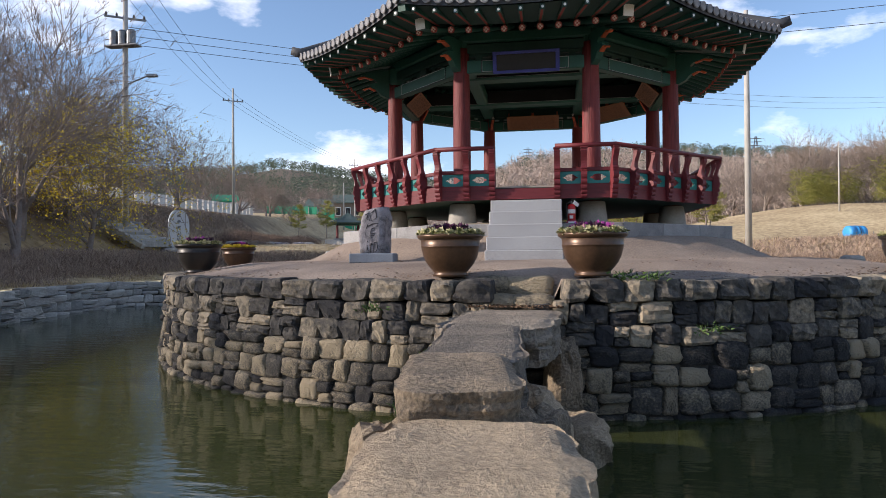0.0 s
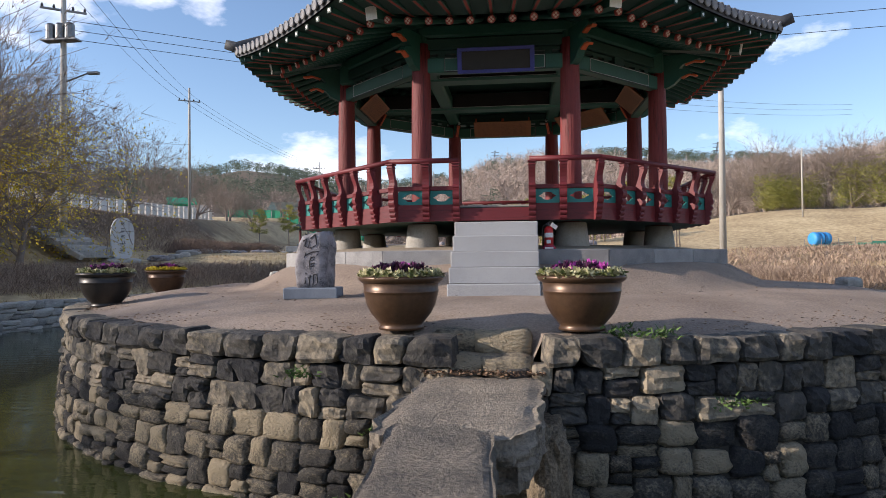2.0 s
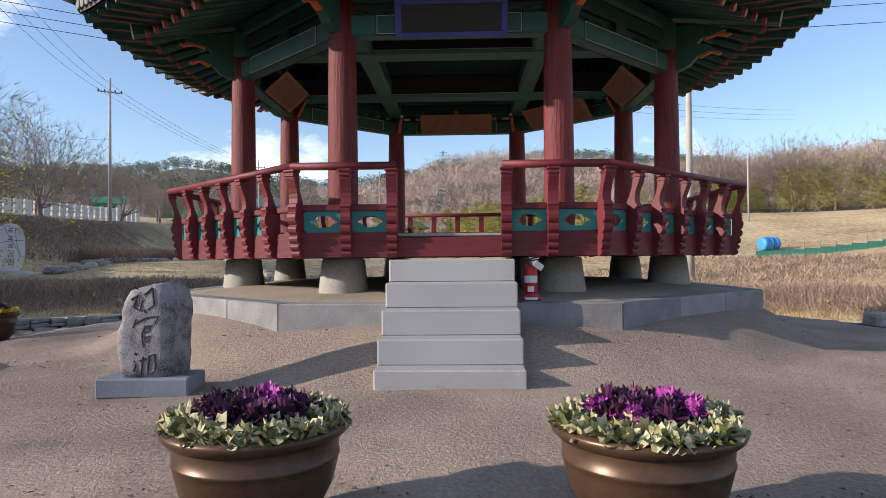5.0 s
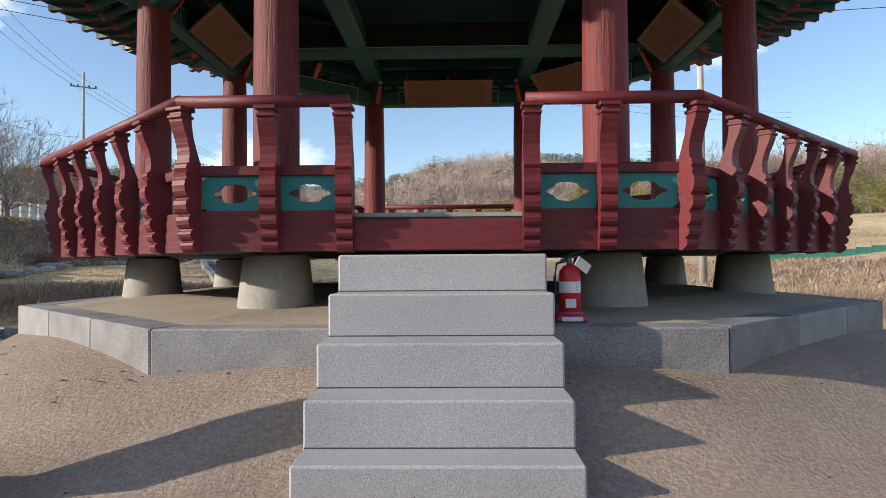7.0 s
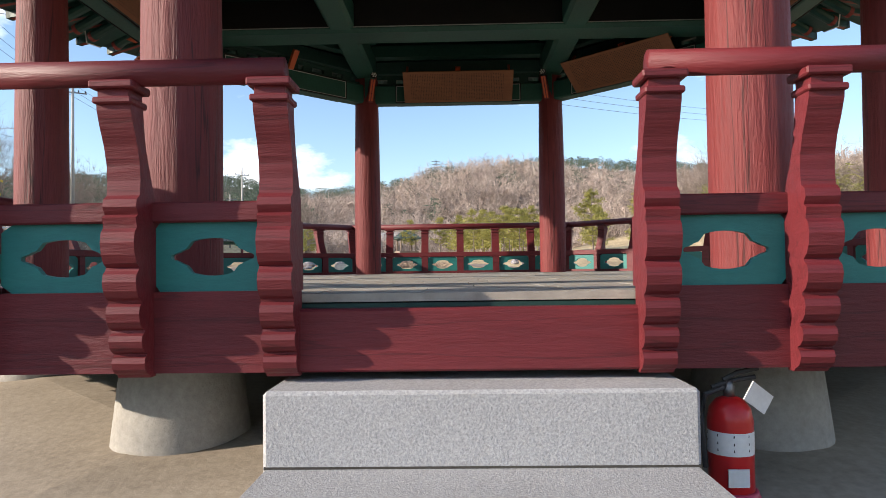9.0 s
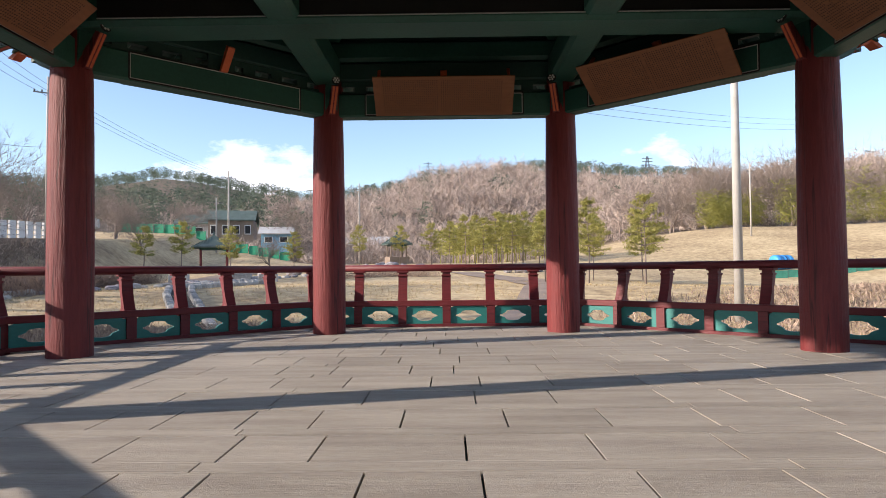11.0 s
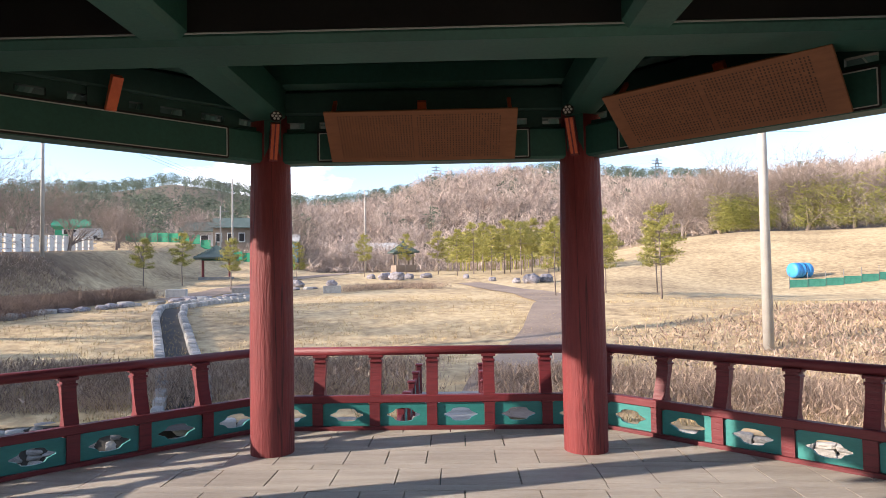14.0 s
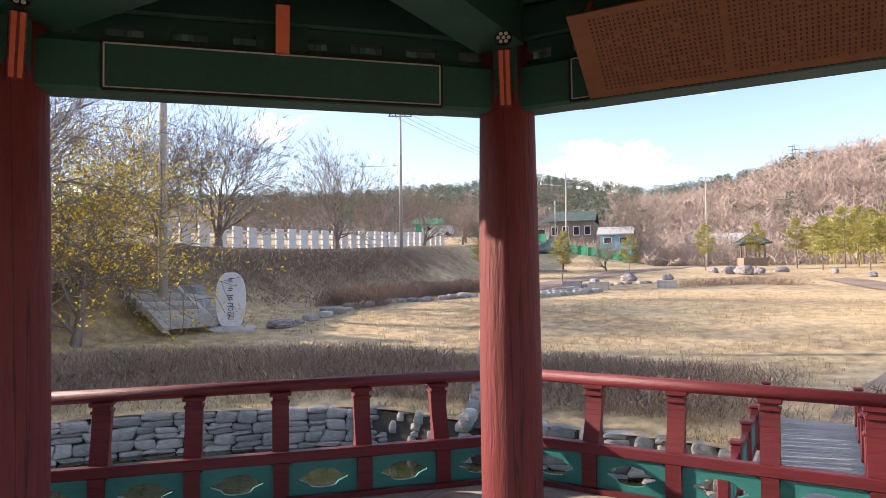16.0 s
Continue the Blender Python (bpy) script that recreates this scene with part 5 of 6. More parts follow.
for s in (-1, 1):
    part("side_kerb", boxed(-3.0, 0.5, -0.12, 0.12, -0.15, 0.12, bevel=0.02), ROCK_PALE, stair2, m=Matrix.Translation((-22.7, 34.6 + s * 1.22, 1.06)) @ Matrix.Rotation(radians(-8), 4, "Z") @ Matrix.Rotation(radians(26.5), 4, "Y"))
for i in range(9):
    rock(-22.9 - 0.35 * i + rng.uniform(-.2, .2), 36.6 + rng.uniform(-0.3, 0.9), rng.uniform(0.8, 1.5), BLOCKS, "pale boulder in the bank beside the steps", "boulders of the bank", 0.6)

# ---- trees ----
def grow(out, rng, p, d, length, radius, level, levels, tips, spread, lift_up, kids):
    """A limb and, from it, smaller limbs; out holds the thick wood and the thin wood apart."""
    verts, faces = out[0 if level < 2 else 1]
    n = 5 if level < 2 else 3
    rings, pts = [], []
    q, dd = p.copy(), d.copy()
    for i in range(n + 1):
        r = max(radius * (1 - 0.6 * i / n), 0.006)
        u = dd.orthogonal().normalized()
        w = dd.cross(u)
        s = 6 if level < 2 else 3
        rings.append([len(verts) + k for k in range(s)])
        for k in range(s):
            a = 2 * math.pi * k / s
            verts.append(q + r * (math.cos(a) * u + math.sin(a) * w))
        pts.append((q.copy(), dd.copy(), r))
        dd = (dd + Vector((rng.gauss(0, 0.07), rng.gauss(0, 0.07), rng.gauss(0, 0.05) + lift_up * (1.0 if level else 0.2)))).normalized()
        q = q + dd * length / n
    for a, b in zip(rings, rings[1:]):
        s = len(a)
        for k in range(s):
            faces.append((a[k], a[(k + 1) % s], b[(k + 1) % s], b[k]))
    if level >= levels:
        tips.append((q, dd))
        return
    for c in range(kids[min(level, len(kids) - 1)]):
        i = rng.randint(2 if level == 0 else 1, n)
        bp, bd, br = pts[i]
        u = bd.orthogonal().normalized()
        a = rng.random() * 6.283
        side = math.cos(a) * u + math.sin(a) * bd.cross(u)
        nd = (bd * (1 - spread * 0.4) + side * spread).normalized()
        grow(out, rng, bp, nd, length * (rng.uniform(0.62, 0.9) if level < 1 else rng.uniform(0.68, 0.95)), br * rng.uniform(0.45, 0.62), level + 1, levels, tips, spread, lift_up, kids)


def tree_meshes(name, seed, height, trunk, radius, levels=4, spread=0.75, lift_up=0.12, kids=(5, 5, 4, 4), leaf=None, leaf_size=0.14, per_tip=3, twigs=0):
    rng = random.Random(seed)
    out, tips = (([], []), ([], [])), []
    grow(out, rng, Vector((0, 0, -0.3)), Vector((0.03, 0.02, 1)).normalized(), trunk, radius, 0, levels, tips, spread, lift_up, kids)
    verts, faces = out[1]
    for q, d in list(tips) if twigs else ():
        for i in range(twigs):
            e = q + (d + Vector((rng.gauss(0, 0.4), rng.gauss(0, 0.4), rng.gauss(0.1, 0.3)))).normalized() * rng.uniform(0.3, 0.75)
            s = (e - q).cross(Vector((rng.gauss(0, 1), rng.gauss(0, 1), rng.gauss(0, 1)))).normalized() * 0.004
            n = len(verts)
            verts += [q - s, q + s, e]
            faces.append((n, n + 1, n + 2))
    k = height / max(v.z for v in verts)
    made = []
    for part_name, (vs, fs) in zip(("trunk", "branches"), out):
        me = bpy.data.meshes.new(name + "_" + part_name)
        me.from_pydata([(v.x * k, v.y * k, v.z * k if v.z > 0 else v.z) for v in vs], [], fs)
        me.materials.append(BARK)
        for p in me.polygons:
            p.use_smooth = True
        made.append(me)
    crown = None
    if leaf:
        lv, lf = [], []
        for q, d in tips:
            for i in range(per_tip):
                c = q * k + Vector((rng.gauss(0, 0.25), rng.gauss(0, 0.25), rng.gauss(0, 0.22)))
                a, b = Vector((rng.gauss(0, 1), rng.gauss(0, 1), rng.gauss(0, 1))).normalized() * leaf_size, Vector((rng.gauss(0, 1), rng.gauss(0, 1), rng.gauss(0, 1))).normalized() * leaf_size * 0.6
                n = len(lv)
                lv += [c - a, c + b, c + a, c - b]
                lf.append((n, n + 1, n + 2, n + 3))
        crown = bpy.data.meshes.new(name + "_crown")
        crown.from_pydata(lv, [], lf)
        crown.materials.append(leaf)
    return made[0], made[1], crown


def plant_tree(meshes, x, y, s, turn, label, group, z=None, name="tree"):
    me, wood, crown = meshes
    m = Matrix.Translation((x, y, land(x, y) - 0.05 if z is None else z)) @ Matrix.Rotation(turn, 4, "Z") @ Matrix.Diagonal((s, s, s, 1))
    t = empty(name, label, "tree", group, at=m.translation)
    part("trunk", me, None, t, "grey branching trunk", m)
    if wood:
        part("branch_mass", wood, None, t, "fine grey branches", m)
    if crown:
        part("crown", crown, None, t, "sparse leaves", m)
    return t


def young_pine(seed):
    """A slender pine: whorls of short limbs with tufts of needles."""
    rng = random.Random(seed)
    bm = bmesh.new()
    tube(bm, [(0, 0, -0.3), (0.05, 0.03, 1.6), (-0.03, 0.06, 3.2), (0.02, 0.0, 4.7)], [0.055, 0.045, 0.03, 0.012], 6)
    lv, lf = [], []
    for w in range(9):
        z = 1.8 + w * 0.33
        for i in range(rng.randint(4, 6)):
            a, ln = rng.random() * 6.283, (1.0 + 0.35 * math.sin(w * 0.45) - 0.05 * w) * rng.uniform(0.6, 1.1)
            e = Vector((math.cos(a) * ln, math.sin(a) * ln, z + rng.uniform(0.0, 0.35)))
            tube(bm, [(0, 0, z), e * 0.5 + Vector((0, 0, z * 0.5)), e], [0.018, 0.013, 0.006], 4)
            for t in range(5):
                c0 = Vector((0, 0, z)).lerp(e, 0.45 + 0.14 * t)
                for q in range(15):
                    c = c0 + Vector((rng.gauss(0, 0.09), rng.gauss(0, 0.09), rng.gauss(0.04, 0.07)))
                    d = Vector((rng.gauss(0, 1), rng.gauss(0, 1), rng.gauss(0.5, 0.7))).normalized() * 0.16
                    s = d.cross(Vector((rng.gauss(0, 1), rng.gauss(0, 1), rng.gauss(0, 1)))).normalized() * 0.026
                    n = len(lv)
                    lv += [c - s, c + s, c + d]
                    lf.append((n, n + 1, n + 2))
    crown = bpy.data.meshes.new("pine_crown")
    crown.from_pydata(lv, [], lf)
    crown.materials.append(LEAF_YOUNG)
    return mesh_of("pine_trunk", bm, BARK, True), None, crown


BARE = [tree_meshes("bare_tree", s, 8.5, 1.8, 0.13, 4, 0.66, 0.05, (6, 5, 4, 4), twigs=5) for s in (1, 2)]
VASE = [tree_meshes("vase_tree", s, 8.0, 1.5, 0.15, 4, 0.56, 0.05, (8, 5, 4, 3), twigs=6) for s in (7, 8)]
YELLOW = tree_meshes("yellow_tree", 4, 5.0, 1.2, 0.10, 4, 0.8, 0.02, (7, 5, 4, 3), LEAF_YELLOW, 0.05, 17)
PINES = [young_pine(s) for s in (21, 22, 23)]
for x, y, s, a, kind in ((-24.5, 27.0, 1.75, 0.3, 0), (-21.0, 23.0, 1.35, 2.0, 1), (-31, 36.5, 1.3, 1.0, 0), (-29, 30, 1.5, 4.0, 1)):
    plant_tree(BARE[kind], x, y, s, a, "large leafless tree with dense fine grey branches", "bare trees on the embankment")
for x, y, s, a, kind in ((-34.0, 46, 1.6, 0.0, 0), (-38.0, 63, 1.45, 1.5, 1), (-39, 58, 1.1, 3, 0), (-41, 75, 1.2, 2.2, 0), (-38, 52, 0.6, 5.2, 1), (-42, 84, 1.2, 0.4, 1), (-36, 88, 0.9, 2.8, 0), (-33, 41, 1.15, 4.4, 1)):
    plant_tree(VASE[kind], x, y, s, a, "spreading leafless tree on the grassy embankment", "bare trees on the embankment")
# trees behind the walker, west of the pond, whose shade falls on the island
for x, y, s, a in ((-21.0, -6.8, 0.7, 0.5), (-24, 5.2, 0.72, 2.5), (-25.5, 12.0, 0.8, 3.0)):
    plant_tree(BARE[int(a) % 2], x, y, s, a, "leafless tree on the western bank of the pond", "bare trees of the west bank")
plant_tree(YELLOW, -23.4, 30.4, 1.5, 0.4, "low spreading tree with thin yellow leaves", "yellow trees")
plant_tree(YELLOW, -26.2, 32.4, 1.35, 2.1, "low spreading tree with thin yellow leaves", "yellow trees")
rng = random.Random(17)
for x, y, s in ((6.6, 62, 1.12), (9.4, 60, 1.25), (12.6, 57, 1.25), (10.8, 65, 1.1), (15.0, 66, 1.15), (-0.5, 96, 1.2), (1.6, 99, 1.4), (3.6, 95, 1.3), (5.4, 98, 1.45), (7.2, 94, 1.35), (9.0, 99, 1.45), (10.6, 95, 1.3), (12.2, 98, 1.45), (-3, 100, 1.2), (6.5, 102, 1.45), (8.5, 103, 1.4), (3.0, 104, 1.4), (-31, 78, 1.0), (-28, 80, 1.1), (-21, 74, 1.0), (-16.5, 80, 0.9), (-12, 96, 1.1), (-7, 98, 1.1)):
    plant_tree(rng.choice(PINES), x, y, s, rng.random() * 6.28, "slender young pine with yellow-green needles", "young pines of the garden")
for x, y, s, a, kind in ((44, 146, 1.9, 0.2, 0), (50, 142, 2.2, 2.1, 1), (57, 141, 2.1, 3.6, 0), (63, 136, 2.3, 5.0, 1), (70, 133, 2.1, 1.2, 0), (39, 152, 1.9, 4.1, 1), (77, 130, 2.2, 0.7, 0), (85, 126, 2.0, 2.7, 1), (54, 150, 2.2, 5.6, 1), (67, 143, 2.2, 3.0, 0)):
    plant_tree(VASE[kind], x, y, s, a, "tall leafless tree above the bamboo thicket", "bare trees over the field")
for x, y, s, a in ((-41, 92, 1.0, 0.7), (-47, 104, 1.2, 2.9)):
    plant_tree(VASE[int(a) % 2], x, y, s, a, "spreading leafless tree in the valley garden", "bare trees of the valley")
plant_tree(VASE[1], -28.5, 132, 1.75, 1.1, "tall pale leafless tree at the edge of the woods", "bare trees of the valley")
plant_tree(VASE[0], -42, 116, 1.15, 1.1, "broad leafless tree behind the small pavilion", "bare trees of the valley")
plant_tree(VASE[1], -23, 95, 0.6, 3.1, "small leafless garden tree beside the small pavilion", "bare trees of the valley")


def scatter(name, places, shape, mat, label, category, seed):
    """Many small blades as one object: shape(rng) gives blades as (base, tip, width) for each place."""
    rng = random.Random(seed)
    vs, fs = [], []
    for x, y, z, s in places:
        for p, q, w in shape(rng, s):
            d = q - p
            side = Vector((rng.gauss(0, 1), rng.gauss(0, 1), rng.gauss(0, 0.5))).cross(d)
            if side.length == 0:
                continue
            side = side.normalized() * w
            o = Vector((x, y, z))
            n = len(vs)
            vs += [o + p - side, o + p + side, o + q + side * 0.4, o + q - side * 0.4]
            fs.append((n, n + 1, n + 2, n + 3))
    me = bpy.data.meshes.new(name)
    me.from_pydata(vs, [], fs)
    me.materials.append(mat)
    return tagged(new(name, me), label, category, kind="stuff")


def bare_far(rng, s):
    """A leafless crown: a short trunk, limbs that rise outward, sprays of twigs along them."""
    out = [(Vector((0, 0, -1)), Vector((rng.gauss(0, 0.1), rng.gauss(0, 0.1), 2.4 * s)), 0.10 * s)]
    tall, wide = rng.uniform(0.85, 1.2), rng.uniform(0.8, 1.25)
    for i in range(7):
        a = rng.random() * 6.283
        r, z1 = rng.uniform(0.6, 2.8) * s * wide, rng.uniform(4.2, 6.6) * s * tall
        z1 -= 0.35 * r
        p, q = Vector((0, 0, rng.uniform(0.9, 2.3) * s)), Vector((math.cos(a) * r, math.sin(a) * r, z1))
        out.append((p, q, 0.045 * s))
        for k in range(10):
            c = p.lerp(q, rng.uniform(0.3, 1.0))
            d = (q - p).normalized() * 0.6 + Vector((rng.gauss(0, 0.7), rng.gauss(0, 0.7), rng.uniform(-0.25, 0.55)))
            out.append((c, c + d * rng.uniform(0.6, 1.3) * s, rng.uniform(0.022, 0.05) * s))
    return out


def shrub_far(rng, s):
    return [(Vector((rng.gauss(0, 0.8) * s, rng.gauss(0, 0.8) * s, rng.uniform(0, 1.2) * s)), Vector((rng.gauss(0, 1.3) * s, rng.gauss(0, 1.3) * s, rng.uniform(1.2, 3.2) * s)), 0.06 * s) for i in range(16)]


def pine_far(rng, s):
    out = [(Vector((0, 0, -1)), Vector((0, 0, 4.5 * s)), 0.12 * s)]
    for i in range(90):
        z = rng.uniform(1.6, 6.2) * s
        r = (0.4 + 1.9 * (1 - ((z / s - 3.4) / 3.2) ** 2)) * s * rng.random() ** 0.5
        a = rng.random() * 6.283
        c = Vector((math.cos(a) * r, math.sin(a) * r, z))
        out.append((c, c + Vector((rng.gauss(0, 0.4), rng.gauss(0, 0.4), rng.uniform(0.0, 0.4))) * s, 0.13 * s))
    return out


def bamboo_far(rng, s):
    out = []
    for i in range(150):
        a, r, z = rng.random() * 6.283, 1.6 * s * rng.random() ** 0.5, rng.uniform(0.8, 6.5) * s
        c = Vector((math.cos(a) * r * (0.6 + z / s * 0.1), math.sin(a) * r * (0.6 + z / s * 0.1), z))
        out.append((c, c + Vector((rng.gauss(0, 0.4) + 0.35, rng.gauss(0, 0.4), rng.uniform(-0.8, 0.5))) * s, rng.uniform(0.02, 0.055) * s))
    return out


def places(n, r0, r1, t0, t1, s0, s1, seed, power=0.7):
    rng = random.Random(seed)
    out = []
    while len(out) < n:
        r, th = r0 + (r1 - r0) * rng.random() ** power, rng.uniform(t0, t1)
        x, y = CX + r * math.sin(radians(th)), CY + r * math.cos(radians(th))
        out.append((x, y, land(x, y), rng.uniform(s0, s1)))
    return out


scatter("woods", places(130, 116, 132, -16, -2, 0.55, 0.85, 30) + places(650, 126, 200, -14, 16, 0.8, 1.25, 31) + places(800, 140, 270, 12, 70, 1.0, 1.6, 32) + places(1700, 180, 275, -16, 40, 1.0, 1.6, 33, 1.0), bare_far, TWIG, "leafless brown winter woods on the hillside", "woods", 1)
scatter("undergrowth", places(500, 112, 150, -20, 12, 0.5, 0.9, 41) + places(600, 132, 170, 12, 70, 0.7, 1.2, 42), shrub_far, TWIG, "tangled brown undergrowth at the foot of the woods", "shrubs", 2)
scatter("pine_woods", places(3000, 300, 540, -60, 22, 0.9, 1.4, 51) + places(130, 170, 270, -8, 40, 0.9, 1.4, 52) + places(330, 150, 260, -48, -13, 0.9, 1.5, 53), pine_far, LEAF_HAZED, "dark green pine woods on the hills", "woods", 3)
scatter("brown_woods", places(500, 135, 300, -60, -12, 0.7, 1.2, 55), bare_far, TWIG, "leafless brown trees in the valley", "woods", 6)
scatter("young_pines", places(46, 92, 116, -1, 9, 0.8, 1.05, 61), pine_far, LEAF_YOUNG, "rows of young yellow-green pines", "pines", 4)
scatter("bamboo_grove", places(60, 126, 142, 21.5, 26, 0.6, 1.2, 71) + places(110, 124, 140, 27, 44, 0.7, 1.6, 72), bamboo_far, BAMBOO, "yellow-green bamboo grove above the terraces", "bamboo", 5)


# ---- hedges and grass ----
def hedge(name, centre_line, n, seed, label, width=1.1, height=0.75, lean=0.3, mat=None):
    rng = random.Random(seed)
    vs, fs = [], []
    total = sum(math.hypot(b[0] - a[0], b[1] - a[1]) for a, b in zip(centre_line, centre_line[1:]))
    for a, b in zip(centre_line, centre_line[1:]):
        ln = math.hypot(b[0] - a[0], b[1] - a[1])
        for i in range(int(n * ln / total)):
            t = rng.random()
            x, y = a[0] + (b[0] - a[0]) * t + rng.uniform(-1, 1) * width / 2, a[1] + (b[1] - a[1]) * t + rng.uniform(-1, 1) * width / 2
            off = ((x - a[0]) * (b[1] - a[1]) - (y - a[1]) * (b[0] - a[0])) / ln / (width / 2)
            hh = height * (0.8 + 0.25 * noise.noise((x * 0.5, y * 0.5, 1))) * (1 - 0.45 * min(1.0, abs(off)) ** 2.5)
            z = land(x, y)
            z0 = z + rng.random() ** 1.5 * hh * 0.75
            p = Vector((x, y, z0))
            q = p + Vector((rng.gauss(0, lean), rng.gauss(0, lean), rng.uniform(0.3, 1.0))) * 0.34
            if q.z > z + hh:
                q.z = z + hh
            s = (q - p).cross(Vector((rng.gauss(0, 1), rng.gauss(0, 1), 0))).normalized() * rng.uniform(0.004, 0.010)
            k = len(vs)
            vs += [p - s, p + s, q]
            fs.append((k, k + 1, k + 2))
    # a close dark tangle inside
    for a, b in zip(centre_line, centre_line[1:]):
        steps_ = max(1, int(math.hypot(b[0] - a[0], b[1] - a[1]) / 0.12))
        for i in range(steps_ * int(4 + width * 3)):
            t = rng.random()
            x, y = a[0] + (b[0] - a[0]) * t + rng.uniform(-1, 1) * width * 0.44, a[1] + (b[1] - a[1]) * t + rng.uniform(-1, 1) * width * 0.44
            p = Vector((x, y, land(x, y) + rng.random() * height * 0.45))
            q = p + Vector((rng.gauss(0, 0.12), rng.gauss(0, 0.12), rng.uniform(0.1, 0.3)))
            s = (q - p).cross(Vector((rng.gauss(0, 1), rng.gauss(0, 1), 0.3))).normalized() * rng.uniform(0.02, 0.04)
            k = len(vs)
            vs += [p - s, p + s, q]
            fs.append((k, k + 1, k + 2))
    me = bpy.data.meshes.new(name)
    me.from_pydata(vs, [], fs)
    me.materials.append(mat or HEDGE_TWIG)
    return tagged(new(name, me), label, "hedge", kind="stuff")


def around(t0, t1, off, step=3):
    k = max(2, int(abs(t1 - t0) / step))
    return [(CX + (bank_r(th) + off) * math.sin(radians(th)), CY + (bank_r(th) + off) * math.cos(radians(th))) for th in [t0 + (t1 - t0) * i / k for i in range(k + 1)]]


hedge("hedge", around(-84, -4.5, 2.9), 80000, 1, "dry leafless hedge of thin brown twigs along the pond", 3.2, 0.95)
hedge("hedge", around(5, 62, 2.2), 40000, 2, "dry leafless hedge of thin brown twigs along the pond", 2.4, 0.8)
hedge("hedge", around(-135, -80, 3.4), 45000, 3, "dry shrubs and grass on the western bank", 6.0, 0.9)
hedge("hedge", [(-22, 44), (-24, 50), (-25, 57), (-24.5, 64)], 55000, 4, "clipped dry hedge mound beside the lawn", 3.2, 1.5, mat=HEDGE_DARK)
hedge("brush", [(-27, 40), (-29.5, 52), (-32, 66)], 9000, 9, "thin dry grass and brush on the slope", 5.0, 0.35)
hedge("hedge", [(-10, 72), (-6, 76), (-2, 74)], 6000, 5, "low clipped dry hedge on the lawn", 2.2, 0.9)
hedge("scrub", [(9, 37), (17, 41), (34, 47)], 26000, 6, "dry brown scrub in the field", 12, 0.24, 0.5)
GRASS = material("dry_grass_blades", (0.26, 0.18, 0.08), (0.56, 0.43, 0.22), 0.9, 10, 0.5, 0.0, island=0.5, space="World")
grass_rng = random.Random(9)
gv, gf = [], []
for i in range(95000):
    th = grass_rng.uniform(-100, 70)
    r = bank_r(th) + 0.3 + 34 * grass_rng.random() ** 1.5
    x, y = CX + r * math.sin(radians(th)), CY + r * math.cos(radians(th))
    if abs(x - CX) < 1.0 and r < 20 or noise.noise((x * 0.35, y * 0.35, 7)) < -0.12:
        continue
    z = land(x, y)
    a = grass_rng.random() * 6.283
    w, hh = 0.012, grass_rng.uniform(0.05, 0.16)
    k = len(gv)
    gv += [(x - w * math.cos(a), y - w * math.sin(a), z), (x + w * math.cos(a), y + w * math.sin(a), z), (x + grass_rng.gauss(0, 0.05), y + grass_rng.gauss(0, 0.05), z + hh)]
    gf.append((k, k + 1, k + 2))
gm = bpy.data.meshes.new("grass")
gm.from_pydata(gv, [], gf)
gm.materials.append(GRASS)
tagged(new("grass", gm), "dry straw-coloured grass blades on the lawn", "grass", kind="stuff")

# ---- poles, wires, fence ----
def utility_pole(x, y, height, r, arms, label, transformer=False, z=None):
    z0 = land(x, y) if z is None else z
    p = empty("utility_pole", label, "utility pole", "poles", at=(x, y, z0))
    m = Matrix.Translation((x, y, z0))
    part("shaft", turned([(r, -0.3), (r * 0.62, height)], 14), POLE, p, "", m, True)
    for h in arms:
        am = m @ Matrix.Translation((0, 0, h)) @ Matrix.Rotation(0.6, 4, "Z")
        part("crossarm", boxed(-1.1, 1.1, -0.05, 0.05, -0.05, 0.05), METAL, p, "grey steel crossarm", am)
        for q in (-1.0, -0.45, 0.45, 1.0):
            part("insulator", turned([(0.05, 0.05), (0.07, 0.12), (0.04, 0.25)], 8), CABLE, p, "", am @ Matrix.Translation((q, 0, 0)))
    if transformer:
        for q in (-0.55, 0.0, 0.55):
            part("transformer", turned([(0.22, 0), (0.24, 0.05), (0.24, 0.75), (0.18, 0.85)], 14), METAL, p, "grey transformer can", m @ Matrix.Translation((q, -0.25, height * 0.70)))
        part("platform", boxed(-1.0, 1.0, -0.5, 0.1, -0.08, 0.0), METAL, p, "", m @ Matrix.Translation((0, 0, height * 0.70)))
        bm = bmesh.new()
        tube(bm, [(0, 0, 9.3), (1.2, 0.4, 9.9)], 0.04, 6)
        part("lamp_arm", bm, METAL, p, "", m)
        part("street_lamp", boxed(1.1, 1.75, 0.3, 0.55, 9.8, 9.95, bevel=0.03), METAL, p, "dark street lamp head", m)
    return p, z0


utility_pole(10.7, 38.5, 13.5, 0.19, (), "tall tapered pale concrete utility pole in the field")
_, z_a = utility_pole(-34.6, 68.1, 14.0, 0.17, (12.6,), "concrete utility pole with a crossarm by the lane")
_, z_b = utility_pole(-24.3, 34.7, 16.5, 0.20, (15.6, 13.2), "tall concrete utility pole with transformers and street lamp", True)
_, z_c = utility_pole(-34.0, 112.0, 13.5, 0.16, (12.3,), "distant concrete utility pole with a crossarm")
utility_pole(-38.0, 118.0, 9.0, 0.15, (8.2,), "distant concrete utility pole with a crossarm")
utility_pole(44.7, 112, 11.0, 0.14, (), "thin pale pole on the terraced field")
utility_pole(-15, 118, 13, 0.13, (12,), "distant concrete utility pole with a crossarm")


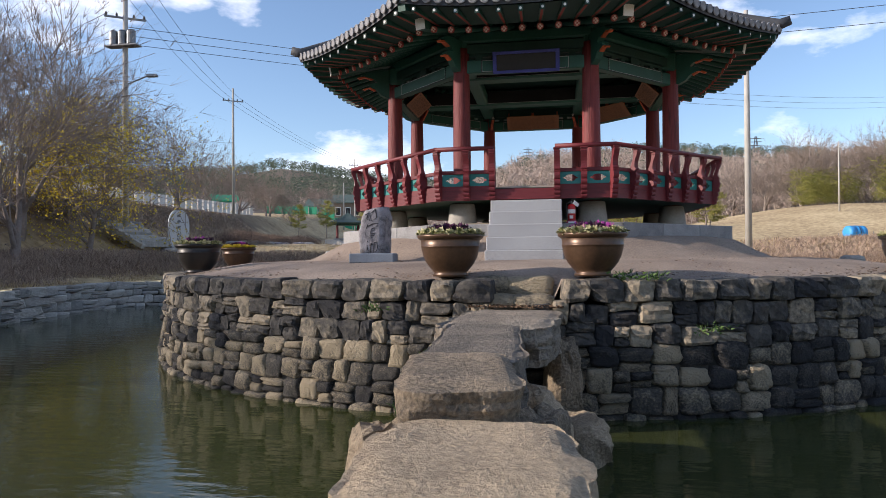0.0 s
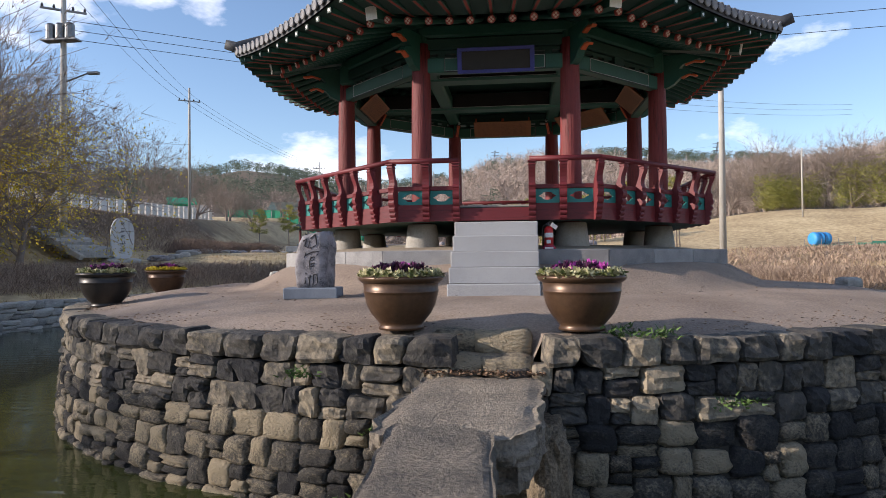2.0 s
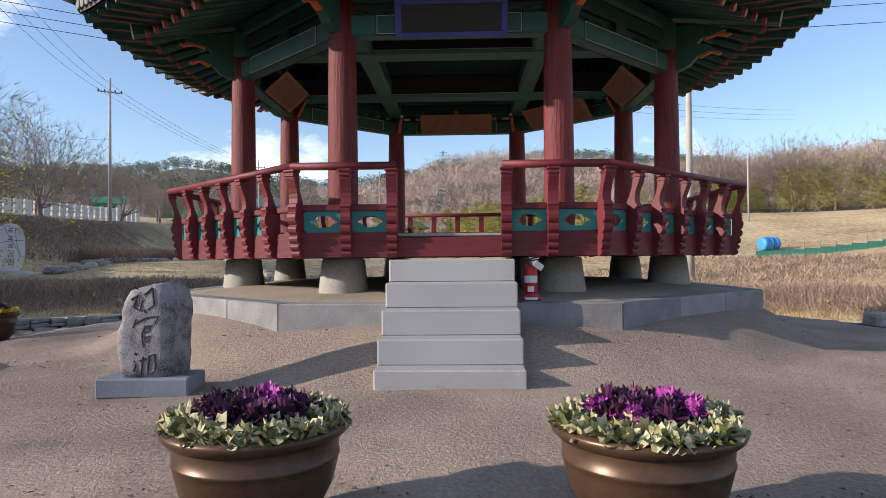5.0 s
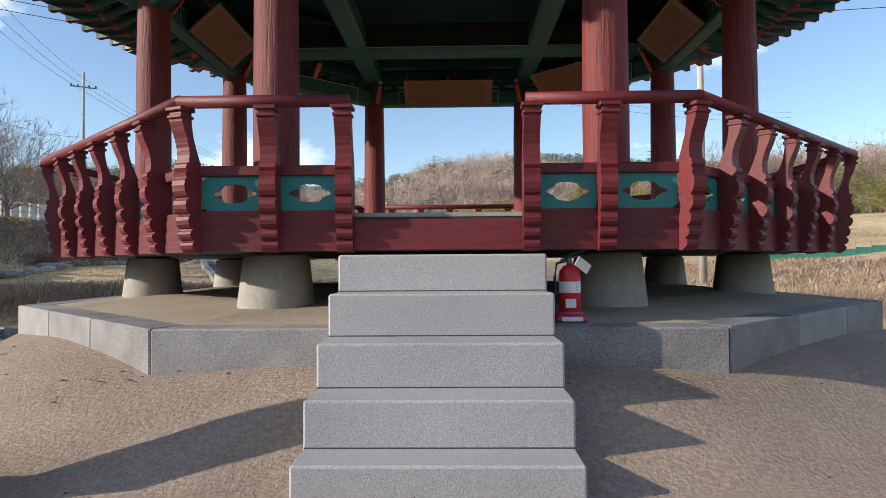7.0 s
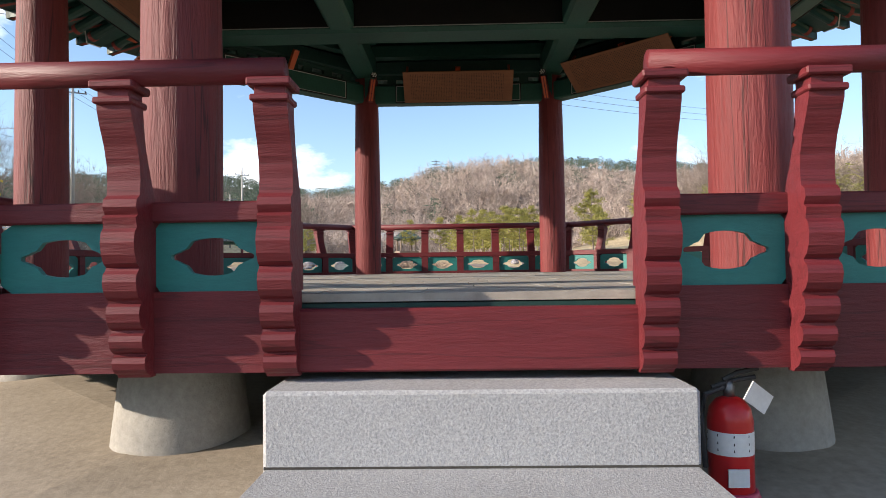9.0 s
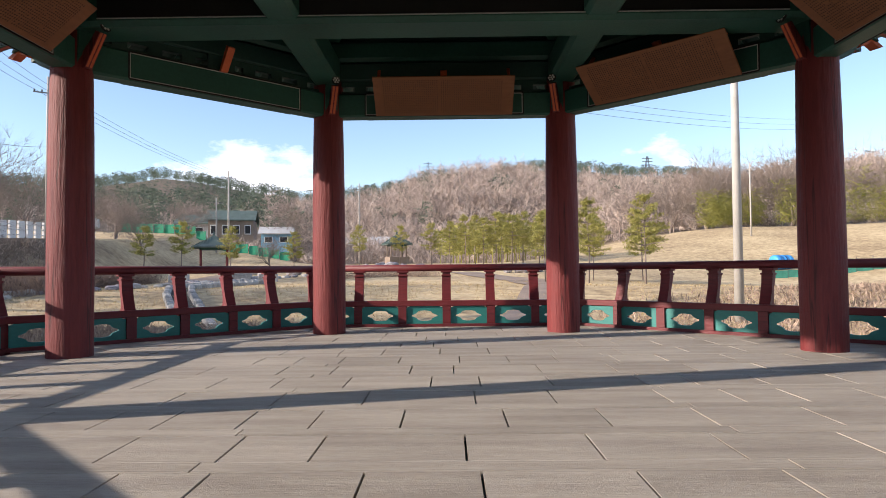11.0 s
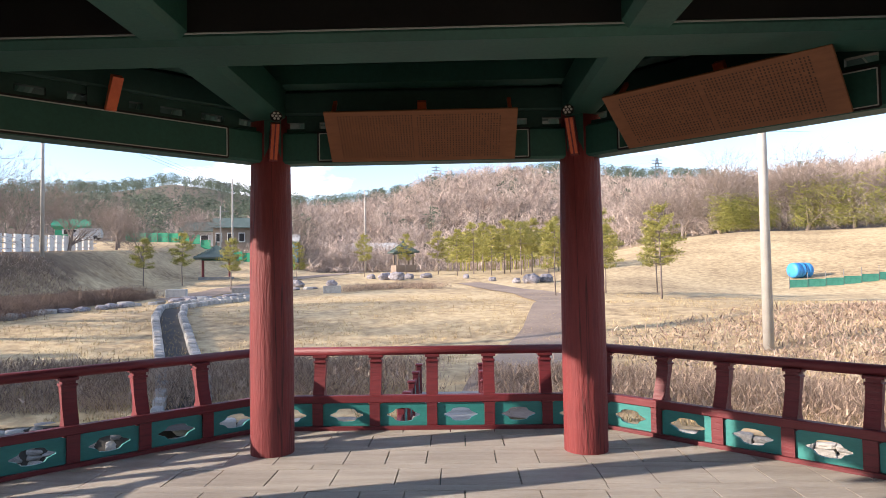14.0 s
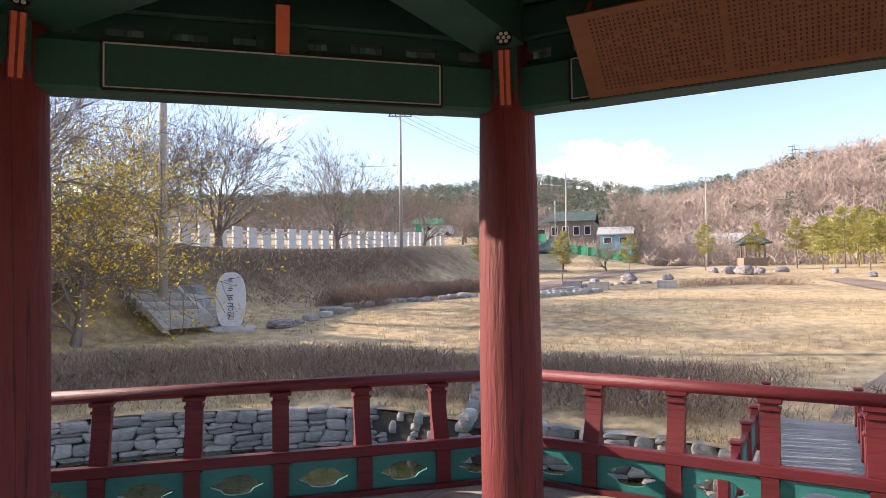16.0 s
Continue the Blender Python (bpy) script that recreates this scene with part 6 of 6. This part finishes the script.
def wire(a, b, sag, label="black overhead cable between poles"):
    a, b = Vector(a), Vector(b)
    pts = [a.lerp(b, i / 16) - Vector((0, 0, 4 * sag * (i / 16) * (1 - i / 16))) for i in range(17)]
    bm = bmesh.new()
    tube(bm, pts, 0.016, 4)
    thing("cable", bm, CABLE, label, "cable", "overhead cables")


for q in (-1.0, 0.0, 1.0):
    wire((-24.3 + q * 0.8, 34.7 + q * 0.5, z_b + 15.8), (-34.6 + q * 0.8, 68.1 + q * 0.5, z_a + 12.8), 0.7)
    wire((-34.6 + q * 0.8, 68.1 + q * 0.5, z_a + 12.8), (-34.0 + q * 0.8, 112 + q * 0.5, z_c + 12.5), 0.8)
    wire((-24.3 + q * 0.8, 34.7 + q * 0.5, z_b + 15.8), (-19 + q, -10 + q * 0.5, 16.5), 0.6)
    wire((-24.3, 34.7, z_b + 12.2 + q * 0.5), (60, 128, 27 + q * 0.9), 1.5)
for q in (0.0, 0.9):
    wire((10.7, 38.5, 12.2 + q), (75, 30, 15 + q), 0.8)
wire((-24.3, 34.7, z_b + 8.5), (-34.6, 68.1, z_a + 8.0), 0.8)

fence = empty("fence", "white concrete fence along the top of the embankment", "fence", at=(-33, 30, 3.5))
fpost = mesh_of("fence_post", boxed(-0.10, 0.10, -0.42, 0.42, -0.3, 1.6, bevel=0.02), WHITE_FENCE)
y = 26.0
while y < 92:
    x = fence_x(y)
    z = max(land(x, y), land(x - 0.5, y))
    part("post", fpost, None, fence, "", Matrix.Translation((x, y, z)))
    x2, y2 = fence_x(y + 1.7), y + 1.7
    z2 = max(land(x2, y2), land(x2 - 0.5, y2))
    ang = math.atan2(y2 - y, x2 - x)
    for q in range(3):
        bm = boxed(0.0, math.hypot(x2 - x, y2 - y), -0.04, 0.04, 0.25 + 0.5 * q, 0.36 + 0.5 * q)
        part("board", bm, WHITE_FENCE, fence, "", Matrix.Translation((x, y, z)) @ Matrix.Rotation(ang, 4, "Z") @ Matrix.Rotation(-math.atan2(z2 - z, 1.7), 4, "Y"))
    y += 1.7

# ---- distant buildings ----
ROOF_GREEN = material("green_grey_tile", (0.04, 0.07, 0.06), (0.11, 0.15, 0.13), 0.6, 12, 1, 0.2)
WALL_PALE = material("pale_house_wall", (0.35, 0.36, 0.36), (0.52, 0.53, 0.52), 0.8, 10, 1, 0.1)
WALL_BLUE = material("blue_house_wall", (0.12, 0.30, 0.42), (0.22, 0.45, 0.58), 0.7, 10, 1, 0.1)
GREEN_SHEET = material("green_sheet", (0.01, 0.22, 0.12), (0.03, 0.36, 0.20), 0.7, 10, 1, 0.1)
BROWN_WALL = material("brown_house_wall", (0.16, 0.12, 0.09), (0.28, 0.22, 0.17), 0.8, 10, 1, 0.1)


def gazebo(x, y, w, h, label, storeys=1):
    z = land(x, y)
    g = empty("small_pavilion", label, "pavilion", "small garden pavilions", at=(x, y, z))
    m = Matrix.Translation((x, y, z)) @ Matrix.Rotation(0.35, 4, "Z")
    for a in (-1, 1):
        for b in (-1, 1):
            part("post", turned([(0.13, -0.2), (0.12, h)], 10), RED if storeys == 1 else BROWN_WALL, g, "", m @ Matrix.Translation((a * w * 0.42, b * w * 0.42, 0)))
    part("base", boxed(-w * 0.55, w * 0.55, -w * 0.55, w * 0.55, -0.3, 0.25 if storeys == 1 else h * 0.35, bevel=0.03), ROCK_PALE if storeys == 1 else BROWN_WALL, g, "stone base", m)
    part("beam", boxed(-w * 0.46, w * 0.46, -w * 0.46, w * 0.46, h - 0.3, h), GREEN, g, "", m)
    bm = bmesh.new()
    lathe(bm, [(w * 0.98, h - 0.12), (w * 1.0, h + 0.02), (w * 0.62, h + 0.42), (w * 0.3, h + 0.95), (0.12, h + 1.55), (0.16, h + 1.7), (0.05, h + 2.0)], 4, Matrix.Rotation(radians(45), 4, "Z"))
    roof_g = part("roof", bm, ROOF_GREEN, g, "green-grey tiled hipped roof", m)
    for k in range(4):
        for i in range(-6, 7):
            xx = i * w * 0.105
            a0 = w * 0.70
            a1 = max(abs(xx) + 0.02, 0.15)
            bm = bmesh.new()
            tube(bm, [(xx, -a0, h + 0.06), (xx, -(a0 + a1) / 2, h + 0.06 + 0.62 * (a0 - a1) / a0 * 0.55), (xx, -a1, h + 0.06 + 1.45 * (1 - a1 / a0))], 0.06, 5)
            part("tile_rib", bm, ROOF_GREEN, roof_g, "", m @ Matrix.Rotation(k * math.pi / 2, 4, "Z"))


gazebo(-29.3, 92.8, 3.6, 2.5, "small garden pavilion with red posts and tiled roof")
gazebo(-8.4, 110.4, 2.7, 2.9, "small raised garden pavilion before the woods", 2)


def house(x, y, turn, w, d, h, wall, roof_mat, label, windows=3, z=None):
    z0 = land(x, y) if z is None else z
    hs = empty("house", label, "house", "houses of the valley", at=(x, y, z0))
    m = Matrix.Translation((x, y, z0)) @ Matrix.Rotation(turn, 4, "Z")
    part("wall", boxed(-w / 2, w / 2, -d / 2, d / 2, -1, h), wall, hs, "", m)
    bm = bmesh.new()
    plate(bm, [(-d / 2 - 0.6, h - 0.1), (0, h + d * 0.28), (d / 2 + 0.6, h - 0.1), (d / 2 + 0.6, h + 0.1), (0, h + d * 0.28 + 0.25), (-d / 2 - 0.6, h + 0.1)], -w / 2 - 0.5, w / 2 + 0.5)
    part("roof", bm, roof_mat, hs, "", m)
    for i in range(windows):
        xx = -w / 2 + (i + 0.5) * w / windows
        win = part("window", boxed(xx - w / windows * 0.28, xx + w / windows * 0.28, -d / 2 - 0.06, -d / 2 + 0.02, h * 0.4, h * 0.8), WHITE_PAINT, hs, "white framed window", m)
        part("pane", boxed(xx - w / windows * 0.23, xx + w / windows * 0.23, -d / 2 - 0.075, -d / 2 - 0.05, h * 0.43, h * 0.77), BLACK_BOARD, win, "dark pane", m)


house(-43.9, 144, 0.2, 8.5, 7, 4.6, BROWN_WALL, ROOF_GREEN, "two-tone brown house with grey tiled roof", 4, 7.6)
house(-31.6, 131, 0.15, 5.2, 4, 2.6, WALL_BLUE, WALL_PALE, "low pale blue house with metal roof", 2, 6.2)
house(-62.5, 119, 0.5, 4.5, 4, 2.0, GREEN_SHEET, GREEN_SHEET, "green sheet-metal shed at the village edge", 1)
house(-52, 150, 0.1, 9, 7, 3.4, WALL_PALE, ROOF_GREEN, "pale house with dark tiled roof", 3)
house(-20, 170, 0.0, 14, 6, 2.6, BROWN_WALL, WALL_PALE, "long low building with a pale roof behind the trees", 4)
screen = empty("green_fence", "green mesh fence along the village edge", "fence", at=(-45, 128, 3))
for i in range(16):
    x = -54 + i * 1.7
    part("panel", boxed(-0.82, 0.82, -0.03, 0.03, 0, 1.5), GREEN_SHEET, screen, "", Matrix.Translation((x, 121 + 0.2 * i, land(x, 121 + 0.2 * i))))
car = empty("parked_van", "white and grey van parked by the shed", "van", at=(-58.5, 116.2, land(-58.5, 116.2)))
cm = Matrix.Translation((-58.5, 116.2, land(-58.5, 116.2) + 0.1)) @ Matrix.Rotation(0.3, 4, "Z")
bm = bmesh.new()
plate(bm, [(-2.2, 0.35), (2.2, 0.35), (2.25, 0.9), (1.5, 1.1), (0.9, 1.8), (-2.1, 1.85), (-2.25, 1.0)], -0.85, 0.85, Matrix.Rotation(radians(90), 4, "Z"))
part("body", bm, WALL_PALE, car, "", cm)
for a in (-1.4, 1.4):
    for b in (-0.85, 0.85):
        part("wheel", turned([(0.33, -0.1), (0.33, 0.1)], 14), CABLE, car, "", cm @ Matrix.Translation((a, b, 0.33)) @ Matrix.Rotation(radians(90), 4, "X"))
tz = land(35.5, 84.8)
tank = empty("blue_tank", "bright blue plastic water tank lying on the field", "water tank", at=(35.5, 84.8, tz))
tm = Matrix.Translation((35.5, 84.8, tz + 0.75)) @ Matrix.Rotation(0.35, 4, "Z") @ Matrix.Rotation(radians(90), 4, "Y") @ Matrix.Diagonal((0.78, 0.78, 0.78, 1))
part("tank", turned([(0.5, -1.5), (0.9, -1.42), (1.0, -1.3), (1.02, -0.42), (0.98, -0.40), (0.98, -0.34), (1.02, -0.32), (1.02, 0.5), (0.98, 0.52), (0.98, 0.58), (1.02, 0.6), (1.0, 1.3), (0.9, 1.42), (0.5, 1.5)], 24), TARP, tank, "", tm, True)
part("strap", turned([(1.03, 0.05), (1.035, 0.1), (1.03, 0.16)], 24, top=False, bottom=False), CABLE, tank, "dark strap", tm)
net = empty("net_fence", "low green garden netting on thin stakes", "fence", at=(37, 82, tz))
for i in range(10):
    x, y = 31 + i * 1.9, 78 + 0.35 * i
    part("stake", turned([(0.03, -0.2), (0.03, 1.5)], 6), METAL, net, "", Matrix.Translation((x, y, land(x, y))))
    part("netting", boxed(0, 1.9, -0.01, 0.01, 0.1, 0.85), NET, net, "", Matrix.Translation((x, y, land(x, y))) @ Matrix.Rotation(0.18, 4, "Z"))


def pylon(x, y, h, z=None):
    z0 = land(x, y) if z is None else z
    p = empty("pylon", "lattice steel power pylon on the ridge", "pylon", "pylons on the ridge", at=(x, y, z0))
    m = Matrix.Translation((x, y, z0))
    for a in (-1, 1):
        for b in (-1, 1):
            bm = bmesh.new()
            tube(bm, [(a * 2.2, b * 2.2, -2), (a * 0.35, b * 0.35, h)], 0.22, 4)
            part("leg", bm, METAL, p, "", m)
    for q in (0.68, 0.8, 0.92):
        part("crossarm", boxed(-3.2, 3.2, -0.25, 0.25, h * q, h * q + 0.35), METAL, p, "", m)
    for i in range(6):
        bm = boxed(-2.2 * (1 - i / 7), 2.2 * (1 - i / 7), -0.15, 0.15, 0, 0.25)
        part("brace", bm, METAL, p, "", m @ Matrix.Translation((0, 0, h * i / 6)))


pylon(-17, 515, 20)
pylon(122, 420, 17)
wire((-17, 515, land(-17, 515) + 18), (122, 420, land(122, 420) + 15), 5, "thin far power line between pylons")
wire((-17, 515, land(-17, 515) + 15), (122, 420, land(122, 420) + 12), 5, "thin far power line between pylons")

# ---- stones of the walls ----
def stone_template(seed, mat):
    """A hewn block with rounded arrises and a bulging, uneven face."""
    rg = random.Random(seed)
    bm = bmesh.new()
    bmesh.ops.create_cube(bm, size=1)
    bmesh.ops.subdivide_edges(bm, edges=bm.edges[:], cuts=4, use_grid_fill=True)
    off = Vector((rg.random() * 40, rg.random() * 40, rg.random() * 40))
    lean, taper = rg.uniform(-0.18, 0.18), rg.uniform(-0.15, 0.15)
    for v in bm.verts:
        p = v.co * 2
        k = (abs(p.x) ** 7 + abs(p.y) ** 7 + abs(p.z) ** 7) ** (1 / 7)
        p = p / k * max(abs(p.x), abs(p.y), abs(p.z))
        wob = 0.16 * noise.noise(p * 1.2 + off)
        v.co = Vector((p.x * (1 + wob + taper * p.z) + lean * p.z, p.y * (0.9 + 0.20 * noise.noise(p * 1.1 + off)) + 0.14 * noise.noise(p * 2.6 + off), p.z * (1 + 0.2 * noise.noise(Vector((p.x, 9, 0)) * 1.1 + off) + taper * 0.6 * p.x))) / 2
    return mesh_of("stone", bm, mat, True)


STONES = [stone_template(200 + i, ROCK) for i in range(16)]
STONE_TAN = stone_template(215, ROCK_TAN)
PALE_STONES = [stone_template(230 + i, ROCK_PALE) for i in range(7)]


def lay_wall(parent, radius, rows, near, templates, seed, caps, skip=None, length=(0.18, 0.46), accent=None, joined=None):
    """Courses of stones on a round wall; those within near are parts, the rest one joined part."""
    rg = random.Random(seed)
    vs, fs = [], []
    count = 0
    for j, (z0, z1) in enumerate(rows):
        th = -180.0 + rg.random() * 2
        top = j == len(rows) - 1 and caps
        while th < 179.5:
            ln = rg.uniform(0.30, 0.58) if top else rg.uniform(*length)
            r = radius(th, (z0 + z1) / 2)
            dth = math.degrees(ln / r)
            mid = th + dth / 2
            th += dth
            wob = 0.03 if top else 0.09
            zz0, zz1 = z0 + wob * noise.noise((mid * 0.35, j * 3.7, 0)), z1 + (0.015 if top else 0.09) * noise.noise((mid * 0.35, j * 3.7 + 3.7, 0))
            pieces = [(zz0, zz1)]
            if not top and rg.random() < 0.3:
                c = zz0 + (zz1 - zz0) * rg.uniform(0.4, 0.6)
                pieces = [(zz0, c), (c, zz1)]
            for a, b in pieces:
                x, y = CX + r * math.sin(radians(mid)), CY + r * math.cos(radians(mid))
                if skip and skip(x, y, (a + b) / 2):
                    continue
                m = Matrix.Translation((x, y, (a + b) / 2)) @ Matrix.Rotation(radians(-mid + rg.uniform(-2.5, 2.5)), 4, "Z") @ Matrix.Rotation(rg.uniform(-0.07, 0.07) * (0.3 if top else 1), 4, "Y") @ Matrix.Diagonal((ln * 1.0, 0.5 if top else 0.36 + rg.uniform(-0.06, 0.08), (b - a) * 1.02, 1))
                me = rg.choice(templates)
                if accent and accent(x, a, b):
                    me = STONE_TAN
                if near(mid) and count < 300:
                    part("stone", me, None, parent, "", m)
                    count += 1
                else:
                    n = len(vs)
                    vs += [m @ v.co for v in me.vertices]
                    fs += [tuple(n + q for q in p.vertices) for p in me.polygons]
    me = bpy.data.meshes.new("joined_stones")
    me.from_pydata(vs, [], fs)
    me.materials.append(joined)
    tagged(part("stone_courses", me, None, parent), kind="stuff")


ISLE_ROWS = ((-2.12, -1.85), (-1.85, -1.58), (-1.58, -1.30), (-1.30, -1.02), (-1.02, -0.76), (-0.76, -0.47), (-0.47, -0.185))
lay_wall(isle_wall, lambda th, z: ISLE - 0.18 - 0.09 * (z + 0.2), ISLE_ROWS, lambda th: abs(abs(th) - 180) < 62, STONES, 77, True,
         lambda x, y, z: -1.02 < x < -0.02 and y < 10 and z > -0.6, accent=lambda x, a, b: -2.72 < x < -2.45 and -1.1 < (a + b) / 2 < -0.85, joined=ROCK_JOINED)
for x, y, z, sx, sy, sz in ((-0.80, 8.76, -0.50, 0.56, 0.42, 0.27), (-0.27, 8.74, -0.50, 0.50, 0.42, 0.25), (-0.84, 9.06, -0.285, 0.46, 0.40, 0.30), (-0.32, 9.04, -0.285, 0.58, 0.40, 0.29)):
    part("stone", STONES[int(abs(x * 10)) % 10], None, isle_wall, "", Matrix.Translation((x, y, z)) @ Matrix.Diagonal((sx * 1.05, sy, sz, 1)))
BANK_ROWS = ((-2.1, -1.8), (-1.8, -1.48), (-1.48, -1.17), (-1.17, -0.84))
lay_wall(bank_wall, lambda th, z: bank_r(th) + 0.1, BANK_ROWS, lambda th: -78 < th < -12, PALE_STONES, 78, False, length=(0.4, 0.85), joined=PALE_JOINED)

# fallen leaves and twigs lying on the island
LITTER = material("leaf_litter", (0.05, 0.03, 0.02), (0.24, 0.15, 0.09), 0.9, 20, 2, 0.0, island=0.7)
lv, lf = [], []
rg = random.Random(55)
for i in range(2600):
    if i % 3:
        th, r = radians(rg.uniform(95, 265)), 8.5 - abs(rg.gauss(0, 0.35))
    else:
        th, r = radians(rg.uniform(100, 260)), rg.uniform(4.7, 8.4)
    if noise.noise((r * 1.2, th * 6, 2)) < 0.0:
        continue
    x, y = CX + r * math.sin(th), CY + r * math.cos(th)
    z = mound(r) + 0.025
    a, s = rg.random() * 6.283, rg.uniform(0.012, 0.032)
    n = len(lv)
    lv += [(x + s * math.cos(a), y + s * math.sin(a), z), (x - s * 0.5 * math.sin(a), y + s * 0.5 * math.cos(a), z + 0.008), (x - s * math.cos(a), y - s * math.sin(a), z), (x + s * 0.5 * math.sin(a), y - s * 0.5 * math.cos(a), z + 0.006)]
    lf.append((n, n + 1, n + 2, n + 3))
for i in range(500):
    x, y = rg.uniform(-1.1, 0.1), 8.55 - abs(rg.gauss(0, 0.12))
    a, s, z, n = rg.random() * 6.283, rg.uniform(0.012, 0.03), -0.535 + rg.random() * 0.03, len(lv)
    lv += [(x + s * math.cos(a), y + s * math.sin(a), z), (x - s * 0.5 * math.sin(a), y + s * 0.5 * math.cos(a), z + 0.012), (x - s * math.cos(a), y - s * math.sin(a), z), (x + s * 0.5 * math.sin(a), y - s * 0.5 * math.cos(a), z + 0.006)]
    lf.append((n, n + 1, n + 2, n + 3))
me = bpy.data.meshes.new("leaf_litter")
me.from_pydata(lv, [], lf)
me.materials.append(LITTER)
tagged(new("leaf_litter", me), "scattered dry brown leaves on the sandy ground", "leaves", kind="stuff")
WEED = material("green_weed", (0.03, 0.07, 0.015), (0.10, 0.17, 0.04), 0.7, 20, 3, 0.0, island=0.5)
bm = bmesh.new()
for x, y, z in ((1.02, 8.72, -0.17), (1.25, 8.7, -0.17), (0.85, 8.8, -0.15), (1.9, 8.55, -0.8), (-2.4, 8.45, -0.55), (-1.5, 8.3, -1.1), (-1.9, 8.3, -1.8)):
    for i in range(60):
        p = Vector((x + rg.gauss(0, 0.10), y + rg.gauss(0, 0.06), z + rg.gauss(0, 0.03)))
        d = Vector((rg.gauss(0, 1), rg.gauss(0, 1) - 0.4, rg.uniform(0.2, 1))).normalized() * 0.07
        s = d.cross(Vector((rg.gauss(0, 1), rg.gauss(0, 1), rg.gauss(0, 1)))).normalized() * 0.014
        bm.faces.new([bm.verts.new(q) for q in (p - s, p + s, p + d)])
tagged(part("weeds", bm, WEED), "small green weeds growing from the stone wall", "weeds", kind="stuff")
